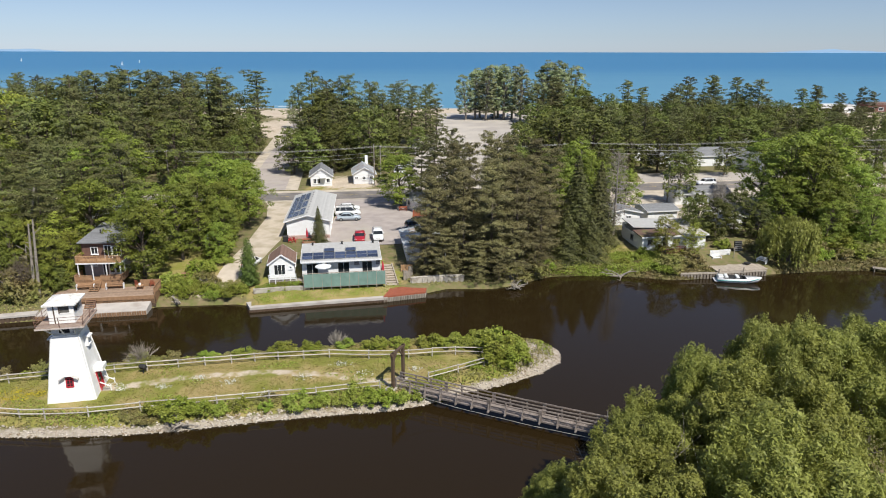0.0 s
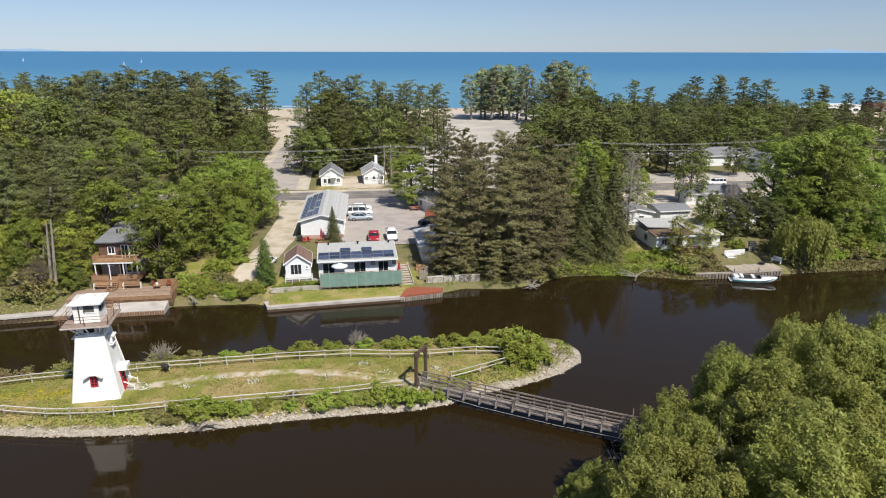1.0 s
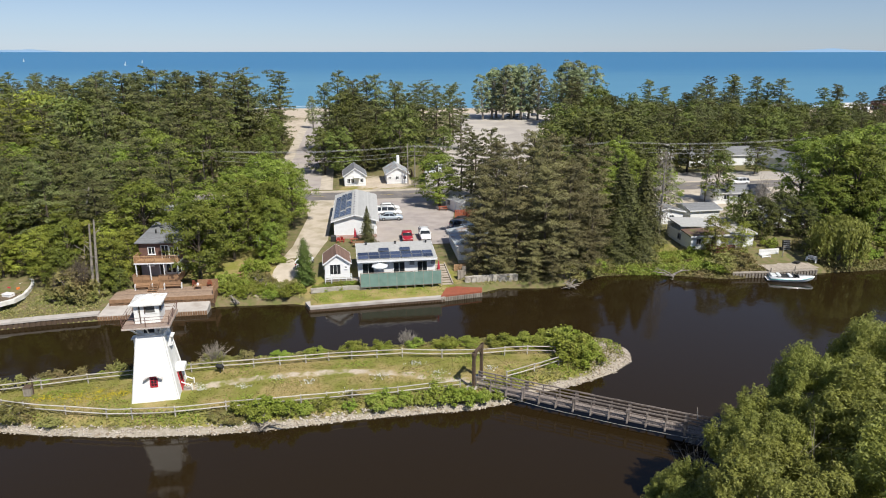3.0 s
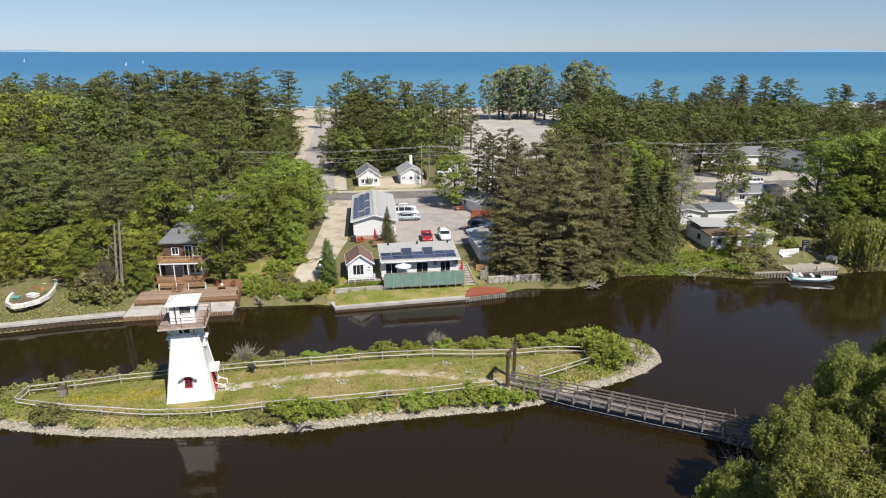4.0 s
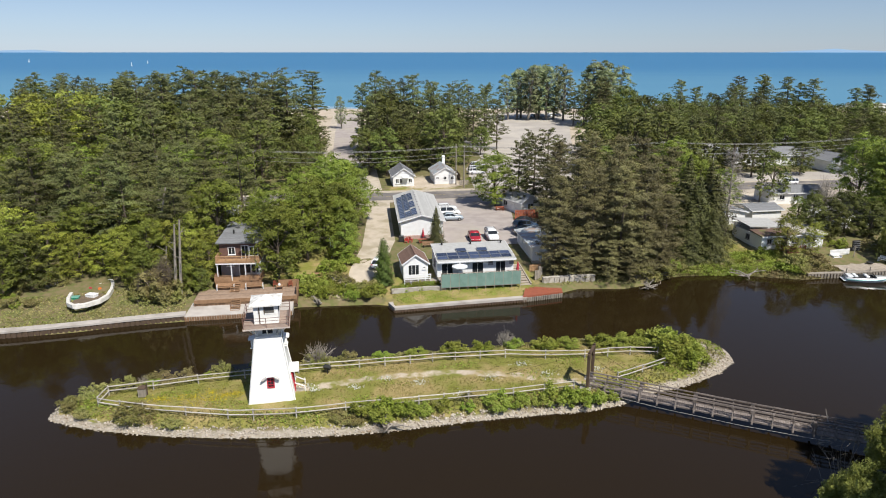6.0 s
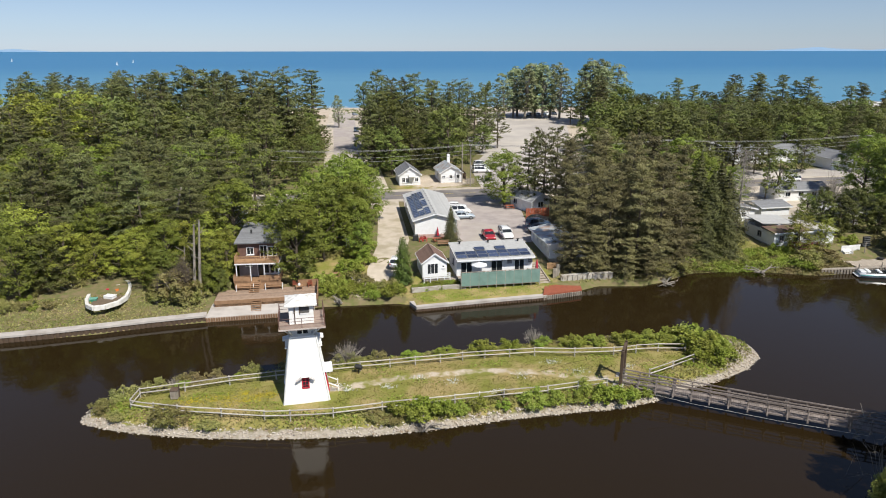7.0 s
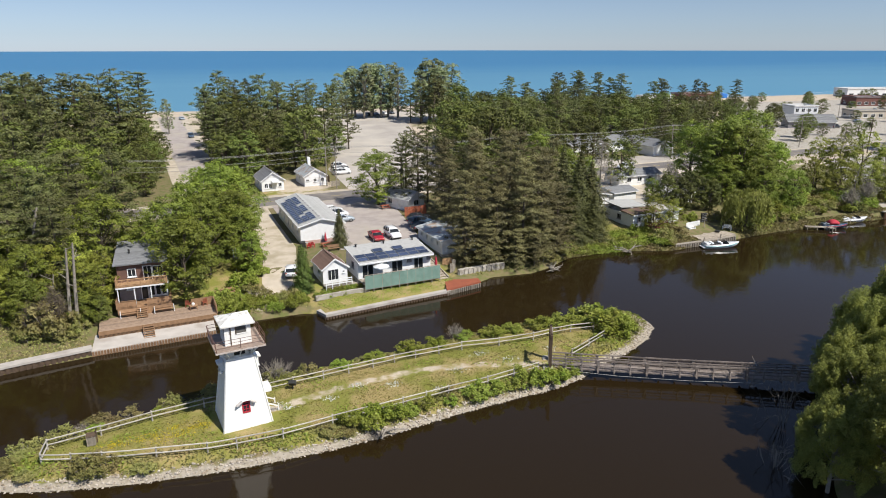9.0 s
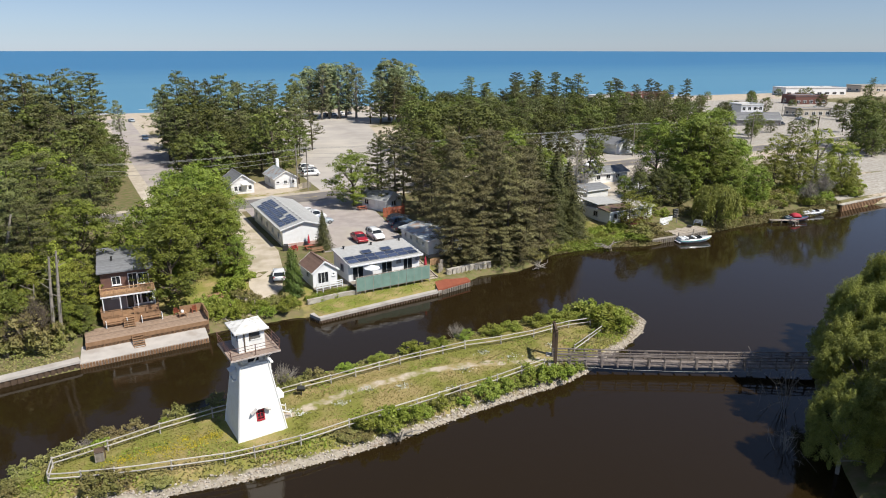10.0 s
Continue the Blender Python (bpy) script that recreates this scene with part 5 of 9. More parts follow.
board_fence([(-5.4, 123.2), (-0.8, 124.0), (-0.6, 126)], 1.8, M_REDWOOD, "orange-brown board fence beside the parking lot", 0.3)
board_fence([(-14.6, 161.5), (-15.6, 170)], 1.7, M_DARKWOOD, "dark board fence beside the cottage", 0.4)
board_fence([(-15.0, 156.5), (-12.8, 157)], 1.3, M_GREYWOOD, "grey board fence by the lot entrance", 0.3)

# two white cottages across the road
small_house("cottage", "small white cottage with a grey gable roof and a porch", pose(-28.9, 159.2, 2.85, 0, 0, 9), 5.0, 8.0, 2.5, 1.75, M_GREYROOF, M_SIDING,
            {"s": [("window", -1.5, 0.7, 0.75, 1.1, 1), ("window", -0.6, 0.7, 0.7, 1.1, 1), ("door", 0.45, 0.02, 0.85, 2.0, 0), ("window", 1.6, 0.8, 0.8, 1.0, 1)], "w": [("window", 0, 0.9, 1.2, 1.0, 1)], "e": [("window", 0, 0.9, 1.2, 1.0, 1)]})
c2 = small_house("cottage", "white cottage with a blue-grey roof and a white chimney", pose(-19.0, 162.4, 2.85, 0, 0, 9), 5.2, 8.4, 2.45, 1.5, M_BLUEROOF, M_SIDING,
                 {"s": [("window", -1.9, 1.2, 0.7, 0.5, 1), ("window", -0.1, 1.0, 0.75, 0.8, 1), ("window", 1.7, 1.0, 0.75, 0.8, 1)], "w": [("window", 0, 0.9, 1.2, 1.0, 1)], "e": [("window", 1, 0.9, 1.2, 1.0, 1)]})
part("chimney", B((1.0, 4.9, 2.8), (0.7, 0.7, 5.4), bevel=0.03), M_SIDING, c2, "white painted chimney")
part("porch_roof", B((0.45, -4.6, 2.25), (1.5, 1.2, 0.12), rx=12), M_SIDING, bpy.data.objects["cottage"])


# ---- the brown house with its decks ----
def steps(t, x, y0, z0, y1, z1, n, w, mat):
    """A straight flight between two levels, running towards -y."""
    for i in range(n):
        u = (i + 0.5) / n
        part("tread", B((x, y0 + (y1 - y0) * u, z0 + (z1 - z0) * (i + 1) / (n + 1)), (w, abs(y1 - y0) / n + 0.03, 0.05), bevel=0.006), mat, t)
    for s in (-1, 1):
        bm = bmesh.new()
        beam(bm, (x + s * w / 2, y0, z0 - 0.14), (x + s * w / 2, y1, z1 + 0.02), 0.05, 0.26)
        part("stringer", bm, mat, t)


def railing(t, x0, y0, x1, y1, z, h, mat, gap=0.14):
    d = math.hypot(x1 - x0, y1 - y0)
    a = math.degrees(math.atan2(y1 - y0, x1 - x0))
    cx, cy = (x0 + x1) / 2, (y0 + y1) / 2
    part("top_rail", B((cx, cy, z + h), (d + 0.1, 0.14, 0.05), a, bevel=0.006), mat, t)
    part("bottom_rail", B((cx, cy, z + 0.12), (d, 0.06, 0.07), a), mat, t)
    n = max(1, int(d / gap))
    first = part("baluster", B((0, 0, 0), (0.045, 0.045, h)), mat, t)
    first.matrix_basis = pose(x0 + (x1 - x0) / n, y0 + (y1 - y0) / n, z + h / 2, 0, 0, a)
    for i in range(n + 1):
        m = pose(x0 + (x1 - x0) * i / n, y0 + (y1 - y0) * i / n, z + h / 2, 0, 0, a)
        if i % 10 == 0 or i == n:
            part("rail_post", B((0, 0, 0), (0.1, 0.1, h)), mat, t).matrix_basis = m
        elif i > 1:
            o = new("baluster", first.data)
            o.parent = t
            o.matrix_basis = m


def deck_floor(t, x0, x1, y0, y1, z, mat, along="x", gap=0.15, th=0.05):
    bm = bmesh.new()
    if along == "x":
        n = int((y1 - y0) / gap)
        for i in range(n):
            box(bm, ((x0 + x1) / 2, y0 + (i + 0.5) * (y1 - y0) / n, z - th / 2), (x1 - x0, (y1 - y0) / n - 0.012, th))
    else:
        n = int((x1 - x0) / gap)
        for i in range(n):
            box(bm, (x0 + (i + 0.5) * (x1 - x0) / n, (y0 + y1) / 2, z - th / 2), ((x1 - x0) / n - 0.012, y1 - y0, th))
    return tagged(part("decking", bm, mat, t), kind="stuff")


def garden_bench(t, x, y, z, w, mat):
    part("bench_seat", B((x, y, z + 0.45), (w, 0.4, 0.06), bevel=0.01), mat, t)
    part("bench_back", B((x, y + 0.22, z + 0.75), (w, 0.05, 0.4), rx=-8), mat, t)
    for s in (-1, 1):
        part("bench_end", B((x + s * (w / 2 + 0.05), y, z + 0.42), (0.08, 0.5, 0.85)), M_SIDING, t)


def brown_house():
    # own axes: x along the front, y inland, origin at the upper storey's front left foot
    t = thing("river_house", pose(-51.0, 90.1, 2.85, 0, 0, 4), "two-storey brown house with a grey roof and wooden balconies", "house")
    w, l = 5.7, 8.2
    for z0, h, mat, holes in ((0.0, 2.45, M_GREYSIDE, {"s": [("window", -1.5, 1.55, 0.9, 0.5, 1), ("slider", 0.1, 0.02, 0.8, 2.0, 0), ("window", 0.95, 0.4, 0.7, 1.8, 0), ("window", 1.7, 0.4, 0.6, 1.8, 0), ("window", 2.4, 0.4, 0.6, 1.8, 0)], "w": [("window", 0, 1.0, 1.0, 0.9, 1)]}),
                             (2.5, 2.45, M_BROWNSIDE, {"s": [("window", -1.15, 0.75, 0.95, 1.05, 1), ("slider", 0.7, 0.02, 1.0, 2.0, 1), ("window", 1.9, 0.5, 1.2, 1.4, 1)], "w": [("window", -1, 1.0, 1.0, 0.9, 1)]})):
        for side, turn in SIDES.items():
            length, off = (w, l / 2) if side in "sn" else (l - 0.28, w / 2)
            m = pose(w / 2, l / 2, z0, 0, 0, turn) @ Matrix.Translation((0, -off, 0))
            o = part("wall", wall_panel(length, h, [q[1:5] for q in holes.get(side, [])]), mat, t)
            o.matrix_basis = m
            for kind, u, z, ww, hh, bars in holes.get(side, []):
                window_in(t, m, u, z, ww, hh, M_SIDING, bars, kind == "window")
    part("curtain", B((1.7, 0.16, 3.77), (0.85, 0.02, 0.95)), M_SIDING, t, "white curtain behind the window")
    bm = bmesh.new()
    slab(bm, (-0.35, -0.5, 5.1), (w + 0.35, -0.5, 5.1), (w + 0.35, l + 0.4, 5.75), (-0.35, l + 0.4, 5.75), 0.16)
    roof = part("roof", bm, M_GREYROOF, t)
    bm = bmesh.new()
    for i in range(26):
        u = (i + 0.5) / 26
        box(bm, (w / 2, -0.5 + (l + 0.9) * u, 5.1 + 0.65 * u + 0.008), (w + 0.68, (l + 0.9) / 26 * 1.04, 0.012), rx=4.0 + 1.2)
    tagged(part("shingle_course", bm, M_GREYROOF, roof), kind="stuff")
    for x in (0.06, w - 0.06):
        bm = bmesh.new()
        prism(bm, [(x - 0.06, 0.0), (x + 0.06, 0.0), (x + 0.06, l), (x - 0.06, l)], 4.95, 5.0)
        for v in bm.verts:
            if v.co.z > 4.99 and v.co.y > 1:
                v.co.z = 5.5
        part("wall_top", bm, M_BROWNSIDE, t)
    part("wall_top", B((w / 2, l - 0.07, 5.2), (w - 0.3, 0.12, 0.6)), M_BROWNSIDE, t)
    bm = bmesh.new()
    tube(bm, [(1.4, 3.5, 5.3), (1.4, 3.5, 5.95)], [0.12, 0.12], 8)
    part("flue", bm, M_BLACK, roof)
    # balcony on the porch roof
    part("porch_roof", B((w / 2, -1.0, 2.46), (w + 0.4, 2.1, 0.16)), M_SIDING, t)
    deck_floor(t, -0.1, w + 0.1, -2.0, -0.02, 2.62, M_TANWOOD)
    railing(t, -0.1, -1.98, w + 0.1, -1.98, 2.6, 0.95, M_TANWOOD)
    railing(t, -0.1, -1.9, -0.1, -0.1, 2.6, 0.95, M_TANWOOD)
    for x in (0.0, 1.9, 3.8, w):
        part("porch_post", B((x, -1.9, 1.2), (0.12, 0.12, 2.4)), M_SIDING, t)
    # lower deck
    deck_floor(t, -0.3, w + 0.3, -2.7, -0.02, 0.02, M_BROWNWOOD)
    part("deck_skirt", B((w / 2, -2.66, -0.5), (w + 0.5, 0.05, 0.9)), M_BROWNWOOD, t)
    for x0, x1 in ((-0.3, 1.95), (3.25, w + 0.3)):
        railing(t, x0, -2.65, x1, -2.65, 0.02, 0.95, M_BROWNWOOD, 0.12)
        part("lattice_panel", B(((x0 + x1) / 2, -2.68, 0.55), (x1 - x0, 0.02, 0.6)), M_BROWNWOOD, t)
    railing(t, -0.3, -2.6, -0.3, -0.2, 0.02, 0.95, M_BROWNWOOD, 0.12)
    railing(t, w + 0.3, -2.6, w + 0.3, -0.2, 0.02, 0.95, M_BROWNWOOD, 0.12)
    steps(t, 2.6, -2.7, 0.02, -4.2, -0.95, 5, 1.2, M_BROWNWOOD)


def river_terrace():
    t = thing("river_terrace", pose(-51.0, 90.1, 2.85, 0, 0, 8), "brown timber terrace with slatted skirt and steps", "deck")
    garden_bench(t, 1.0, -3.25, -0.95, 2.2, M_BROWNWOOD)
    garden_bench(t, 4.9, -3.35, -0.95, 2.2, M_BROWNWOOD)
    x0, x1 = -2.6, 10.9
    deck_floor(t, x0, x1, -6.7, -2.72, -0.95, M_DECKWOOD)
    part("terrace_board", B(((x0 + x1) / 2, -6.72, -1.22), (x1 - x0, 0.06, 0.5)), M_BROWNWOOD, t)
    bm = bmesh.new()
    for i in range(int((x1 - x0) / 0.14)):
        box(bm, (x0 + 0.07 + i * 0.14, -6.68, -1.75), (0.07, 0.04, 0.75))
    tagged(part("skirt_slats", bm, M_BROWNWOOD, t), kind="stuff")
    part("terrace_wall", B(((x0 + x1) / 2, -6.45, -1.9), (x1 - x0, 0.3, 1.4)), M_DARKWOOD, t)
    part("terrace_side", B((x1 - 0.03, -4.7, -1.6), (0.06, 4.0, 1.3)), M_BROWNWOOD, t)
    part("terrace_side", B((x0 + 0.03, -4.7, -1.6), (0.06, 4.0, 1.3)), M_BROWNWOOD, t)
    railing(t, x1, -6.6, x1, -3.2, -0.95, 1.0, M_BROWNWOOD)
    part("corner_screen", B((x1 - 1.4, -3.0, -0.4), (2.7, 0.06, 1.0)), M_BROWNWOOD, t)
    steps(t, 2.85, -6.75, -0.95, -8.3, -2.25, 6, 1.2, M_BROWNWOOD)


river_terrace()
brown_house()
# concrete landing along the water
landing = tagged(new("landing"), "pale concrete river landing in front of the terrace", "landing", kind="structure")
bm = bmesh.new()
prism(bm, [(-53.1, 80.5), (-39.5, 82.6), (-39.9, 85.8), (-53.2, 84.1)], -0.8, 0.66)
for v in bm.verts:
    if v.co.z > 0 and (v.co.y - 80.5 - (v.co.x + 53.1) * 0.154) > 1.5:
        v.co.z = 1.16
bmesh.ops.bevel(bm, geom=bm.edges[:], offset=0.03, segments=1, affect="EDGES")
part("slab", bm, M_LANDING, landing)
bm = bmesh.new()
for i in range(44):
    u = (i + 0.5) / 44
    box(bm, (-53.1 + 13.6 * u, 80.44 + 2.1 * u, 0.02), (0.22, 0.14, 1.05), 8.8)
tagged(part("piles", bm, M_BROWNWOOD, landing), kind="stuff")


def fire_table(x, y, z):
    t = thing("patio_set", pose(x, y, z, 0, 0, 15), "low table with a white pot on the terrace", "table")
    part("tabletop", B((0, 0, 0.5), (1.0, 0.8, 0.06), bevel=0.02), M_BROWNWOOD, t)
    for sx in (-1, 1):
        for sy in (-1, 1):
            part("leg", B((sx * 0.42, sy * 0.32, 0.24), (0.07, 0.07, 0.48)), M_BROWNWOOD, t)
    bm = bmesh.new()
    tube(bm, [(0, 0, 0.53), (0, 0, 0.7), (0, 0, 0.85)], [0.16, 0.2, 0.13], 10)
    part("pot", bm, M_SIDING, t)


fire_table(-42.2, 87.4, 1.9)
plastic_chair(-42.9, 88.3, 1.9, 170, M_REDWOOD, "red-brown wooden deck chair on the terrace")
plastic_chair(-40.9, 88.4, 1.9, 200, M_REDWOOD, "red-brown wooden deck chair on the terrace")

# ---- cars and boats ----
def car_paint(name, c):
    m = material(name, c, 0.28, [k * 0.93 for k in c], 3, 0.5, 0)
    m.node_tree.nodes["Principled BSDF"].inputs["Coat Weight"].default_value = 0.6
    return m


P_WHITE = car_paint("white_car_paint", (0.78, 0.79, 0.80))
P_RED = car_paint("red_car_paint", (0.36, 0.012, 0.02))
P_SILVER = car_paint("silver_blue_car_paint", (0.36, 0.42, 0.48))
P_BLACK = car_paint("black_car_paint", (0.02, 0.022, 0.026))
P_NAVY = car_paint("dark_blue_car_paint", (0.04, 0.07, 0.12))
M_LAMP = material("headlamp_glass", (0.6, 0.62, 0.64), 0.12, (0.5, 0.52, 0.54), 8, 0.5, 0)
M_TAIL = material("tail_lamp", (0.35, 0.02, 0.02), 0.2, (0.28, 0.015, 0.015), 8, 0.5, 0)


def loft(bm, rings):
    vs = [[bm.verts.new(p) for p in r] for r in rings]
    n = len(rings[0])
    for a, b in zip(vs, vs[1:]):
        for k in range(n):
            bm.faces.new((a[k], a[(k + 1) % n], b[(k + 1) % n], b[k]))
    bm.faces.new(vs[0][::-1])
    bm.faces.new(vs[-1])
    bmesh.ops.recalc_face_normals(bm, faces=bm.faces)
    for f in bm.faces:
        f.smooth = True
    return bm


SHAPES = {  # length, width, bonnet height, roof height, cabin from and to (share of length from the nose), tail height
    "sedan": (4.6, 1.8, 0.92, 1.45, 0.27, 0.90, 1.0, 0.45, 0.72),
    "suv": (4.6, 1.85, 1.05, 1.68, 0.27, 0.985, 1.1, 0.42, 0.92),
    "hatch": (4.2, 1.78, 0.95, 1.5, 0.25, 0.97, 1.0, 0.44, 0.84),
    "van": (5.0, 1.95, 1.1, 1.85, 0.2, 0.99, 1.15, 0.34, 0.95),
}


def car(x, y, z, turn, kind, paint, label):
    """A parked car, nose towards its own -y."""
    ln, w, hood, top, c0, c1, tail, r0, r1 = SHAPES[kind]
    t = thing("car", pose(x, y, z, 0, 0, turn), label, "car", "parked cars")
    yy = lambda u: -ln / 2 + ln * u
    bm = bmesh.new()
    rings = []
    for u, zb, zt, hw in ((0.0, 0.42, 0.62, 0.40), (0.02, 0.3, 0.74, 0.44), (0.08, 0.24, hood - 0.1, 0.48), (0.2, 0.22, hood - 0.02, 0.5), (c0 + 0.03, 0.22, hood + 0.03, 0.5),
                          (0.55, 0.22, (hood + tail) / 2 + 0.03, 0.5), (0.85, 0.22, tail, 0.5), (0.95, 0.26, tail - 0.02, 0.485), (0.99, 0.34, tail - 0.12, 0.45), (1.0, 0.45, tail - 0.25, 0.42)):
        h = w * hw
        zm = (zb + zt) / 2
        rings.append([(-h * 0.9, yy(u), zb), (-h, yy(u), zm), (-h * 0.96, yy(u), zt - 0.06), (-h * 0.8, yy(u), zt), (h * 0.8, yy(u), zt), (h * 0.96, yy(u), zt - 0.06), (h, yy(u), zm), (h * 0.9, yy(u), zb)])
    body = part("body", loft(bm, rings), paint, t)
    # glasshouse and roof
    belt = (hood + tail) / 2
    bm = bmesh.new()
    rings = []
    for u, zt, hw in ((c0, hood - 0.02, 0.46), (r0, top - 0.07, 0.40), (r1, top - 0.07, 0.40), (c1, tail - 0.03, 0.44)):
        h, hb = w * hw, w * 0.475
        zb = min(zt - 0.02, belt - 0.05)
        rings.append([(-hb, yy(u), zb), (-h, yy(u), zt), (h, yy(u), zt), (hb, yy(u), zb)])
    glass = loft(bm, rings)
    for f in glass.faces:
        f.smooth = False
    part("glasshouse", glass, M_GLASS, t, "dark tinted windows")
    bm = bmesh.new()
    rings = []
    for u, dz, hw in ((r0 - 0.03, -0.1, 0.39), (r0 + 0.02, 0.0, 0.40), ((r0 + r1) / 2, 0.03, 0.405), (r1 - 0.02, 0.0, 0.40), (r1 + 0.02, -0.09, 0.39)):
        h = w * hw
        zt = top + dz
        rings.append([(-h, yy(u), zt - 0.09), (-h * 0.94, yy(u), zt - 0.02), (h * 0.94, yy(u), zt - 0.02), (h, yy(u), zt - 0.09)])
    part("roof", loft(bm, rings), paint, t)
    for s in (-1, 1):
        for a, b, wd in (((w * 0.472, c0 + 0.01, hood), (w * 0.40, r0, top - 0.08), 0.06), ((w * 0.472, c1 - 0.01, tail), (w * 0.40, r1, top - 0.08), 0.12 if kind != "sedan" else 0.07),
                         ((w * 0.48, 0.56, belt), (w * 0.405, 0.575, top - 0.07), 0.06)):
            bm = bmesh.new()
            beam(bm, (s * a[0], yy(a[1]), a[2]), (s * b[0], yy(b[1]), b[2]), wd, 0.07)
            part("pillar", bm, paint, t)
        if kind in ("suv", "van"):
            bm = bmesh.new()
            beam(bm, (s * w * 0.48, yy(0.8), belt), (s * w * 0.405, yy(0.79), top - 0.07), 0.1, 0.06)
            part("pillar", bm, paint, t)
            part("roof_rail", B((s * w * 0.36, yy((r0 + r1) / 2), top + 0.05), (0.04, ln * 0.4, 0.04)), M_BLACK, t)
        part("headlamp", B((s * w * 0.36, yy(0.035), 0.68), (0.4, 0.16, 0.13), rz=s * 18, bevel=0.03), M_LAMP, t)
        part("tail_lamp", B((s * w * 0.38, yy(0.985), tail - 0.2), (0.28, 0.12, 0.18), bevel=0.03), M_TAIL, t)
        part("mirror", B((s * (w * 0.5 + 0.08), yy(c0 + 0.1), belt + 0.08), (0.2, 0.12, 0.14), bevel=0.03), paint, t)
        for u in (0.18, 0.81):
            bm = bmesh.new()
            c = (s * (w / 2 - 0.1), yy(u), 0.33)
            tube(bm, [(c[0] - 0.11, c[1], c[2]), (c[0] + 0.11, c[1], c[2])], [0.33, 0.33], 16)
            wheel = part("wheel", bm, M_BLACK, t)
            bm = bmesh.new()
            tube(bm, [(c[0] + s * 0.08, c[1], c[2]), (c[0] + s * 0.125, c[1], c[2])], [0.21, 0.19], 10)
            part("rim", bm, M_METAL, wheel)
    part("bumper", B((0, yy(0.01), 0.4), (w * 0.8, 0.12, 0.16), bevel=0.04), M_BLACK, t)
    part("grille", B((0, yy(0.012), 0.62), (w * 0.45, 0.08, 0.12), bevel=0.02), M_BLACK, t)
    part("number_plate", B((0, yy(1.0) + 0.015, 0.62), (0.32, 0.02, 0.12)), M_SIDING, t)
    return t


Z0 = 2.85
car(-13.9, 108.9, Z0, 6, "sedan", P_RED, "red car parked on the worn lot")
car(-10.9, 109.6, Z0, 8, "suv", P_WHITE, "white sport utility car parked on the lot")
car(-17.6, 122.6, Z0, 98, "sedan", P_SILVER, "silver-blue sedan parked beside the motel row")
car(-18.2, 126.4, Z0, 96, "van", P_WHITE, "white van parked beside the motel row")
car(-18.4, 130.3, Z0, 97, "hatch", P_WHITE, "white car parked beside the motel row")
car(-29.0, 96.5, ground_z(-29.0, 96.5) + 0.05, 172, "hatch", P_WHITE, "white car on the gravel drive behind the cedar")
car(-4.2, 116.2, Z0, 110, "suv", P_NAVY, "dark blue car in the shade beside the lot")
car(-3.6, 119.6, Z0, 112, "sedan", P_BLACK, "black car in the shade beside the lot")
car(-4.6, 112.6, Z0, 108, "sedan", P_BLACK, "black car beside the blue-roofed house")
for k, (p, kd, lab) in enumerate(((P_WHITE, "suv", "white car in the beach lot"), (P_WHITE, "suv", "white car in the beach lot"), (P_BLACK, "sedan", "black car in the beach lot"), (P_WHITE, "hatch", "white car in the beach lot"))):
    car(-10.0 + k * 0.25, 171.5 + k * 3.6, 2.84, 100, kd, p, lab)
car(-51.5, 262, 2.85, 8, "suv", P_NAVY, "dark car far down the street")
car(-59, 330, 2.85, 20, "sedan", P_SILVER, "car far down the street by the beach")
car(64, 156.4, 2.87, -82, "suv", P_WHITE, "white car on the road beyond the trees")
for k in range(5):
    car(196 + k * 9, 213 + (k % 2) * 14, 2.87, 100 + k * 20, ("suv", "sedan")[k % 2], (P_BLACK, P_NAVY, P_BLACK, P_SILVER, P_BLACK)[k], "dark car in the far parking lot")
for k in range(4):
    car(26 + k * 4.2, 322 + k * 2, 2.85, 15, ("suv", "sedan")[k % 2], (P_BLACK, P_SILVER, P_WHITE, P_BLACK)[k], "car at the far side of the beach lot")
car(57.2, 117.8, 2.9, 30, "suv", P_BLACK, "dark car in the shade of the big trees")


def pickup_dark(x, y, z, turn):
    t = thing("utility_trailer", pose(x, y, z, 0, 0, turn), "black metal trailer standing on end by the patio", "trailer")
    part("bed", B((0, 0, 0.9), (1.3, 0.25, 1.7), rx=-8, bevel=0.03), M_BLACK, t)
    for k in range(5):
        part("rail", B((0, -0.2, 0.2 + k * 0.35), (1.3, 0.06, 0.06)), M_METAL, t)
    for s in (-1, 1):
        bm = bmesh.new()
        tube(bm, [(s * 0.65, 0.1, 0.3), (s * 0.85, 0.1, 0.3)], [0.3, 0.3], 12)
        part("wheel", bm, M_BLACK, t)


pickup_dark(49.6, 105.6, ground_z(49.6, 105.6), 10)


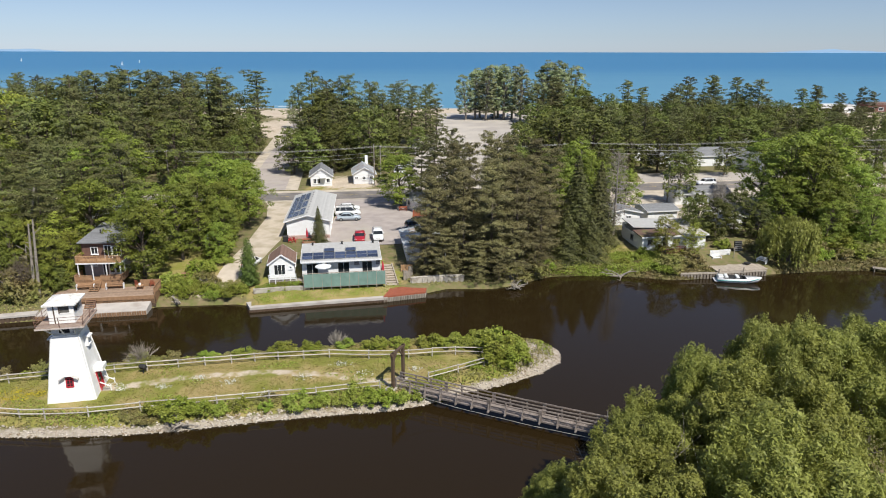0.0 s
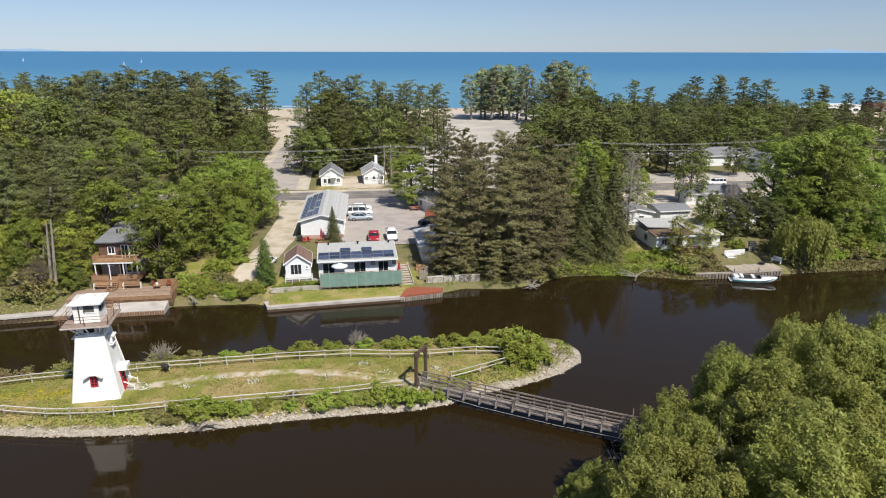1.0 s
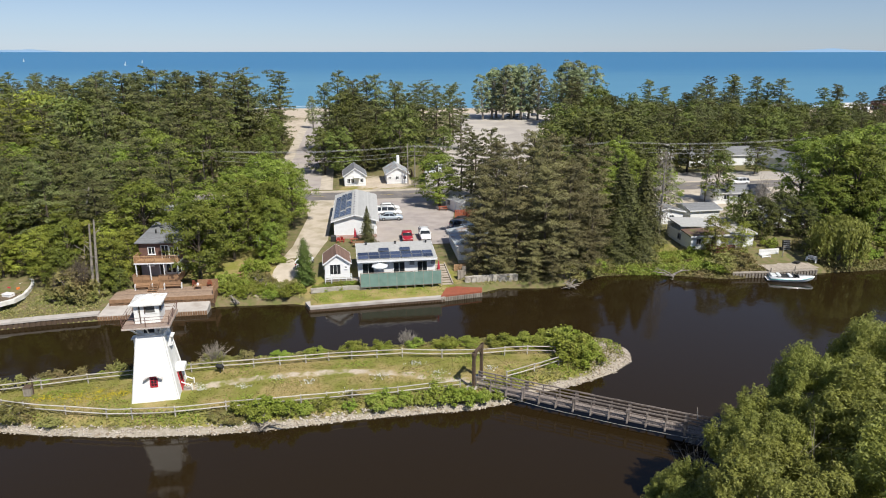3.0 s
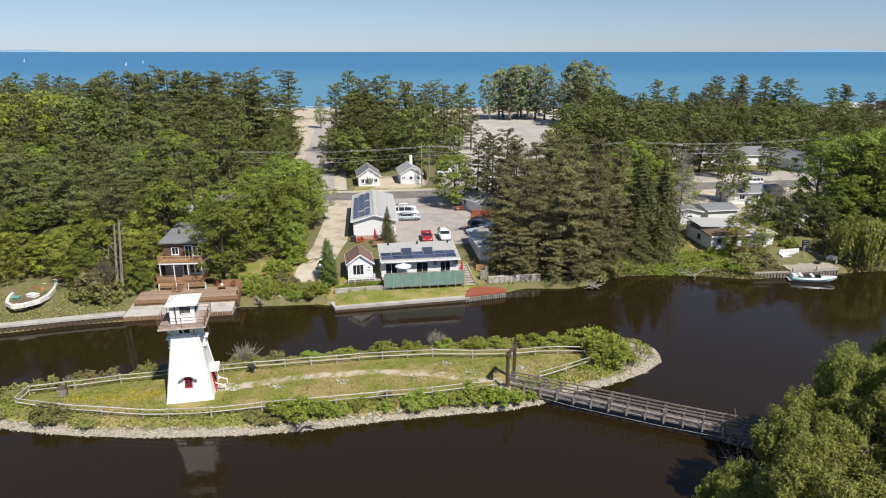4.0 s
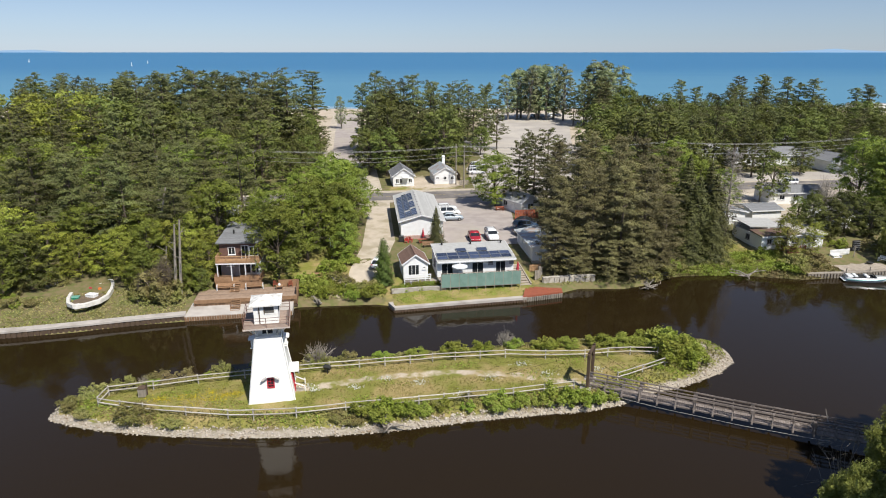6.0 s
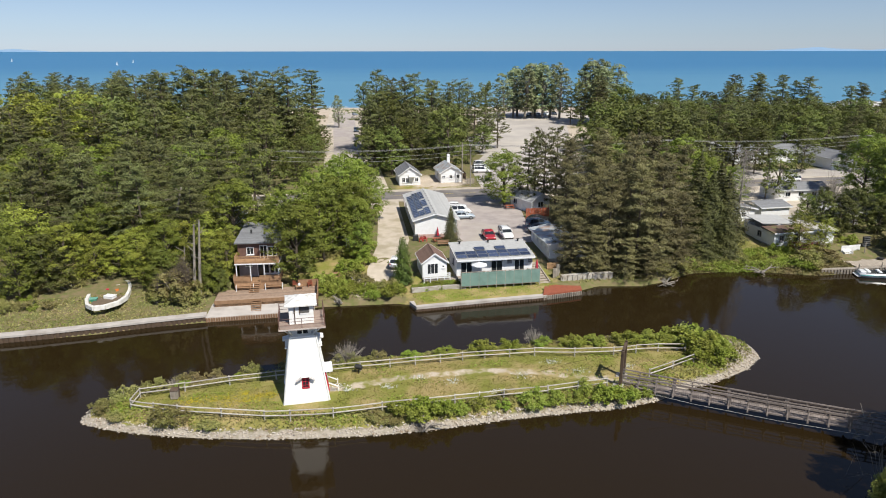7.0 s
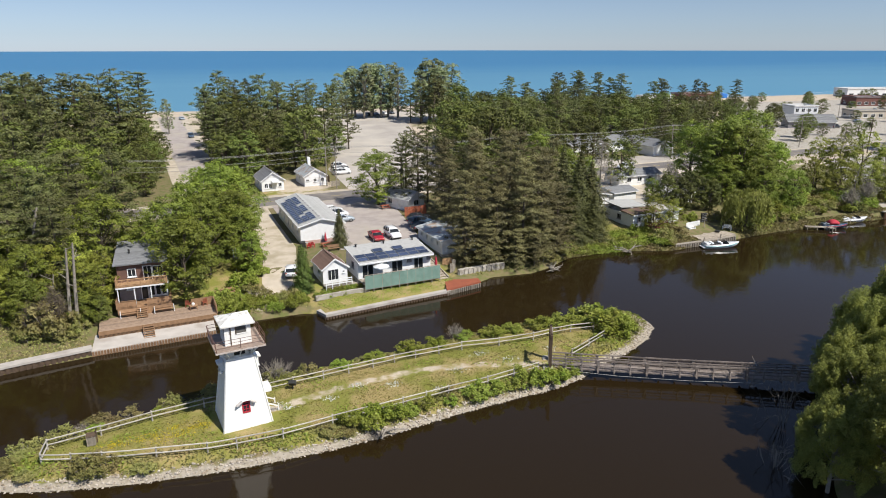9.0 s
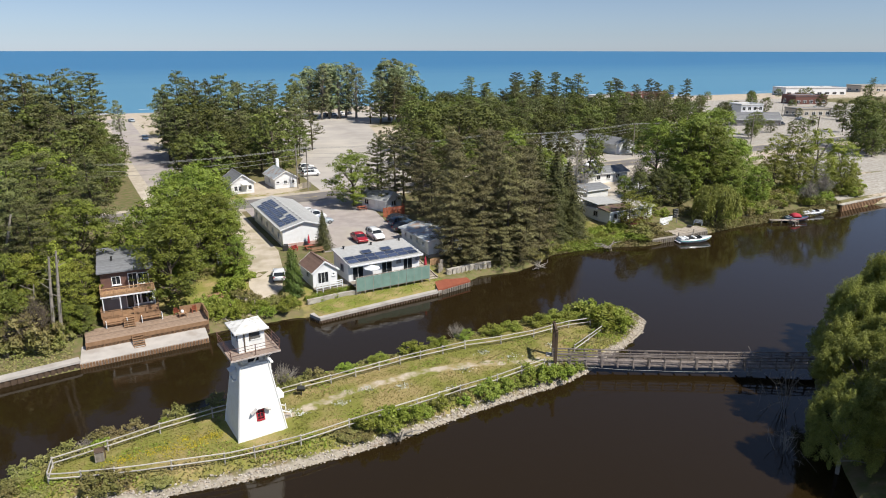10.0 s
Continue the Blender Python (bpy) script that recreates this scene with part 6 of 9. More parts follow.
def motor_boat(x, y, turn, label, hull_mat, stripe_mat, inner_mat, ln=6.2, w=2.3, canopy=None):
    """A runabout afloat: hull, deck, cockpit, windscreen, outboard or swim step."""
    t = thing("motor_boat", pose(x, y, 0, 0, 0, turn), label, "boat", "boats")
    bm = bmesh.new()
    rings = []
    for u, hw, zb, zt in ((0.0, 0.47, -0.25, 0.72), (0.3, 0.5, -0.3, 0.74), (0.6, 0.46, -0.28, 0.82), (0.8, 0.32, -0.1, 0.92), (0.93, 0.14, 0.25, 1.0), (1.0, 0.02, 0.75, 1.04)):
        yv = ln / 2 - ln * u
        h = w * hw
        rings.append([(0, yv, zb), (-h * 0.72, yv, zb + (zt - zb) * 0.35), (-h, yv, zt), (h, yv, zt), (h * 0.72, yv, zb + (zt - zb) * 0.35)])
    part("hull", loft(bm, rings), hull_mat, t)
    bm = bmesh.new()
    rings = []
    for u, hw, z in ((-0.002, 0.475, 0.42), (0.3, 0.503, 0.46), (0.6, 0.463, 0.54), (0.8, 0.324, 0.66), (0.95, 0.12, 0.82)):
        yv = ln / 2 - ln * u
        h = w * hw
        rings.append([(-h * 0.985, yv, z - 0.02), (-h * 1.004, yv, z + 0.05), (h * 1.004, yv, z + 0.05), (h * 0.985, yv, z - 0.02)])
    part("stripe", loft(bm, rings), stripe_mat, t, "coloured stripe along the hull")
    part("cockpit", B((0, ln * 0.12, 0.76), (w * 0.78, ln * 0.52, 0.14), bevel=0.03), inner_mat, t, "dark cockpit")
    for yv in (ln * 0.3, ln * 0.05):
        part("seat", B((-0.4, yv, 0.92), (0.6, 0.5, 0.3), bevel=0.06), hull_mat, t)
        part("seat", B((0.4, yv, 0.92), (0.6, 0.5, 0.3), bevel=0.06), hull_mat, t)
    part("windscreen", B((0, -ln * 0.12, 1.02), (w * 0.76, 0.05, 0.46), rx=-38), M_GLASS, t)
    part("engine_cover", B((0, ln * 0.42, 0.82), (w * 0.6, ln * 0.13, 0.3), bevel=0.06), hull_mat, t)
    part("swim_step", B((0, ln * 0.53, 0.22), (w * 0.8, 0.5, 0.08), bevel=0.02), hull_mat, t)
    if canopy:
        bm = bmesh.new()
        rings = []
        for u in (-0.12, 0.0, 0.12, 0.24):
            yv = ln * u
            rings.append([(w * 0.45 * math.cos(a), yv, 0.95 + (0.75 if abs(u - 0.06) < 0.1 else 0.45) * math.sin(a)) for a in (k * math.pi / 8 for k in range(9))])
        part("canopy", loft(bm, rings), canopy, t)
    return t


M_BOATTEAL = material("teal_gelcoat", (0.10, 0.42, 0.40), 0.3, (0.08, 0.35, 0.34), 3, 0.5, 0)
P_HULL = car_paint("white_gelcoat", (0.72, 0.74, 0.75))
motor_boat(45.5, 95.2, 78, "white and teal motorboat moored at the patio wall", P_HULL, M_BOATTEAL, M_BLACK, 6.4)
motor_boat(75.6, 99.6, 70, "dark motorboat with a red canopy by the dock", P_NAVY, M_RED, M_BLACK, 5.0, 2.0, M_CLOTHRED)
motor_boat(83.4, 102.2, 82, "white motorboat beside the wooden dock", P_HULL, M_GREYSIDE, M_GREYSIDE, 6.0)

# ---- the bungalow and what stands to the east ----
def bungalow():
    t = thing("bungalow", pose(38.1, 109.0, 2.35, 0, 0, 9.5), "low white bungalow with mossy brown and pale flat roofs", "house")
    w, l, h = 11.4, 7.5, 2.15
    shell(t, w, l, h, M_SIDING, {"s": [("window", -4.3, 0.8, 0.8, 0.9, 1), ("slider", -1.6, 0.05, 1.0, 1.95, 0), ("window", 0.4, 0.8, 1.3, 0.9, 1), ("window", 3.4, 0.8, 1.5, 0.9, 1)],
                                 "w": [("window", 0, 0.8, 1.0, 0.9, 1)], "e": [("window", 0, 0.8, 1.0, 0.9, 1)]}, M_GREYSIDE)
    bm = bmesh.new()
    slab(bm, (-w / 2 - 0.3, -l / 2 - 0.4, h + 0.16), (1.4, -l / 2 - 0.4, h + 0.16), (1.4, -0.6, h + 0.5), (-w / 2 - 0.3, -0.6, h + 0.5), 0.15)
    part("roof", bm, M_MOSSROOF, t, "brown roof with patches of moss")
    bm = bmesh.new()
    slab(bm, (1.42, -l / 2 - 0.4, h + 0.2), (w / 2 + 0.35, -l / 2 - 0.4, h + 0.2), (w / 2 + 0.35, l / 2 + 1.4, h + 0.6), (1.42, l / 2 + 1.4, h + 0.6), 0.16)
    part("roof", bm, M_PALEROOF, t, "pale flat roof")
    bm = bmesh.new()
    slab(bm, (-w / 2 - 0.2, -0.55, h + 1.0), (0.4, -0.55, h + 0.62), (1.38, l / 2 + 1.6, h + 0.7), (-w / 2 + 0.4, l / 2 + 1.6, h + 1.1), 0.14)
    part("roof", bm, M_LIGHTROOF, t, "tilted pale roof panel")
    part("fascia", B((0, -l / 2 - 0.43, h + 0.08), (w + 0.6, 0.05, 0.22)), M_SIDING, t)
    part("wall", B((-1.9, l / 2 + 0.6, h / 2 + 0.2), (w * 0.6, 1.1, h + 0.4)), M_SIDING, t)
    part("wall", B((3.6, l / 2 + 0.6, h / 2 + 0.1), (3.8, 1.1, h + 0.3)), M_SIDING, t)
    # red-brown balcony on the river side
    deck_floor(t, -2.8, 1.0, -l / 2 - 2.0, -l / 2 - 0.02, 0.0, M_REDDECK)
    railing(t, -2.8, -l / 2 - 1.95, 1.0, -l / 2 - 1.95, 0.0, 0.95, M_REDDECK)
    railing(t, -2.8, -l / 2 - 1.9, -2.8, -l / 2 - 0.1, 0.0, 0.95, M_REDDECK)
    part("deck_skirt", B((-0.9, -l / 2 - 1.97, -0.15), (3.8, 0.05, 0.3)), M_REDDECK, t)
    for x in (-2.7, -0.9, 0.9):
        part("deck_post", B((x, -l / 2 - 1.9, -0.7), (0.12, 0.12, 1.4)), M_REDDECK, t)


M_MOSSROOF = material("mossy_brown_roof", (0.14, 0.085, 0.065), 0.9, (0.10, 0.06, 0.045), 1.5, 0.8, 0.3, 20, third=(0.12, 0.12, 0.04), third_scale=0.9)
M_PALEROOF = material("pale_flat_roof", (0.46, 0.44, 0.40), 0.85, (0.33, 0.31, 0.28), 0.7, 0.9, 0.15, 20, third=(0.28, 0.25, 0.21), third_scale=0.35)
M_REDDECK = material("dark_red_deck", (0.16, 0.045, 0.035), 0.7, (0.12, 0.035, 0.03), 3, 0.8, 0.15)
bungalow()
small_house("back_shed", "dark-roofed shed behind the bungalow", pose(33.5, 121.5, 2.8, 0, 0, 10), 6.5, 5, 2.3, 0.7, M_GREYROOF, M_SIDING, {"s": [("window", 1, 0.8, 1.0, 0.9, 1)]}, 0.4, "shed")
small_house("back_shed", "dark-roofed shed behind the bungalow", pose(41.5, 124.0, 2.8, 0, 0, 100), 5.5, 6, 2.2, 0.6, M_GREYROOF, M_SIDING, {"s": [("door", 0, 0.02, 0.9, 2.0, 0)]}, 0.4, "shed")
small_house("back_shed", "white shed in the shade of the big tree", pose(52.5, 118.5, 2.8, 0, 0, 8), 4.2, 5, 2.3, 0.7, M_LIGHTROOF, M_SIDING, {"s": [("door", 0, 0.02, 1.6, 2.0, 0)]}, 0.4, "shed")
small_house("roadside_house", "low grey-roofed house beside the road", pose(55, 139, 2.8, 0, 0, 95), 5.5, 12, 2.4, 1.0, M_GREYROOF, M_SIDING, {"w": [("window", -3 + 3 * k, 0.9, 1.2, 1.0, 1) for k in range(3)]}, 0.4)
mot2 = small_house("roadside_motel", "white motel with a dark grey hipped roof across the road", pose(72.5, 188, 2.85, 0, 0, 98), 9, 24, 3.0, 1.6, M_GREYROOF, M_SIDING,
                   {"e": [], "w": [("window", -7, 0.9, 1.2, 1.1, 1), ("window", -4, 0.9, 1.2, 1.1, 1), ("window", 6, 0.9, 1.2, 1.1, 1)]}, 0.5, "building")
small_house("roadside_motel", "wing of the white motel with a dark grey roof", pose(86.5, 181, 2.85, 0, 0, 8), 8, 16, 3.0, 1.5, M_GREYROOF, M_SIDING, {"w": [("window", -4, 0.9, 1.2, 1.1, 1), ("door", 1, 0.02, 0.9, 2.0, 0)]}, 0.5, "building")
small_house("roadside_house", "white cottage among the trees beyond the road", pose(60, 200, 2.85, 0, 0, 10), 8, 12, 2.6, 1.6, M_LIGHTROOF, M_SIDING, {"s": [("window", -2, 0.9, 1.2, 1.0, 1), ("window", 2, 0.9, 1.2, 1.0, 1)]}, 0.5)
small_house("roadside_house", "white cottage among the trees beyond the road", pose(96, 214, 2.85, 0, 0, 6), 9, 12, 2.8, 1.8, M_GREYROOF, M_SIDING, {"s": [("window", -2, 0.9, 1.2, 1.0, 1), ("window", 2, 0.9, 1.2, 1.0, 1)]}, 0.5)
small_house("beach_house", "pale beach house near the shore", pose(99, 352, 2.3, 0, 0, 0), 12, 9, 3.0, 1.6, M_LIGHTROOF, M_SIDING, {"s": [("window", -3, 0.9, 1.4, 1.2, 1), ("window", 3, 0.9, 1.4, 1.2, 1)]}, 0.5)
small_house("beach_house", "pale beach house near the shore", pose(62, 345, 2.4, 0, 0, 90), 8, 12, 2.8, 1.5, M_PALEROOF, M_SIDING, {"e": [("window", -3, 0.9, 1.4, 1.2, 1)]}, 0.5)
small_house("west_house", "pale cottage hidden in the western woods", pose(-62, 122, 2.8, 0, 0, 8), 7, 9, 2.5, 1.5, M_BLUEROOF, M_SIDING, {"s": [("window", 0, 0.9, 1.2, 1.0, 1)]}, 0.4)

# patio behind the grey river wall
patio = tagged(new("patio"), "weathered timber patio behind the river wall", "patio", kind="structure")
deck_floor(patio, 0, 8.6, 0, 4.9, 0.0, M_PATIO, "y", 0.16, 0.12)
patio.matrix_basis = pose(43.2, 97.6, 0.93, 0, 0, 9)
ramp = thing("gangway", pose(44.6, 97.3, 0.55, 12, 0, 35), "grey plank gangway down to the boat", "gangway")
for k in range(8):
    part("plank", B((0, -1.0 + k * 0.25, 0.03), (0.95, 0.23, 0.05)), M_GREYWOOD, ramp)
bm = bmesh.new()
for s in (-1, 1):
    box(bm, (s * 0.45, 0, 0.0), (0.08, 2.0, 0.1))
part("bearers", bm, M_GREYWOOD, ramp)


def white_bench(x, y, z, turn, label, w=1.5):
    t = thing("garden_bench", pose(x, y, z, 0, 0, turn), label, "bench")
    for k in range(3):
        part("seat_slat", B((0, -0.16 + k * 0.16, 0.45), (w, 0.13, 0.04)), M_PLASTICWHT, t)
        part("back_slat", B((0, 0.3 + 0.03 * k, 0.6 + k * 0.16), (w, 0.04, 0.12), rx=-10), M_PLASTICWHT, t)
    for s in (-1, 1):
        part("arm", B((s * w / 2, 0.05, 0.35), (0.07, 0.6, 0.7)), M_PLASTICWHT, t)


white_bench(52.0, 101.8, 0.95, -55, "white garden bench on the patio")
white_bench(45.2, 103.2, 0.95, 10, "white slatted bench at the back of the patio")


def fire_bowl(x, y, z):
    t = thing("fire_pit", pose(x, y, z), "black round fire pit on the patio", "fire pit")
    bm = bmesh.new()
    tube(bm, [(0, 0, 0.12), (0, 0, 0.2), (0, 0, 0.32)], [0.25, 0.48, 0.55], 14)
    part("bowl", bm, M_BLACK, t)
    for k in range(3):
        a = k * 2.09
        part("leg", B((0.35 * math.cos(a), 0.35 * math.sin(a), 0.08), (0.06, 0.06, 0.18)), M_BLACK, t)


fire_bowl(49.3, 101.0, 0.93)
board_fence([(44.2, 103.6), (47.9, 104.4)], 1.0, M_PLASTICWHT, "white picket fence behind the patio", 0.22, "picket_fence")
post = thing("lamp_post", pose(48.1, 103.4, 0.95), "plain pale post with a cross-bar on the patio", "post")
part("shaft", B((0, 0, 1.1), (0.1, 0.1, 2.3)), M_GREYWOOD, post)
part("crossbar", B((0.1, 0, 2.1), (0.5, 0.07, 0.07)), M_GREYWOOD, post)


def mooring_post(x, y, h):
    t = thing("mooring_post", pose(x, y, -0.6), "grey wooden mooring post in the water", "post", "mooring posts")
    bm = bmesh.new()
    tube(bm, [(0, 0, -0.8), (0.03, 0.02, h)], [0.11, 0.09], 7)
    part("pile", bm, M_GREYWOOD, t)


for x, y in ((43.0, 96.8), (47.2, 97.6)):
    mooring_post(x, y, 2.2)


def plank_dock(name, pts, label, w=1.2, z=0.55):
    """Board dock on posts along a line."""
    x0, y0 = pts[0]
    t = thing(name, pose(x0, y0, 0), label, "dock", "docks")
    for (ax, ay), (bx, by) in zip(pts, pts[1:]):
        d = math.hypot(bx - ax, by - ay)
        a = math.degrees(math.atan2(by - ay, bx - ax))
        n = int(d / 0.22)
        for i in range(n):
            u = (i + 0.5) / n
            part("plank", B((ax - x0 + (bx - ax) * u, ay - y0 + (by - ay) * u, z), (d / n - 0.02, w, 0.05), a), M_GREYWOOD, t)
        for u in (0.05, 0.5, 0.95):
            for s in (-1, 1):
                nx, ny = -math.sin(radians(a)) * s * w * 0.45, math.cos(radians(a)) * s * w * 0.45
                part("post", B((ax - x0 + (bx - ax) * u + nx, ay - y0 + (by - ay) * u + ny, z - 0.5), (0.12, 0.12, 1.3)), M_GREYWOOD, t)


plank_dock("wooden_dock", [(69.5, 100.6), (73.2, 98.9), (73.6, 97.6)], "weathered wooden dock by the dark boat")
plank_dock("wooden_dock", [(78.0, 103.4), (80.8, 101.4), (82, 103.5)], "weathered wooden dock with a white boat", 1.4)
plank_dock("wooden_dock", [(84.8, 103.6), (88.0, 102.6)], "short weathered wooden dock")


def driftwood(x, y, z, seed, spread, label):
    rng = random.Random(seed)
    t = thing("driftwood", pose(x, y, z), label, "driftwood")
    for k in range(9):
        a = rng.uniform(0, 6.28)
        ln = rng.uniform(0.5, 1.0) * spread
        bm = bmesh.new()
        s = Vector((rng.uniform(-0.4, 0.4), rng.uniform(-0.3, 0.3), rng.uniform(0, 0.3)))
        e = s + Vector((math.cos(a) * ln, math.sin(a) * ln * 0.6, rng.uniform(-0.1, 0.9)))
        mid = s.lerp(e, 0.5) + Vector((0, 0, rng.uniform(0, 0.3)))
        tube(bm, [s, mid, e], [0.12, 0.08, 0.03], 5)
        for q in range(2):
            p = mid.lerp(e, rng.random())
            tube(bm, [p, p + Vector((rng.uniform(-0.5, 0.5), rng.uniform(-0.4, 0.4), rng.uniform(0, 0.5)))], [0.04, 0.015], 4)
        part("branch", bm, M_BARK_GREY, t)


driftwood(27.6, 96.6, 0.25, 3, 4.6, "bleached fallen branches in the shallow water")
driftwood(-24.6, 54.3, 0.45, 4, 2.4, "bleached driftwood on the island rocks")
driftwood(11.0, 91.8, 0.2, 5, 2.0, "grey driftwood at the foot of the pines")
driftwood(-36.5, 85.6, 0.4, 6, 1.2, "grey roots on the eroded bank")


# ---- steps and red landing beside the motel ----
stairs = thing("garden_steps", pose(-7.4, 91.2, 0.9, 0, 0, 8), "pale wooden steps down to the red landing", "stairs")
for k in range(9):
    part("step", B((0.2 - 0.06 * k, 0.55 + k * 0.62, 0.05 + k * 0.17), (1.5, 0.62, 0.12), bevel=0.015), M_PATIO, stairs)
for s in (-1, 1):
    bm = bmesh.new()
    beam(bm, (0.2 + s * 0.85, 0.4, 0.05), (-0.3 + s * 0.85, 5.8, 1.5), 0.16, 0.4)
    part("side_board", bm, M_GREYWOOD, stairs)
red_deck = tagged(new("red_landing"), "red-stained wooden landing at the water", "landing", kind="structure")
red_poly = [(-8.2, 87.0), (-5.2, 88.0), (-2.3, 88.9), (-2.2, 90.4), (-4.4, 90.6), (-7.2, 91.4)]
bm = bmesh.new()
prism(bm, red_poly, 0.62, 0.86)
part("deck", bm, M_REDWOOD, red_deck)
bm = bmesh.new()
prism(bm, [(x * 1.0, y + 0.02) for x, y in red_poly], -1.0, 0.6)
part("base", bm, M_CONCRETE, red_deck)
bm = bmesh.new()
for i in range(18):
    u = (i + 0.5) / 18
    box(bm, (-8.2 + 5.9 * u, 86.95 + 1.9 * u, 0.1), (0.2, 0.12, 1.0), 17)
tagged(part("piles", bm, M_GREYWOOD, red_deck), kind="stuff")
fence_tan = board_fence([(-6.2, 95.6), (-4.4, 96.0)], 1.1, M_TANWOOD, "pale tan wooden gate panel by the steps", 0.18, "gate_panel")
for x, y, h in ((-5.6, 93.4, 1.5), (-5.2, 93.9, 1.3), (-4.9, 94.6, 1.6)):
    crate = thing("timber_stack", pose(x, y, ground_z(x, y), 0, 0, 20), "upright weathered timbers by the steps", "timber", "upright timbers")
    for k in range(3):
        part("timber", B((0.22 * k, 0, h / 2), (0.2, 0.2, h - 0.12 * k), bevel=0.02), M_GREYWOOD, crate)
retain = wall_run("retaining_wall", [(-4.6, 92.4), (0.2, 93.4), (3.4, 93.6)], 0.5, 0.2, 1.75, 0.15, M_CONCRETE, M_CONCRETE, "rough stone retaining wall under the pines", 0.8)


# ---- planter ring with garden ornaments in the west ----
def planter():
    t = thing("stone_planter", pose(-67.2, 85.2, ground_z(-67.2, 84)), "low white curved garden wall round a flower bed", "planter")
    pts = [(-0.6, 5.2), (0.6, 4.6), (1.5, 3.0), (2.2, 1.0), (2.7, -1.2), (2.5, -3.0), (1.4, -4.4), (0.2, -4.9), (-1.1, -3.9), (-2.0, -2.2), (-2.5, -0.4)]
    rng = random.Random(8)
    for (ax, ay), (bx, by) in zip(pts, pts[1:]):
        d = math.hypot(bx - ax, by - ay)
        for i in range(2):
            u = (i + 0.5) / 2
            part("block", B((ax + (bx - ax) * u, ay + (by - ay) * u, 0.36), (d / 2 + 0.05, 0.42, 0.62 + rng.uniform(-0.06, 0.06)), math.degrees(math.atan2(by - ay, bx - ax)), bevel=0.04), M_WHITESTONE, t)
    part("soil", B((-0.1, -0.2, 0.0), (3.4, 7.4, 0.3), rz=12, bevel=0.1), M_SOIL, t)


M_WHITESTONE = material("whitewashed_stone", (0.66, 0.65, 0.61), 0.9, (0.52, 0.5, 0.46), 2, 0.8, 0.4, 14)
M_SOIL = material("garden_soil", (0.16, 0.12, 0.08), 0.95, (0.10, 0.075, 0.05), 3, 0.8, 0.4)
planter()
chest = thing("storage_box", pose(-68.9, 83.9, 1.35, 0, 0, 10), "green plastic storage box in the flower bed", "box")
part("body", B((0, 0, 0.4), (1.2, 0.7, 0.7), bevel=0.04), material("green_plastic", (0.03, 0.22, 0.14), 0.5, (0.025, 0.18, 0.12), 4, 0.5), chest)
part("lid", B((0, 0, 0.8), (1.28, 0.78, 0.1), bevel=0.03), material("pale_green_plastic", (0.15, 0.36, 0.28), 0.5, (0.12, 0.3, 0.24), 4, 0.5), chest)
cooler = thing("cooler_box", pose(-66.9, 84.6, 1.35, 0, 0, -15), "large white box in the flower bed", "box")
part("body", B((0, 0, 0.45), (1.4, 0.9, 0.85), bevel=0.06), M_PLASTICWHT, cooler)
part("lid", B((0, 0, 0.93), (1.46, 0.96, 0.12), bevel=0.04), M_PLASTICWHT, cooler)
for x, y, mt, lab in ((-68.3, 86.6, M_CLOTHRED, "red garden chair in the flower bed"), (-67.3, 88.2, M_PLASTICWHT, "white garden chair in the flower bed"), (-66.6, 86.6, material("orange_plastic", (0.6, 0.16, 0.03), 0.5), "orange garden chair in the flower bed"), (-67.6, 89.6, material("yellow_plastic", (0.65, 0.5, 0.05), 0.5), "yellow garden chair in the flower bed")):
    plastic_chair(x, y, 1.35, x * 37 % 360, mt, lab)
motor_cover = thing("rowing_boat", pose(-75.5, 84.0, 1.3, 0, 0, 75), "small dark upturned rowing boat on the grass", "boat")
bm = bmesh.new()
loft(bm, [[(-h, yv, 0.0), (-h * 0.7, yv, z), (h * 0.7, yv, z), (h, yv, 0.0)] for yv, h, z in ((-1.6, 0.1, 0.25), (-0.9, 0.5, 0.4), (0.4, 0.6, 0.45), (1.4, 0.5, 0.4))])
part("hull", bm, M_BLACK, motor_cover)
ladder = thing("ladder", pose(-36.6, 99.6, ground_z(-36.6, 99.6), -12, 0, 25), "aluminium ladder leaning against a tree", "ladder")
for s in (-1, 1):
    part("stile", B((s * 0.2, 0, 1.8), (0.05, 0.05, 3.6)), M_METAL, ladder)
for k in range(11):
    part("rung", B((0, 0, 0.3 + k * 0.3), (0.4, 0.04, 0.04)), M_METAL, ladder)


# ---- power line along the road ----
def utility_pole(x, y, h, label, arm=True, lamp=False, mat=None):
    t = thing("utility_pole", pose(x, y, ground_z(x, y), 0, 0, 7.5), label, "utility pole", "power line poles")
    bm = bmesh.new()
    tube(bm, [(0, 0, -0.5), (0, 0, h)], [0.16, 0.11], 8)
    part("pole", bm, mat or M_BARK_GREY, t)
    if arm:
        part("crossarm", B((0, 0, h - 0.5), (0.12, 2.2, 0.12)), M_DARKWOOD, t)
        for yv in (-1.0, -0.4, 0.4, 1.0):
            bm = bmesh.new()
            tube(bm, [(0, yv, h - 0.44), (0, yv, h - 0.28)], [0.05, 0.04], 6)
            part("insulator", bm, M_SIDING, t)
    if lamp:
        bm = bmesh.new()
        tube(bm, [(0, 0, h - 0.8), (0.6, -1.2, h - 0.3), (1.0, -2.4, h - 0.1)], [0.05, 0.05, 0.04], 6)
        part("lamp_arm", bm, M_METAL, t)
        part("lamp_head", B((1.1, -2.7, h - 0.12), (0.3, 0.7, 0.14), rz=20, bevel=0.04), M_METAL, t)
    return t


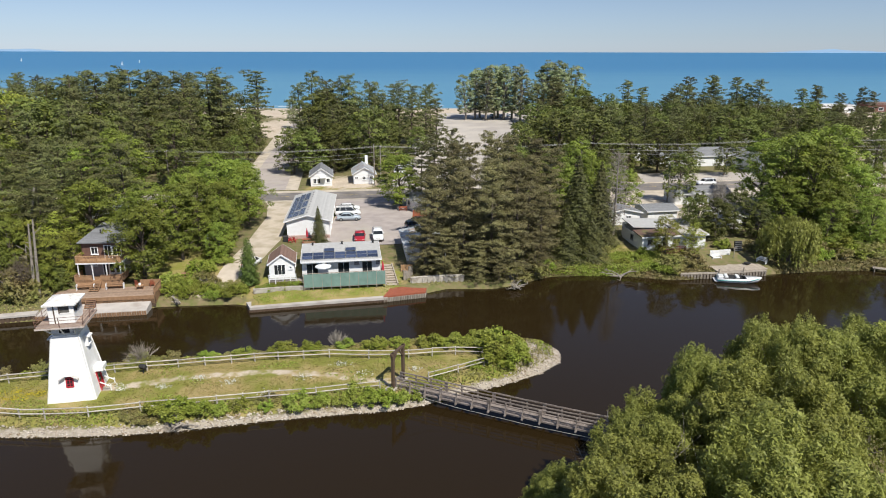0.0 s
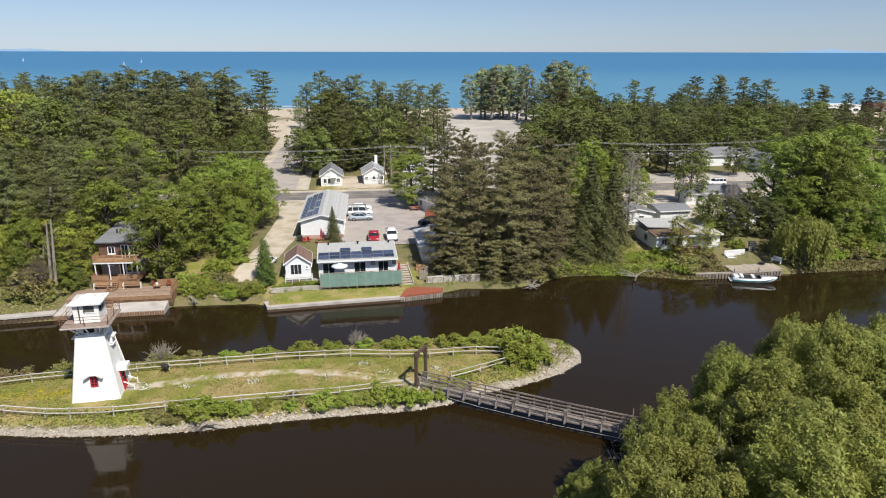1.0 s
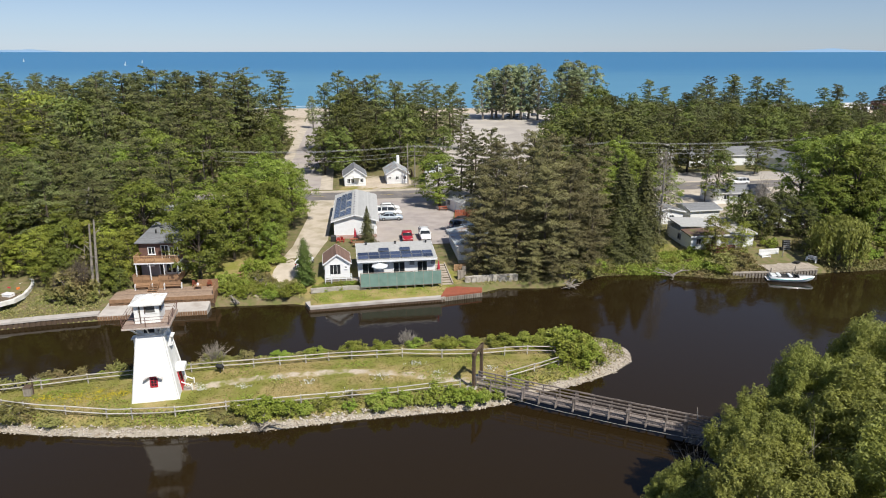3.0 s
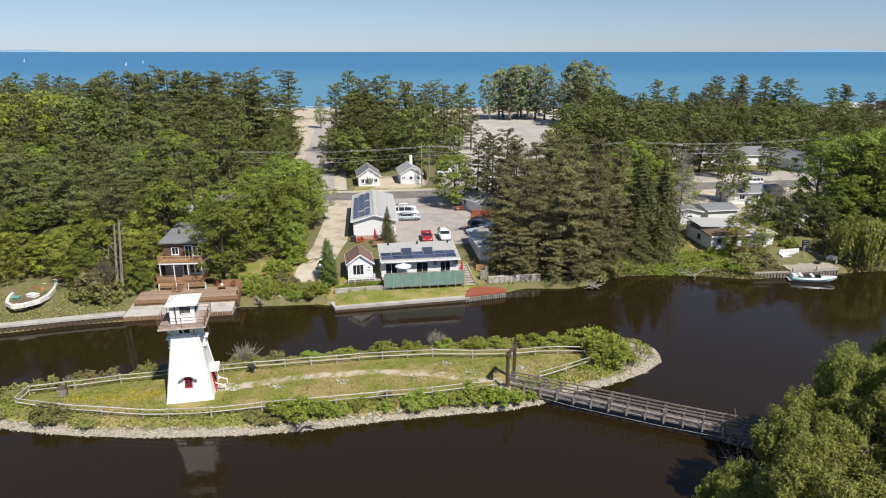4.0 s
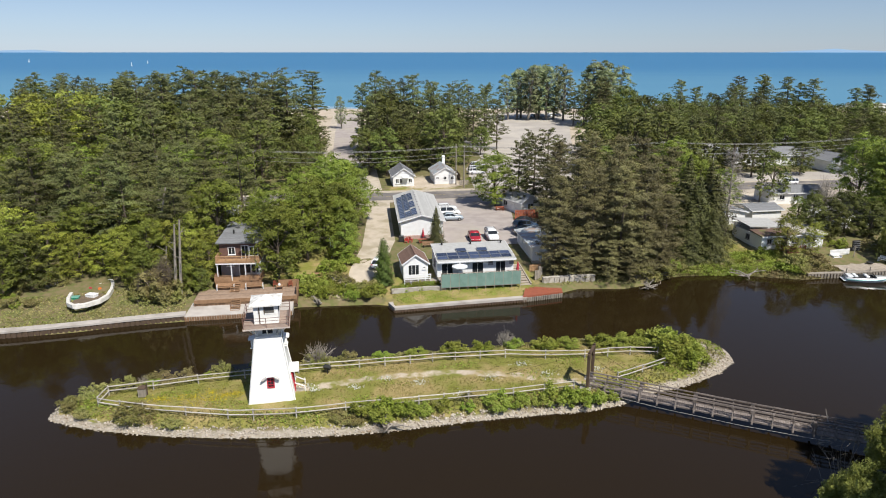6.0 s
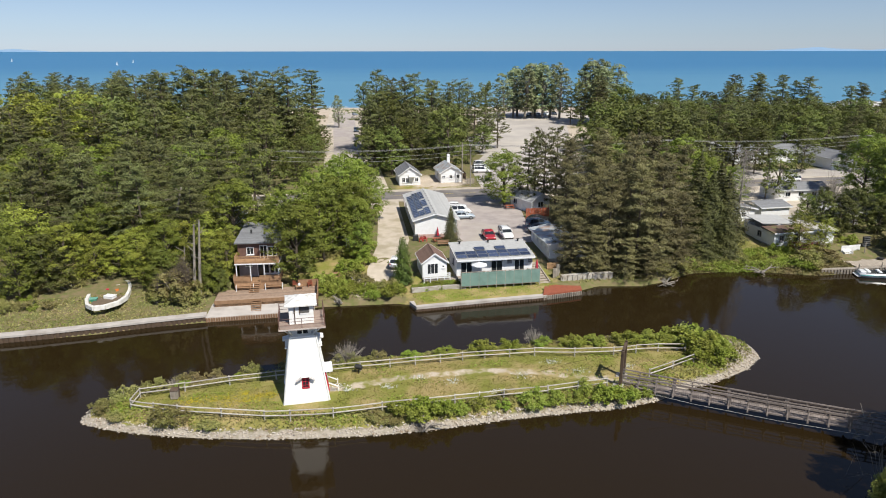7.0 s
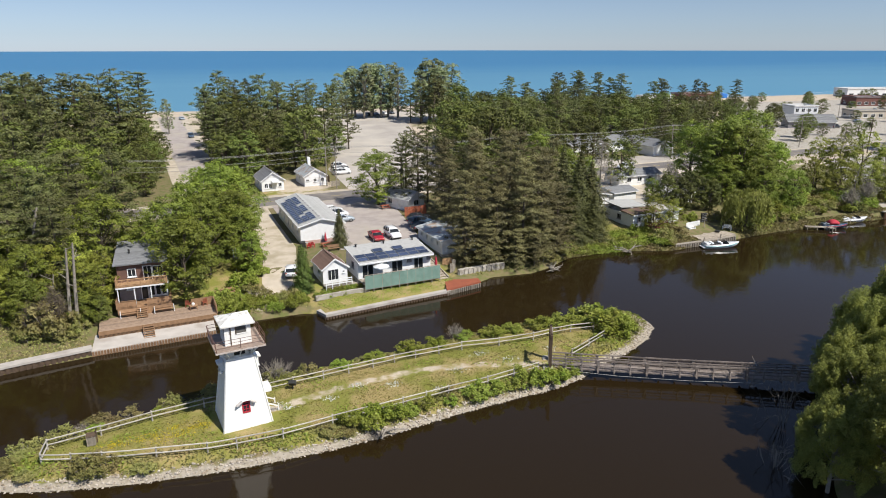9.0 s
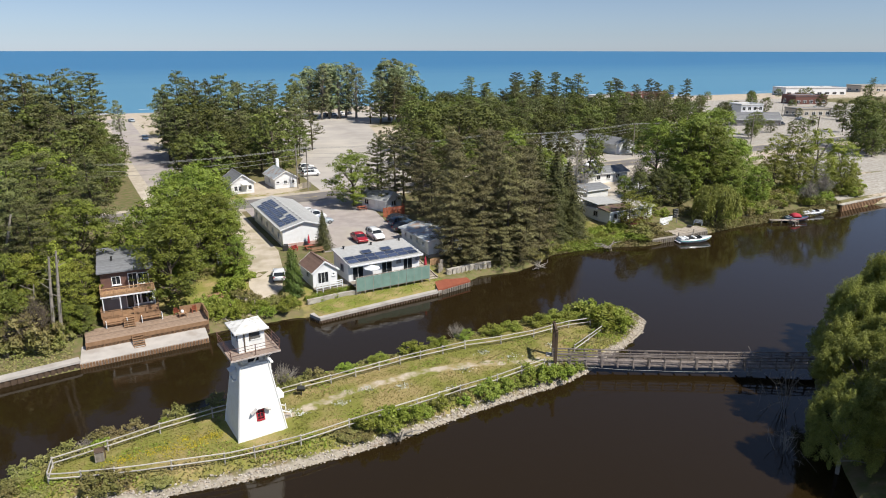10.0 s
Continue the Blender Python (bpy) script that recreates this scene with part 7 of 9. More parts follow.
POLES = [(-190, 131.5, 9.8), (-128, 139.6, 9.8), (-61.4, 148.2, 9.8), (-14.0, 153.9, 10.0), (34.5, 160.4, 10), (86, 167.4, 10), (140, 174.5, 10.2), (215, 184, 10.2)]
for x, y, h in POLES:
    utility_pole(x, y, h, "grey wooden utility pole beside the road", lamp=abs(x + 14) < 1)
utility_pole(-15.8, 157.2, 9.8, "second wooden pole beside the cottage", False)
utility_pole(48.5, 138.0, 8.5, "thin wooden pole in the yard", False)
utility_pole(150, 158, 10.5, "tall dark utility pole by the lot", True, mat=M_DARKWOOD)
utility_pole(168, 200, 9.5, "grey utility pole by the far lot", True)
utility_pole(222, 236, 9.5, "grey utility pole by the far lot", True)
wires = thing("power_lines", pose(0, 0, 0), "thin pale overhead wires along the road", "cable")
for dy, dz in ((-1.0, -0.26), (-0.4, -0.26), (0.4, -0.26), (1.0, -0.26), (0.0, -1.5), (0.05, -2.4)):
    for (x0, y0, h0), (x1, y1, h1) in zip(POLES, POLES[1:]):
        bm = bmesh.new()
        n = 9
        a, b = Vector((x0, y0 + dy, 2.8 + h0 + dz)), Vector((x1, y1 + dy, 2.8 + h1 + dz))
        tube(bm, [a.lerp(b, k / n) - Vector((0, 0, 4 * (0.85 + 0.3 * (dz < -1)) * (k / n) * (1 - k / n))) for k in range(n + 1)], [0.016 + 0.012 * (dz < -1)] * (n + 1), 4)
        part("wire", bm, M_WIRE, wires)

# ---- far buildings, beach and horizon ----
def flat_building(name, x, y, w, l, h, turn, wall, roof, label, bays=4, storeys=1):
    """A flat-roofed beach building with a parapet and window bays."""
    t = thing(name, pose(x, y, 2.8 if y < 330 else 1.9, 0, 0, turn), label, "building")
    hs = {"s": [("window", -w / 2 + (k + 0.5) * w / bays, 0.8 + 3.0 * s, w / bays * 0.55, 1.5, 1) for k in range(bays) for s in range(storeys)],
          "w": [("window", -l / 4, 0.9, l / 5, 1.3, 1), ("window", l / 4, 0.9, l / 5, 1.3, 1)]}
    shell(t, w, l, h, wall, hs, M_SIDING)
    part("roof", B((0, 0, h + 0.1), (w + 0.6, l + 0.6, 0.2)), roof, t)
    for s in (-1, 1):
        part("parapet", B((s * w / 2, 0, h + 0.4), (0.25, l + 0.3, 0.5)), wall, t)
        part("parapet", B((0, s * l / 2, h + 0.4), (w - 0.25, 0.25, 0.5)), wall, t)
    part("vent", B((w * 0.2, 0, h + 0.6), (1.2, 1.0, 0.9), bevel=0.05), M_METAL, t)
    return t


M_BRICKRED = material("red_brick_wall", (0.17, 0.075, 0.06), 0.85, (0.12, 0.055, 0.045), 2, 0.8, 0.2)
M_BEIGE = material("beige_render", (0.52, 0.46, 0.38), 0.85, (0.44, 0.39, 0.32), 1, 0.7, 0.1)
flat_building("far_building", 388, 362, 46, 16, 5.0, -16, M_SIDING, M_PALEROOF, "long white flat-roofed beach pavilion", 8)
flat_building("far_building", 306, 296, 20, 13, 4.6, -14, M_BRICKRED, M_GREYROOF, "red-brick beach building with a dark roof", 5)
flat_building("far_building", 250, 372, 30, 10, 4.0, 2, M_BRICKRED, M_PALEROOF, "low red and white beach building", 6)
flat_building("far_building", 214, 364, 20, 9, 3.6, 2, M_SIDING, M_PALEROOF, "low white beach building", 4)
flat_building("far_building", 209, 245, 11, 10, 6.0, -14, M_SIDING, M_PALEROOF, "two-storey white building by the lot", 4, 2)
flat_building("far_building", 470, 372, 36, 16, 4.5, -14, M_BEIGE, M_GREYROOF, "beige building along the beach road", 6)
flat_building("far_building", 243, 240, 18, 9, 3.6, -14, M_BEIGE, M_GREYROOF, "low beige building beside the far lot", 5)
small_house("roadside_house", "grey-roofed house with a pale gable by the far lot", pose(188, 219, 2.85, 0, 0, 66), 8, 18, 2.8, 2.4, M_GREYROOF, M_GREYSIDE, {"s": [("window", 0, 0.9, 2.0, 1.2, 1)]}, 0.5)
for x, y in ((150, 356), (176, 366), (128, 352)):
    flat_building("beach_hut", x, y, 8, 6, 3.0, 4, M_SIDING, M_PALEROOF, "small white beach hut", 2)
blue = thing("beach_slide", pose(283, 388, 0.9), "bright blue inflatable slide on the beach", "slide")
part("body", B((0, 0, 2.0), (9, 4, 3.5), rx=0, ry=12, bevel=0.6), material("blue_vinyl", (0.03, 0.18, 0.55), 0.5, (0.025, 0.14, 0.45), 2, 0.6), blue)


def coast(name, x0, x1, y, h, label, seed):
    """Low hills far beyond the lake."""
    rng = random.Random(seed)
    bm = bmesh.new()
    n = 80
    ph = [rng.uniform(0, 6.28) for _ in range(4)]
    lo, hi = [], []
    for i in range(n + 1):
        u = i / n
        x = x0 + (x1 - x0) * u
        k = min(1, u * 5, (1 - u) * 5)
        z = 19.0 + h * k * (0.65 + 0.25 * math.sin(u * 9 + ph[0]) + 0.12 * math.sin(u * 23 + ph[1]) + 0.06 * math.sin(u * 61 + ph[2]))
        lo.append(bm.verts.new((x, y, 15)))
        hi.append(bm.verts.new((x, y, z)))
    for i in range(n):
        bm.faces.new((lo[i], lo[i + 1], hi[i + 1], hi[i]))
    return tagged(part(name, bm, M_COAST), label, "far coast", kind="structure")


# the haze of distance is painted into the hills' flat blue colour
M_COAST = material("hazy_far_shore", (0.34, 0.47, 0.60), 1.0, (0.30, 0.43, 0.56), 0.002, 0.6, 0, spec=0.0)
coast("backdrop_coast_west", -4300, -2600, 4860, 26, "pale blue hills beyond the lake", 2)
coast("backdrop_coast_east", 2300, 4800, 4850, 34, "pale blue hills beyond the lake", 3)


def sail_boat(x, y, s=1.0):
    t = thing("sailing_boat", pose(x, y, 0.3) @ Matrix.Diagonal((s, s, s, 1)), "tiny white sailing boat out on the lake", "boat", "boats on the lake")
    bm = bmesh.new()
    loft(bm, [[(yv, -h, 1.0), (yv, 0, -0.2), (yv, h, 1.0)] for yv, h in ((-4, 0.9), (0, 1.3), (4, 0.1))])
    part("hull", bm, P_HULL, t)
    bm = bmesh.new()
    v = [bm.verts.new(p) for p in ((-0.2, 0.05, 1.5), (-3.6, 0.35, 1.7), (-0.2, 0.05, 10), (-0.2, -0.05, 1.5), (-3.6, 0.28, 1.7), (-0.2, -0.05, 10))]
    bm.faces.new(v[:3])
    bm.faces.new(v[3:][::-1])
    for k in range(3):
        bm.faces.new((v[k], v[k + 3], v[(k + 1) % 3 + 3], v[(k + 1) % 3]))
    part("sail", bm, P_HULL, t)
    part("mast", B((0, 0, 5.5), (0.15, 0.15, 10)), M_METAL, t)


sail_boat(-1150, 1900, 1.2)
sail_boat(-690, 1500, 1.0)
sail_boat(-760, 1750, 1.0)
# surf lines along the beach
bm = bmesh.new()
rng_surf = random.Random(9)
for k in range(60):
    x, y = rng_surf.uniform(-300, 700), rng_surf.uniform(412, 440)
    box(bm, (x, y, 0.03), (rng_surf.uniform(8, 30), rng_surf.uniform(0.5, 1.4), 0.1), rng_surf.uniform(-4, 4))
tagged(part("surf", bm, M_PLASTICWHT), "thin white lines of surf", "water", kind="stuff")

# ---- trees ----
def link_tree(name, trunk_bm, bark, crown_me, m, label, category="tree", group="", branch_label=""):
    t = thing(name, m, label, category, group)
    part("trunk", trunk_bm, bark, t)
    c = new("crown", crown_me)
    c.parent = t
    return t


def clump_points(rng, centre, r, n, flat=0.8):
    """Points on the fuzzy upper shell of a clump, and their outward ways."""
    d = rng.normal(0, 1, (n, 3))
    d /= np.linalg.norm(d, axis=1)[:, None]
    d[:, 2] = np.where(d[:, 2] < -0.35, -d[:, 2], d[:, 2])
    rr = r * rng.uniform(0.45, 1.08, n) ** 0.6
    p = centre + d * rr[:, None] * np.array([1, 1, flat])
    return p, d


def broadleaf(name, seed, h, w, mat, bark, clumps=60, twigs=7, per=28, leaf=0.22, label="", low=0.16, category="tree", group=""):
    """A broad-crowned tree: trunk, limbs, boughs with sprays of leaves on them and gaps between. Built at the origin."""
    rng = np.random.default_rng(seed)
    bm = bmesh.new()
    lean = rng.normal(0, 0.03 * h, 2)
    top = Vector((lean[0], lean[1], h * 0.72))
    tube(bm, [(0, 0, -0.4), (lean[0] * 0.2, lean[1] * 0.2, h * 0.2), (lean[0] * 0.6, lean[1] * 0.6, h * 0.45), top],
         [h * 0.022, h * 0.017, h * 0.012, h * 0.004], 7)
    lobe = rng.uniform(0.72, 1.12, 7)
    verts = []
    big = (60 / clumps) ** 0.33
    for k in range(clumps):
        u = (k + 0.5) / clumps
        z = low + (0.94 - low) * u
        prof = math.sin(math.pi * min(1, max(0.05, (z - low + 0.14) / (1.10 - low)))) ** 0.6
        a = k * 2.399 + rng.uniform(-0.5, 0.5)
        rad = w * 0.5 * prof * rng.uniform(0.45, 0.92) * lobe[int(a * 7 / 6.2832) % 7]
        c = np.array([lean[0] * z + rad * math.cos(a), lean[1] * z + rad * math.sin(a), h * z * rng.uniform(0.93, 1.05)])
        r = w * rng.uniform(0.085, 0.165) * big
        d = rng.normal(0, 1, (twigs, 3)) + np.array([0.5 * math.cos(a), 0.5 * math.sin(a), 0.45])
        d /= np.linalg.norm(d, axis=1)[:, None]
        n = int(per * rng.uniform(0.75, 1.25))
        core = np.repeat(c + d * r * np.array([0.85, 0.85, 0.6]), n, 0)
        e = rng.normal(0, 1, (twigs * n, 3))
        e /= np.linalg.norm(e, axis=1)[:, None]
        e[:, 2] = np.where(e[:, 2] < -0.4, -e[:, 2], e[:, 2])
        p = core + e * (r * 0.55 * rng.uniform(0.25, 1.1, twigs * n) ** 0.7)[:, None] * np.array([1, 1, 0.6])
        verts.append(leaves(rng, p, e * 0.55 + np.repeat(d, n, 0) * 0.5 + np.array([0, 0, 0.45]), leaf, 1.3, 0.42))
        if k % 3 == 0:
            z0 = max(0.16, z * 0.62)
            s = Vector((lean[0] * z0, lean[1] * z0, h * z0))
            e = Vector(c)
            tube(bm, [s, s.lerp(e, 0.5) + Vector((0, 0, -0.02 * h)), e], [h * 0.008, h * 0.005, h * 0.002], 5)
    me = leaf_mesh("crown", np.concatenate(verts), 3, mat)
    return link_tree(name, bm, bark, me, Matrix.Identity(4), label, category, group)


def pine(name, seed, h, w, mat, bark, branches=74, tufts=6, per=18, label="", low=0.16, ragged=0.4, leaf=0.2, top=0.3, wind=0.0, bare=False):
    """A white pine: straight trunk, long uneven branches that carry soft tufts of needles, a blunt crown."""
    rng = np.random.default_rng(seed)
    bm = bmesh.new()
    lean = rng.normal(0, 0.02 * h, 2) + np.array([wind * h * 0.12, 0])
    tube(bm, [(0, 0, -0.4), (lean[0] * 0.4, lean[1] * 0.4, h * 0.5), (lean[0], lean[1], h * 0.98)], [h * 0.017, h * 0.011, h * 0.003], 7)
    lobe = rng.uniform(0.72, 1.15, (5, 6))
    verts = []
    for k in range(branches):
        u = ((k + rng.uniform(0, 1)) / branches) ** 0.92
        z = low + (0.97 - low) * u
        a = k * 2.399 + rng.uniform(-0.6, 0.6)
        prof = min(1.0, 0.72 + 1.1 * u) * (1 - (1 - top) * max(0.0, (u - 0.28) / 0.72) ** 1.5)
        prof *= lobe[min(4, int(u * 5)), int(a * 6 / 6.2832) % 6]
        ln = w * 0.5 * prof * rng.uniform(1 - ragged, 1 + ragged * 0.35)
        s = np.array([lean[0] * z, lean[1] * z, h * z])
        way = np.array([math.cos(a) + wind, math.sin(a), 0.02 + 0.55 * u * u + rng.uniform(-0.12, 0.14)])
        e = s + way * ln
        tube(bm, [s, e], [0.035 + 0.004 * ln, 0.02], 3)
        if bare:
            for _ in range(13):
                q = s + (e - s) * rng.uniform(0.25, 1.0)
                tube(bm, [q, q + rng.normal(0, 0.3, 3) + way * 0.3 + np.array([0, 0, -0.45])], [0.028, 0.014], 3)
            continue
        nt = max(2, int(tufts * (0.45 + 0.6 * prof)))
        t = 0.3 + 0.72 * (np.arange(nt) + rng.uniform(0, 1, nt)) / nt
        side = np.array([-math.sin(a), math.cos(a), 0])
        c = s + way * (ln * t)[:, None] + side * (rng.normal(0, 0.24, nt) * ln * (0.35 + 0.65 * t))[:, None]
        c[:, 2] += rng.normal(0, 0.014 * w, nt) - 0.07 * ln * t * t
        r = np.repeat((0.05 * w * rng.uniform(0.6, 1.35, nt) + 0.12), per)
        d = rng.normal(0, 1, (nt * per, 3))
        d /= np.linalg.norm(d, axis=1)[:, None]
        p = np.repeat(c, per, 0) + d * (r * rng.uniform(0.2, 1.1, nt * per))[:, None] * np.array([1.3, 1.3, 0.42])
        nrm = d * 0.55 + way * 0.25 + np.array([0, 0, 0.75])
        verts.append(leaves(rng, p, nrm, leaf, 2.2, 0.4))
    if bare:
        verts.append(leaves(rng, rng.normal(0, 0.3, (6, 3)) + np.array([0, 0, h * 0.9]), np.ones((6, 3)), 0.2))
    me = leaf_mesh("crown", np.concatenate(verts), 3, mat)
    return link_tree(name, bm, bark, me, Matrix.Identity(4), label)


def cone_tree(name, seed, h, w, mat, bark, n=3600, label="", leaf=0.42, power=0.9, low=0.04, droop=0.25, category="tree"):
    """A spruce or cedar: a close spire of drooping sprays with an uneven outline."""
    rng = np.random.default_rng(seed)
    bm = bmesh.new()
    tube(bm, [(0, 0, -0.4), (0, 0, h * 0.5), (0, 0, h * 0.97)], [h * 0.018, h * 0.011, 0.02], 7)
    z = low + (1 - low) * (1 - np.sqrt(rng.uniform(0, 1, n))) ** 1.0
    layers = 22
    z = z + 0.010 * np.sin(z * layers * 2 * math.pi)
    a = rng.uniform(0, 2 * math.pi, n)
    lobes = 1 + 0.2 * np.sin(a * 5 + z * 31) + 0.16 * np.sin(a * 9 - z * 57)
    r = w * 0.5 * (1 - z) ** power * lobes * rng.uniform(0.35, 1.14, n) + 0.05
    p = np.stack([r * np.cos(a), r * np.sin(a), h * z - droop * r], 1)
    nrm = np.stack([np.cos(a) * 0.8, np.sin(a) * 0.8, np.full(n, 0.6)], 1)
    me = leaf_mesh("crown", leaves(rng, p, nrm, leaf, 1.6, 0.4), 3, mat)
    return link_tree(name, bm, bark, me, Matrix.Identity(4), label, category)


def weeping(name, seed, h, w, mat, bark, label="", strands=420):
    """A weeping willow: a domed crown whose long strands hang nearly to the ground."""
    rng = np.random.default_rng(seed)
    bm = bmesh.new()
    tube(bm, [(0, 0, -0.4), (0.2, 0.1, h * 0.3), (0.1, 0.2, h * 0.6)], [0.5, 0.4, 0.15], 8)
    verts = []
    for k in range(strands):
        a = rng.uniform(0, 2 * math.pi)
        u = math.sqrt(rng.uniform(0.03, 1))
        lob = 1 + 0.18 * math.sin(a * 4 + 1) + 0.08 * math.sin(a * 9)
        r = w * 0.5 * u * lob
        ztop = h * (0.62 + 0.38 * math.sqrt(max(0, 1 - u * u))) * rng.uniform(0.9, 1.02)
        ln = h * rng.uniform(0.25, 0.68) * (0.45 + 0.55 * u)
        m = int(10 + ln * 4)
        t = rng.uniform(0, 1, m)
        p = np.stack([r * math.cos(a) * (1 + 0.06 * t) + rng.normal(0, 0.13, m), r * math.sin(a) * (1 + 0.06 * t) + rng.normal(0, 0.13, m), ztop - ln * t], 1)
        p[:, 2] = np.maximum(p[:, 2], 0.35)
        nrm = np.tile(np.array([math.cos(a), math.sin(a), 0.5]), (m, 1))
        q = leaves(rng, p, nrm, 0.30, 1.0, 0.5)
        q[:, 1, 2] -= 0.35
        verts.append(q)
        if k % 30 == 0:
            tube(bm, [(0.1, 0.2, h * 0.5), (r * 0.6 * math.cos(a), r * 0.6 * math.sin(a), ztop * 0.92), (r * math.cos(a), r * math.sin(a), ztop)], [0.14, 0.07, 0.02], 5)
    me = leaf_mesh("crown", np.concatenate(verts), 3, mat)
    return link_tree(name, bm, bark, me, Matrix.Identity(4), label)


def plume_tree(name, seed, h, w, mat, bark, label="", lobes=28, plumes=26, per=118, leaf=0.094):
    """A bank willow seen from close by: soft mounds made of many upswept plumes of narrow leaves."""
    rng = np.random.default_rng(seed)
    bm = bmesh.new()
    tube(bm, [(0, 0, -0.5), (0.3, 0.2, h * 0.3), (0.2, 0.4, h * 0.62)], [0.34, 0.26, 0.10], 8)
    verts = []
    for k in range(lobes):
        u = (k + 0.5) / lobes
        r = rng.uniform(1.25, 2.1)
        z = (0.16 * h + (0.84 * h - r) * u ** 0.7) / h
        prof = math.sqrt(max(0.0, 1 - ((z - 0.40) / 0.60) ** 2)) if z > 0.40 else 0.8 + 0.2 * z / 0.40
        a = k * 2.399 + rng.uniform(-0.5, 0.5)
        rad = max(0.0, w * 0.5 * prof * rng.uniform(0.72, 1.06) - r * 0.62)
        c = np.array([rad * math.cos(a), rad * math.sin(a), h * z])
        out = np.array([math.cos(a), math.sin(a), 0.0]) * min(1.0, rad / (0.25 * w))
        d = rng.normal(0, 1, (plumes, 3)) + out * 0.7 + np.array([0, 0, 0.5])
        d /= np.linalg.norm(d, axis=1)[:, None]
        base = c + d * (r * rng.uniform(0.55, 0.95, plumes))[:, None]
        axis_up = d * 0.9 + np.array([0, 0, 0.45]) + rng.normal(0, 0.2, (plumes, 3))
        axis_up /= np.linalg.norm(axis_up, axis=1)[:, None]
        size = rng.uniform(0.4, 0.7, plumes)
        m = int(per * rng.uniform(0.9, 1.1))
        t = rng.uniform(-0.8, 0.85, (plumes, m))
        width = np.clip(1.05 - 0.72 * np.clip(t, 0, 2), 0.12, 1.0) * rng.uniform(0.2, 1.0, (plumes, m)) ** 0.5
        e = rng.normal(0, 1, (plumes, m, 3))
        e /= np.linalg.norm(e, axis=2)[:, :, None]
        p = base[:, None] + axis_up[:, None] * (t * size[:, None])[:, :, None] + e * (width * size[:, None])[:, :, None]
        nrm = e * 0.4 + d[:, None] * 0.55 + np.array([0, 0, 0.4])
        verts.append(leaves(rng, p.reshape(-1, 3), nrm.reshape(-1, 3), leaf, 2.3, 0.55))
        if k % 2 == 0:
            s = Vector((0.2, 0.3, h * max(0.15, z * 0.55)))
            tube(bm, [s, s.lerp(Vector(c), 0.55) + Vector((0, 0, 0.2)), Vector(c)], [0.09, 0.05, 0.02], 4)
    me = leaf_mesh("crown", np.concatenate(verts), 3, mat)
    return link_tree(name, bm, bark, me, Matrix.Identity(4), label)


def shrub(name, seed, h, w, mat, bark, label, n=900, leaf=0.22, category="shrub", group=""):
    """A low uneven bush of small leaves on thin stems, some of them longer than the rest."""
    rng = np.random.default_rng(seed)
    bm = bmesh.new()
    verts = []
    for k in range(30):
        a, rad = rng.uniform(0, 6.28), w * 0.5 * math.sqrt(rng.uniform(0.02, 1))
        tall = rng.uniform(0.12, 0.8) * (1.15 - 0.6 * rad / (0.5 * w)) + (0.28 if k % 7 == 0 else 0)
        c = np.array([rad * math.cos(a), rad * math.sin(a), h * tall])
        tube(bm, [(rad * 0.3 * math.cos(a), rad * 0.3 * math.sin(a), -0.25), Vector(c)], [0.03, 0.012], 4)
        p, d = clump_points(rng, c, w * rng.uniform(0.07, 0.2), n // 30, 1.1)
        p = c + (p - c) * rng.uniform(0.35, 1.25, len(p))[:, None]
        verts.append(leaves(rng, p, d * 0.5 + np.array([0, 0, 0.6]), leaf, 1.7, 0.75))
    t = thing(name, Matrix.Identity(4), label, category, group)
    part("stem", bm, bark, t)
    c = new("foliage", leaf_mesh("foliage", np.concatenate(verts), 3, mat))
    c.parent = t
    return t


def bare_shrub(name, seed, h, w, mat, label, n=70):
    rng = np.random.default_rng(seed)
    bm = bmesh.new()
    for k in range(n):
        a, u = rng.uniform(0, 6.28), rng.uniform(0.1, 1)
        e = Vector((w * 0.5 * u * math.cos(a), w * 0.5 * u * math.sin(a), h * rng.uniform(0.6, 1) * (1.1 - 0.5 * u)))
        s = Vector((e.x * 0.15, e.y * 0.15, -0.2))
        s.z += h * rng.uniform(0, 0.45) * (h > 3)
        mid = s.lerp(e, 0.5) + Vector((0, 0, h * 0.1)) + Vector(rng.normal(0, 0.05 * h, 3))
        for q in range(3 if h > 3 else 1):
            f = mid.lerp(e, rng.uniform(0, 0.8))
            tube(bm, [f, f + Vector(rng.normal(0, 0.12 * h, 3))], [0.012, 0.005], 3)
        tube(bm, [s, mid, e], [0.025, 0.018, 0.008], 3)
        tube(bm, [mid, mid.lerp(e, 0.8) + Vector(rng.normal(0, 0.25, 3))], [0.015, 0.006], 3)
    t = thing(name, Matrix.Identity(4), label, "shrub")
    tagged(part("twig_mass", bm, mat, t), kind="stuff")
    return t


class Kind:
    """A kind of tree with a few different builds; the first planted are the builds themselves."""
    def __init__(self, builds):
        self.builds, self.used, self.k = builds, set(), 0

    def put(self, x, y, height, turn=None, wide=1.0, z=None, label="", which=None):
        i = (self.k if which is None else which) % len(self.builds)
        self.k += 1
        ob, h0 = self.builds[i]
        s = height / h0
        turn = (self.k * 137.5) % 360 if turn is None else turn
        m = pose(x, y, ground_z(x, y) - 0.05 if z is None else z, 0, 0, turn) @ Matrix.Diagonal((s * wide, s * wide, s, 1))
        if i in self.used:
            t = copy_thing(ob, m)
        else:
            t = ob
            self.used.add(i)
        t.matrix_basis = m
        if label:
            t["label"] = label
        return t


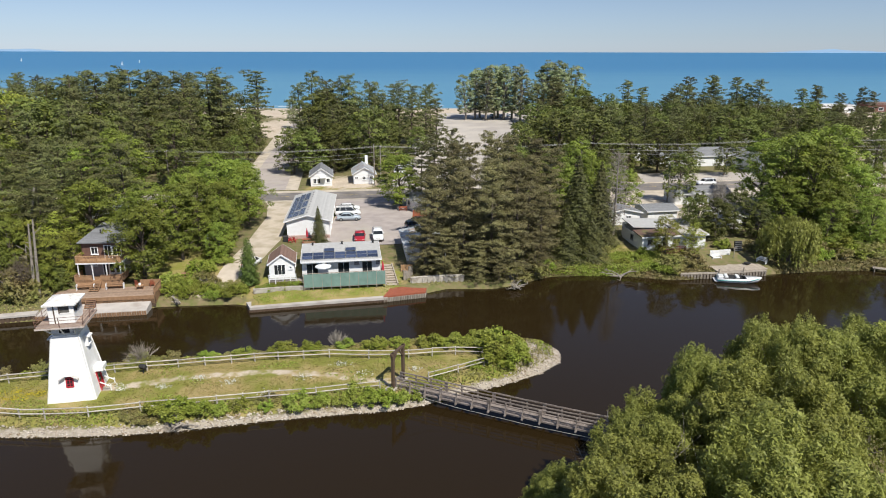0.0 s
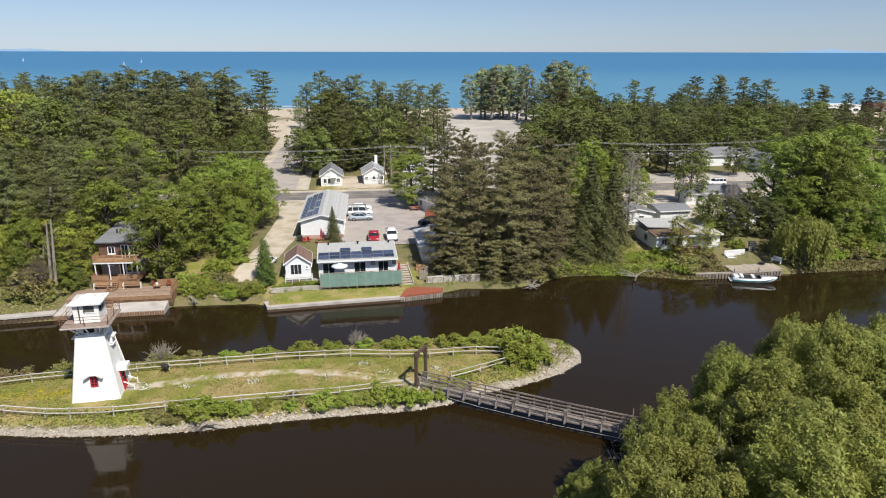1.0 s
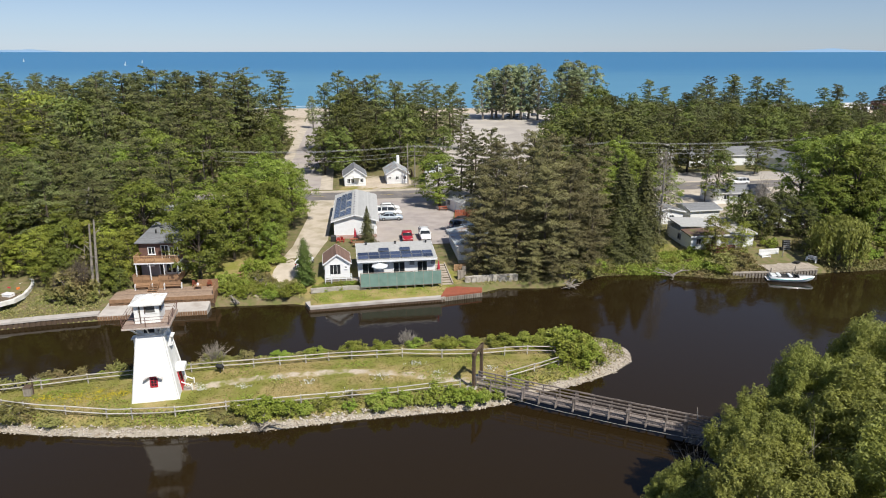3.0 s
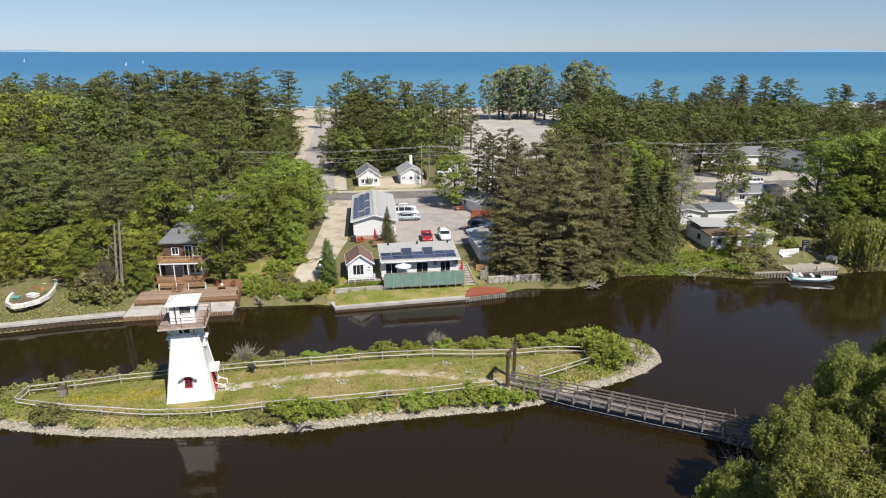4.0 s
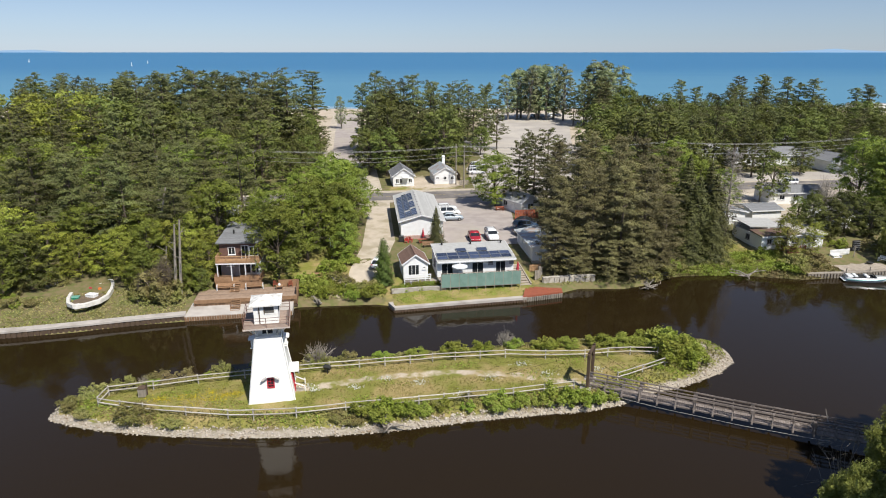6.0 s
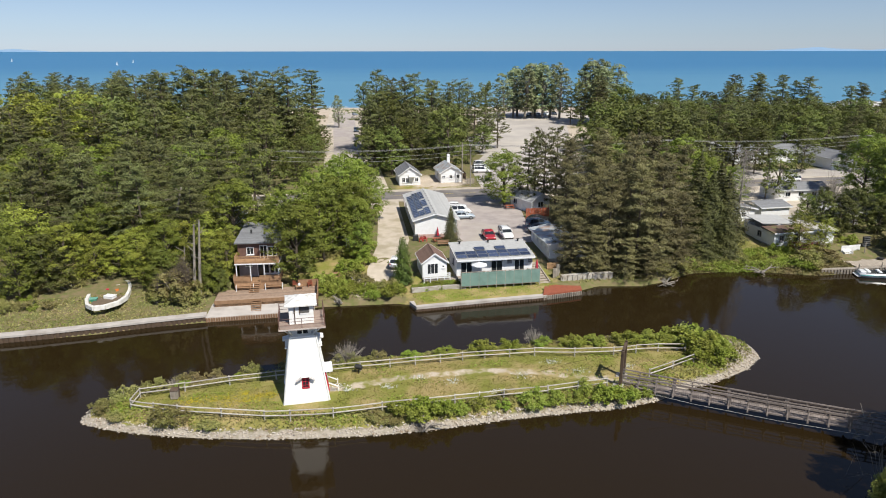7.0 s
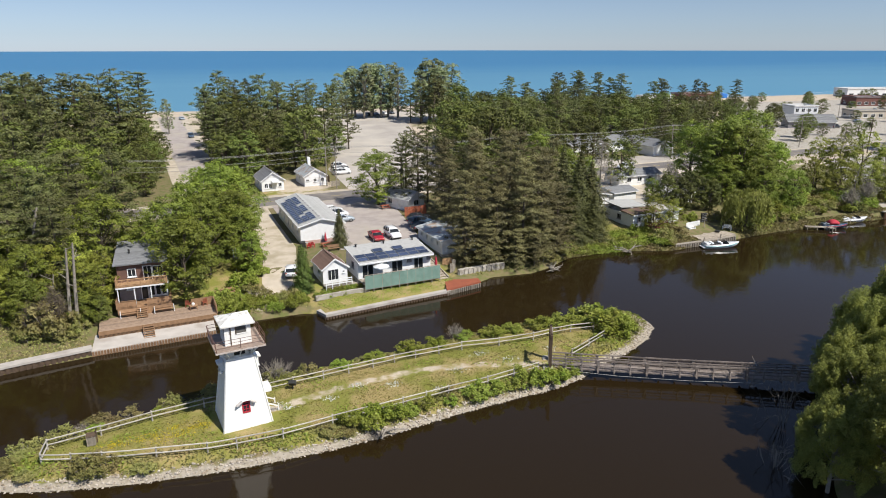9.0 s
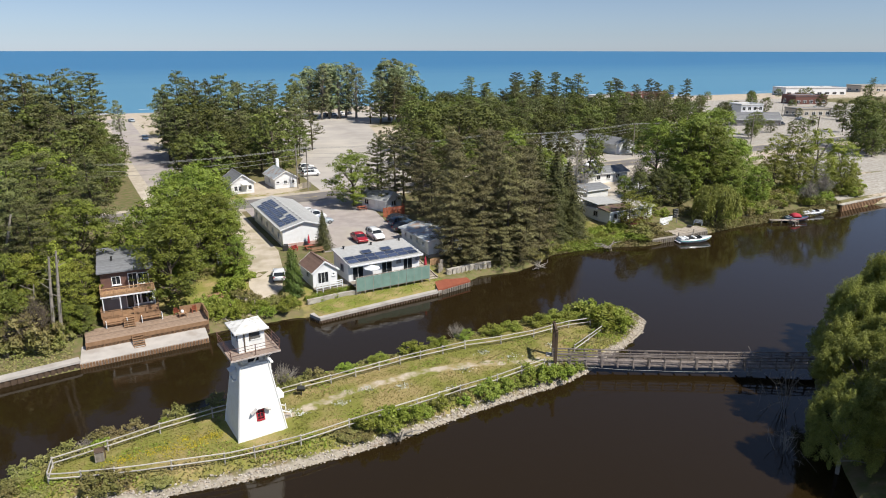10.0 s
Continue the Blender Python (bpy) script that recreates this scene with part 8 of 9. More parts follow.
MAPLE = Kind([(broadleaf("maple_tree", 10 + i, 14, 11, M_LEAF, M_BARK, clumps=70, twigs=7, per=27, leaf=0.215, low=0.13, label="full green broadleaf tree with a rounded crown"), 14) for i in range(4)])
MAPLE_FAR = Kind([(broadleaf("oak_tree", 20 + i, 14, 11, M_LEAF_DARK, M_BARK, clumps=56, twigs=6, per=12, leaf=0.36, low=0.12, label="green broadleaf tree in the far woods"), 14) for i in range(4)])
DUSKTREE = Kind([(broadleaf("oak_tree", 28 + i, 10, 8, M_LEAF_DARK, M_BARK, clumps=60, twigs=7, per=27, leaf=0.19, low=0.08, label="round dark green tree"), 10) for i in range(2)])
ASH = Kind([(broadleaf("ash_tree", 30 + i, 12, 9, M_LEAF2, M_BARK, clumps=46, twigs=7, per=27, leaf=0.19, low=0.10, label="light green broadleaf tree with an open crown"), 12) for i in range(3)])
ASH_FAR = Kind([(broadleaf("ash_tree", 35 + i, 14, 11, M_LEAF2, M_BARK, clumps=56, twigs=6, per=14, leaf=0.34, low=0.12, label="tall light green broadleaf tree in the far woods"), 14) for i in range(2)])
PINE = Kind([(pine("pine_tree", 50 + i, 20, 12.5, M_PINE, M_BARK, branches=46, tufts=9, per=36, leaf=0.165, low=0.14, ragged=0.5, label="tall white pine with soft tufts of needles"), 20) for i in range(4)])
BANKPINE = Kind([(pine("pine_tree", 65 + i, 18, 12.5, M_PINE_DRY, M_BARK, branches=46, tufts=10, per=42, leaf=0.16, low=0.06, ragged=0.5, top=0.34, label="broad olive-brown pine on the river bank"), 18) for i in range(4)])
PINE_FAR = Kind([(pine("pine_tree", 55 + i, 22, 12.5, M_PINE, M_BARK, branches=42, tufts=8, per=15, leaf=0.27, low=0.15, ragged=0.5, top=0.42, label="tall white pine in the far woods"), 22) for i in range(4)])
LONEPINE = Kind([(pine("pine_tree", 60 + i, 24, 9, M_PINE, M_BARK, branches=44, tufts=7, per=14, low=0.3, ragged=0.6, leaf=0.28, top=0.55, wind=0.1, label="ragged tall pine with a bare lower trunk"), 24) for i in range(3)])
WINDPINE = Kind([(pine("pine_tree", 160 + i, 22, 9.5, M_PINE, M_BARK, branches=46, tufts=6, per=13, low=0.3, ragged=0.55, leaf=0.3, top=0.4, wind=0.42, label="wind-bent ragged pine near the beach"), 22) for i in range(3)])
SPRUCE = Kind([(cone_tree("spruce_tree", 70 + i, 15, 7, M_SPRUCE, M_BARK, n=12500, leaf=0.2, label="dark green conical spruce"), 15) for i in range(2)])
CEDAR = Kind([(cone_tree("cedar_tree", 80, 8, 3.2, M_CEDAR, M_BARK, n=11000, leaf=0.14, power=0.42, droop=0.0, label="narrow dense green cedar"), 8)])
POPLAR = Kind([(broadleaf("poplar_tree", 90 + i, 20, 8.5, M_POPLAR, M_BARK_GREY, clumps=84, twigs=6, per=12, leaf=0.33, low=0.14, label="tall grey-green poplar near the beach"), 20) for i in range(3)])

# ---- the woods ----
rng_woods = random.Random(5)
PLANTED = []


def put(kind, x, y, h, wide=1.0, label="", turn=None):
    PLANTED.append((x, y))
    # maples beyond the road take the build with darkened leaves
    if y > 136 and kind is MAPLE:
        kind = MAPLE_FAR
    if y > 126 and kind is PINE:
        kind = PINE_FAR
    if y > 126 and kind is ASH:
        kind = ASH_FAR
    return kind.put(x, y, h, turn, wide, None, label)


# trees that stand out, by place and height: the maples between the brown house and the drive
for x, y, h, w in [(-38.6, 112.0, 14.2, 1.05), (-43.4, 91.8, 11.8, 1.1), (-44.8, 97.2, 12.6, 1.05), (-40.4, 99.0, 11.8, 1.0), (-39.4, 104.5, 11.5, 1.0), (-36.2, 108.0, 11.0, 0.95), (-35.2, 103.5, 8.6, 0.9), (-34.6, 98.4, 6.6, 0.85), (-35.6, 119, 11.2, 1.05),
                   (-38.5, 126, 11.5, 1.0), (-42.6, 109.5, 12.6, 0.95), (-42, 133, 10, 1.0), (-48.5, 103, 8.5, 1.0), (-55.4, 158, 8, 1.0), (-55.8, 168, 9, 1.0), (-56.2, 180, 9.5, 1.0), (-55.6, 192, 8, 1.0), (-56.4, 204, 9, 1.0)]:
    put(MAPLE, x, y, h, w)
# across the road and in the lots
for x, y, h, w in [(-8.2, 134.4, 11.6, 1.3), (-33.2, 169, 12.3, 1.1), (-38.0, 171, 12.6, 1.1), (-28, 173, 11.5, 1.0), (-12.6, 186, 6.5, 1.1)]:
    put(MAPLE, x, y, h, w)
# the great pines on the bank
for x, y, h, w in [(-1.6, 98.8, 14.0, 0.82), (3.4, 97.2, 15.2, 0.85), (7.6, 96.4, 17.2, 0.82), (11.8, 98.6, 16.6, 0.85), (15.8, 100.4, 11.5, 1.0), (10.6, 95.6, 8.5, 1.15), (2.4, 105.0, 15.2, 0.8),
                   (8.6, 105.0, 17.6, 0.78), (14.4, 106.0, 15.8, 0.8), (18.5, 110.0, 16.0, 0.8), (5.0, 113.0, 16.2, 0.8), (12.0, 115.0, 17.0, 0.8), (2.5, 122, 15, 0.8), (9.5, 124, 16.5, 0.8), (17.5, 121, 16, 0.8), (0.4, 94.6, 7.8, 1.25), (-2.6, 95.6, 9.0, 1.15), (5.4, 94.2, 6.2, 1.3),
                   (-1.2, 108, 13.5, 0.8), (8.6, 93.8, 5.2, 1.4), (14.6, 98.0, 6.5, 1.3)]:
    put(BANKPINE, x, y, h, w)
# the dark clump behind the lot tree
for x, y, h, w in [(-4.0, 131.5, 14.0, 0.9), (-1.2, 128.5, 15.8, 0.9), (2.2, 133.5, 16.0, 0.9), (-1.6, 137.0, 14.5, 0.9), (3.4, 127.0, 15.0, 0.9)]:
    put(PINE, x, y, h, w)
for x, y, h, w in [(23.2, 107.5, 12.6, 1.3), (26.6, 109, 12.2, 1.3), (20.2, 102.5, 9.5, 1.4), (24.6, 116.4, 13.6, 1.1), (28.8, 117, 12.5, 1.1), (24.2, 103.0, 8.5, 1.4)]:
    put(SPRUCE, x, y, h, w)
put(SPRUCE, -20.4, 106.6, 6.6, 1.0, "young spruce beside the motel row")
put(CEDAR, -27.9, 91.0, 7.2, 0.86)
# trees round the bungalow
put(DUSKTREE, 44.4, 111.0, 8.2, 0.85, "round dark green tree beside the bungalow")
put(DUSKTREE, 47.4, 110.0, 7.4, 0.9, "round dark green tree beside the bungalow")
for x, y, h in ((52.2, 113.5, 8.0), (55.5, 111.5, 6.5)):
    put(DUSKTREE, x, y, h, 1.0, "round dark green tree in the shady yard")
put(ASH, 36.6, 102.8, 7.0, 1.05, "light green tree in front of the bungalow")
put(ASH, 41.4, 104.0, 5.4, 1.0, "light green tree beside the patio")
# the tall trees to the east
for x, y, h, w in [(64.5, 121, 17.4, 1.1), (71.5, 124, 18.4, 1.15), (67, 117, 15.5, 1.1), (75, 117, 12.0, 1.2), (61.5, 115.5, 9.5, 1.1), (70, 113, 10.0, 1.2), (65, 131, 15, 1.0), (75.5, 130, 16, 1.0), (82, 124, 11, 1.0), (66, 109, 8, 1.0), (73, 108, 8.5, 1.0)]:
    put(MAPLE, x, y, h, w)
for x, y, h, w in [(96.0, 113, 13.8, 0.95), (100.5, 110.5, 12.0, 0.9), (91.5, 115, 13.0, 0.9), (88.5, 111, 9.5, 1.0), (97.8, 107.6, 8.5, 0.95), (90, 119, 12.0, 1.0), (83, 113, 9.0, 1.0), (94, 109.4, 9.0, 0.95), (102.5, 108.6, 6.5, 1.0)]:
    put(ASH, x, y, h, w, "yellow-green tree beside the quay")
for x, y, h in [(155, 144, 12), (159, 149, 14.5), (165, 148, 15), (167, 155, 17), (173, 151, 14), (152, 140, 8), (162, 142, 9), (170, 143, 10)]:
    put(MAPLE, x, y, h, 1.0, "large dark tree beside the far lot")
for x, y, h in [(60, 167, 12), (74, 170, 10), (50.6, 137.5, 11.0), (37, 129.5, 9), (30, 126, 12), (45.5, 116.5, 6), (66, 172, 9), (88, 170, 9)]:
    put(MAPLE, x, y, h, 0.95)
# the skyline pines before the beach, west of the street
for x, z in [(-116, 24.8), (-109.7, 26.3), (-102.1, 27.7), (-97, 27.6), (-92.2, 28.4), (-87.3, 27.7), (-81.6, 27.2), (-75.0, 27.7), (-69.6, 28.0), (-65.2, 26.6)]:
    put(PINE, x, 200 + rng_woods.uniform(-4, 4), z - 2.8, 1.2)
for x, y, h in [(-123, 190, 20.6), (-134, 188, 19.6), (-113, 184, 20.0), (-146, 192, 19.5), (-128, 178, 18.5), (-118, 172, 18.5), (-140, 176, 18.0), (-108, 168, 16.5), (-160, 195, 19.5), (-152, 182, 18.0)]:
    put(ASH, x, y, h, 1.0)
for x, y, h in [(-60, 206, 11), (-59, 190, 9.5), (-62, 216, 12), (-58.5, 176, 9), (-63.5, 198, 14), (-59.5, 166, 10)]:
    put(MAPLE, x, y, h, 0.9)
put(LONEPINE, -64.3, 238, 24.2, 1.45, "lone ragged pine above the woods")
put(POPLAR, -60.0, 276, 13.5, 0.95)
put(POPLAR, -45.5, 266, 17.0, 1.0)
put(POPLAR, -42.5, 270, 15.5, 0.9)
# between the street and the lot
for x, y, z in [(-43.2, 208, 23.8), (-39.2, 208, 27.4), (-34.8, 210, 25.4), (-27.6, 207, 26.6), (-31.0, 212, 25.0), (-22.0, 228, 23.6), (-16.2, 236, 23.0), (-9.6, 238, 22.0), (-3.2, 235, 22.9)]:
    put(PINE, x, y, z - 2.8, 0.95)
# more pines in the clump between the street and the lot
for x, y, h, w in [(-40.5, 200, 17, 1.0), (-35.0, 222, 20, 1.0), (-30.0, 199, 18, 1.0), (-22.5, 217, 21.5, 1.0), (-18.0, 206, 18.5, 1.0), (-13.5, 221, 21, 1.0), (-9.0, 212, 18, 1.0), (-4.5, 224, 20, 1.0),
                   (-37.0, 192, 15, 1.1), (-24.0, 196, 15, 1.1), (-1.0, 216, 16, 1.0)]:
    put(PINE, x, y, h, w)
for x, y, h, w in [(-32.0, 186, 12.5, 1.2), (-20.0, 190, 11.5, 1.1), (-15.0, 200, 11, 1.1), (-38.5, 181, 10.5, 1.1), (-7.0, 205, 9, 1.1), (-28, 181, 12, 1.1)]:
    put(MAPLE, x, y, h, w)
# poplars and pines near the beach
for x, y, h in [(12.5, 312, 21), (17.0, 316, 24), (21.5, 310, 25), (26, 314, 25.5), (30, 311, 26), (34, 315, 25.5), (37.5, 309, 23.5), (19.5, 321, 24), (28, 321, 25), (44, 291, 26.5), (48.5, 293, 28.0), (53, 291, 27.5), (57.5, 294, 25.5), (50.5, 286, 25)]:
    put(POPLAR, x, y, h, 1.15)
for x, y, h in [(59, 287, 17), (62.5, 291, 15), (55, 282, 14), (66, 296, 9), (70, 300, 8)]:
    put(MAPLE, x, y, h, 1.0)
for x, y, h in [(41, 281, 18.5), (45.5, 277, 20.5), (49, 280, 18), (37.5, 285, 15)]:
    put(PINE, x, y, h, 1.0)
# beside the far lot
for x, y, h, w in [(152, 186, 8, 1.1), (160, 193, 9, 1.1), (171, 185, 6, 1.1), (183, 191, 6, 1.1), (150, 211, 9, 1.1), (240, 222, 7, 1.1), (253, 231, 8, 1.1), (178, 247, 9, 1.1), (197, 263, 8, 1.1), (236, 259, 8, 1.1), (250, 281, 8, 1.1), (271, 302, 8, 1.1), (286, 268, 8, 1.1), (213, 191, 7, 1.1), (227, 197, 8, 1.1), (241, 206, 9, 1.1), (222, 288, 7, 1.1), (204, 280, 7, 1.1), (330, 318, 7, 1.2), (350, 330, 7, 1.2)]:
    put(MAPLE, x, y, h, w)
for x, y, h, w in [(112, 176, 9, 1.1), (120, 180, 10, 1.1), (126, 186, 9, 1.1), (104, 170, 9, 1.1), (122, 172, 7, 1.1), (96, 168, 9, 1.1), (118, 196, 11, 1.1), (172, 196, 5, 1.2), (205, 205, 5, 1.2), (228, 232, 5, 1.2), (188, 236, 7, 1.1), (174, 226, 8, 1.1), (214, 256, 7, 1.1), (300, 330, 6, 1.2), (265, 330, 6, 1.2), (340, 345, 6, 1.2), (240, 320, 6, 1.2)]:
    put(MAPLE, x, y, h, w)
for x, y, h, w in [(166, 215, 11, 1.05), (198, 224, 5.0, 1.3), (203, 222, 4.5, 1.3), (178, 208, 6, 1.2), (184, 262, 9, 1.0), (222, 268, 6, 1.2), (232, 300, 7, 1.2), (258, 262, 6, 1.2), (150, 222, 10, 1.0), (158, 232, 9, 1.0), (140, 206, 11, 1.0), (146, 196, 9, 1.0), (133, 190, 10, 1.0), (268, 232, 8, 1.2), (280, 240, 9, 1.2), (275, 222, 8, 1.2)]:
    put(MAPLE, x, y, h, w)
# pines along the eastern skyline
for x, y, z in [(70.8, 251.6, 23.6), (73.5, 248, 21.5), (97.4, 266, 24.4), (108.5, 266, 25.0), (104, 262, 23.8), (115.7, 261, 24.4), (117.6, 248, 24.2), (113, 250, 22.5), (135, 247.6, 20.9), (141, 252, 20.4)]:
    put(WINDPINE, x, y, z - 2.8, 1.1)
for x, y, z in [(83.5, 240, 21.5), (89, 246, 22.0), (93, 250, 21.5)]:
    put(PINE, x, y, z - 2.8, 1.0)
for x, y, h in [(62, 240, 14), (76, 243, 13.5), (84, 252, 15.5), (99, 253, 16), (104, 244, 14), (114, 242, 13), (122, 249, 15)]:
    put(PINE, x, y, h, 1.15)
for x, y, h in [(66, 236, 13), (74, 234, 12), (82, 237, 14), (89, 235, 12.5), (96, 236, 13.5), (109, 236, 12), (118, 238, 13), (126, 243, 12.5), (134, 247, 11.5)]:
    put(MAPLE, x, y, h, 1.15)
for x, z in [(146, 21.5), (152, 19), (160, 21.0), (166, 19.5), (173, 18), (183, 20.5)]:
    put(WINDPINE, x, 256 + rng_woods.uniform(-4, 4), z - 2.8, 1.0, "wind-bent ragged pine near the beach")


def scatter(kinds, x0, x1, y0, y1, n, gap, lo, hi, keep):
    """Trees over a stretch of the plan, none closer than gap to another."""
    done = 0
    for _ in range(n * 40):
        if done == n:
            break
        x, y = rng_woods.uniform(x0, x1), rng_woods.uniform(y0, y1)
        if not keep(x, y) or any((x - a) ** 2 + (y - b) ** 2 < gap * gap for a, b in PLANTED):
            continue
        done += 1
        put(rng_woods.choice(kinds), x, y, rng_woods.uniform(lo, hi), rng_woods.uniform(0.9, 1.2))


def road_y(x):
    return 145.4 + (x + 20) * 0.1315


def west(x, y):
    if abs(y - road_y(x)) < 7.5:
        return False
    if y < 142:
        return x < -51 - 0.1 * (y - 93) and not (x > -0.398 * y - 9 and y > 112) and not (x > -58 and y < 92) and not (x > -67 and 116 < y < 128)
    return x < (-57.5 if y < 226 else -66)


for x, y, h, w in [(-66.0, 95.0, 15.6, 0.95), (-69.5, 97.0, 16.4, 0.95), (-52.8, 109.0, 16.8, 0.95), (-57.0, 104.0, 14.5, 0.95), (-61.0, 99.5, 15.2, 0.95), (-75.5, 98.5, 16.5, 0.95), (-81.0, 95.0, 16.0, 0.95), (-62.5, 108, 17.0, 0.95), (-72, 107, 17.5, 0.95), (-84, 104, 17.5, 0.95)]:
    put(PINE, x, y, h, w)
scatter([MAPLE, PINE, PINE, PINE, ASH], -125, -46, 93, 140, 62, 5.2, 12, 17, lambda x, y: west(x, y) and y > 93 - 0.10 * (x + 60))
scatter([PINE, PINE, MAPLE], -150, -52, 150, 238, 74, 7.5, 15, 21, west)
scatter([PINE, PINE, PINE], -210, -58, 252, 330, 34, 10, 18, 22, lambda x, y: x < -64 - (y - 250) * 0.7)
scatter([PINE, MAPLE, MAPLE], -43, -12, 176, 236, 22, 6.0, 11, 19, lambda x, y: x > -37 - (y - 180) * 0.12 and x < -16 + (y - 176) * 0.04)
scatter([PINE, MAPLE, MAPLE, MAPLE], 18, 60, 166, 236, 34, 6.2, 11, 17, lambda x, y: x > 20 + (y - 166) * 0.2 and not (60 < x < 90 and 170 < y < 200))
scatter([MAPLE, MAPLE], 14, 34, 128, 146, 8, 6, 10, 14, lambda x, y: True)
scatter([PINE, MAPLE, MAPLE], 60, 150, 190, 242, 54, 6.5, 10, 15, lambda x, y: y > 196 + max(0, x - 110) * 0.6)
scatter([MAPLE, PINE], 84, 112, 176, 200, 8, 7.0, 8, 12, lambda x, y: True)
scatter([MAPLE], 60, 150, 262, 330, 22, 9.0, 8, 12, lambda x, y: y > 262 + max(0, x - 100) * 0.5 and not (x < 98 and y > 290))
scatter([MAPLE, ASH], 150, 235, 285, 345, 14, 9.0, 6, 9, lambda x, y: y > 250 + (x - 150) * 0.6 and not (200 < x < 262 and y > 340))
scatter([MAPLE, PINE], 154, 215, 140, 190, 12, 7.5, 10, 17, lambda x, y: x - 160 > (y - 148) * 1.0 and abs(y - road_y(x)) > 8)
scatter([MAPLE, PINE], 330, 480, 210, 330, 14, 12, 9, 15, lambda x, y: x > 350)

# weeping willow on the bank and dead or bare trees
willow = weeping("willow_tree", 120, 7.8, 8.6, M_WILLOW, M_BARK, "weeping willow hanging over the river bank")
willow.matrix_basis = pose(56.4, 102.2, ground_z(56.4, 102.2))
dead = pine("dead_pine_tree", 130, 15, 6.5, M_BARK_GREY, M_BARK_GREY, branches=80, low=0.1, label="dead grey bare conifer", bare=True)
dead.matrix_basis = pose(30.3, 112.0, 2.6)


def snag(x, y, h, seed, label, lean=0.0, r=0.22):
    """A bare broken trunk with a few limb stubs."""
    rng = random.Random(seed)
    t = thing("dead_tree", pose(x, y, ground_z(x, y), 0, lean, 0), label, "tree", "bare trunks")
    bm = bmesh.new()
    tube(bm, [(0, 0, -0.4), (0.05, 0.1, h * 0.5), (0.2, 0.0, h)], [r, r * 0.8, r * 0.45], 8)
    for k in range(7):
        z = h * rng.uniform(0.35, 0.98)
        a = rng.uniform(0, 6.28)
        ln = rng.uniform(0.4, 1.8)
        tube(bm, [(0.1, 0.05, z), (math.cos(a) * ln, math.sin(a) * ln, z + ln * 0.5)], [0.06, 0.02], 4)
    part("trunk", bm, M_BARK_GREY, t)


snag(-55.3, 85.6, 11.0, 1, "tall bare broken trunk beside the landing", 4)
snag(-56.1, 85.9, 10.2, 2, "tall bare broken trunk beside the landing", 4)
snag(-58.3, 88.2, 6.0, 3, "bleached bare tree on the bank", 5, 0.12)
snag(-72.5, 98.0, 11.5, 4, "bare grey trunk in the woods", 2)
snag(-63.5, 97.0, 12.0, 5, "leaning bare trunk in the woods", 14, 0.25)
snag(90.5, 109.5, 7.5, 6, "grey leafless tree by the quay", 4, 0.16)
snag(93.5, 108.5, 6.5, 7, "grey leafless tree by the quay", -6, 0.16)
snag(13.5, 52.0, 4.5, 8, "bare grey stems beside the bridge", 12, 0.06)

# ---- willows on the near bank ----
FRONT = Kind([(plume_tree("bank_willow_tree", 100 + i, 12, 10, M_WILLOW, M_BARK_GREY, label="full pale green willow on the river bank"), 12) for i in range(2)])
for x, y, h, w in [(10.8, 32.8, 11.6, 0.98), (14.6, 40.5, 10.9, 0.88), (21.5, 38, 13.4, 1.0), (25.6, 45.6, 14.3, 0.68), (31, 43, 13.8, 0.95), (18.5, 30, 14.2, 0.95),
                   (34.5, 50.5, 11.5, 0.85), (7.6, 36.2, 9.0, 0.72), (19.6, 44.6, 12.4, 0.72), (29.5, 51.0, 8.0, 0.75)]:
    FRONT.put(x, y, h, wide=w)


def bare_shoots(x, y, h, seed, label):
    t = bare_shrub("dead_shrub", seed, h, h * 0.9, M_BARK_GREY, label, 14)
    t.matrix_basis = pose(x, y, ground_z(x, y) + 0.2)


bare_shoots(12.2, 45.6, 7.4, 21, "bleached bare stems rising from the willows")
bare_shoots(6.2, 40.2, 5.2, 22, "bleached bare stems over the water")
bare_shoots(14.0, 36.5, 11.8, 23, "bleached bare stems rising from the willows")

# ---- bushes and weeds ----
BUSH = Kind([(shrub("bush", 200 + i, 1.5, 2.4, M_BUSH, M_BARK, "dense bright green leafy bush", n=2700, leaf=0.115), 1.5) for i in range(4)])
SCRUB = Kind([(shrub("bush", 210 + i, 1.4, 2.4, M_WEED, M_BARK_GREY, "straggly olive-green bush on the bank", n=1900, leaf=0.105), 1.4) for i in range(3)])
for x, y, h, w in [(-27.3, 56.1, 1.5, 1.0), (-25.1, 55.8, 1.7, 1.1), (-23.0, 56.2, 1.4, 1.0), (-19.8, 57.1, 1.0, 1.0), (-14.2, 57.6, 1.5, 1.1), (-12.1, 58.1, 1.2, 1.0), (-8.4, 58.6, 1.6, 1.1), (-6.2, 58.6, 1.5, 1.1),
                   (-4.4, 58.9, 1.3, 1.0), (-2.6, 59.6, 1.0, 1.0), (-10.2, 58.2, 0.9, 1.1), (-17.2, 57.2, 0.8, 1.1), (-21.4, 56.4, 0.9, 1.2)]:
    BUSH.put(x, y, h, wide=w)
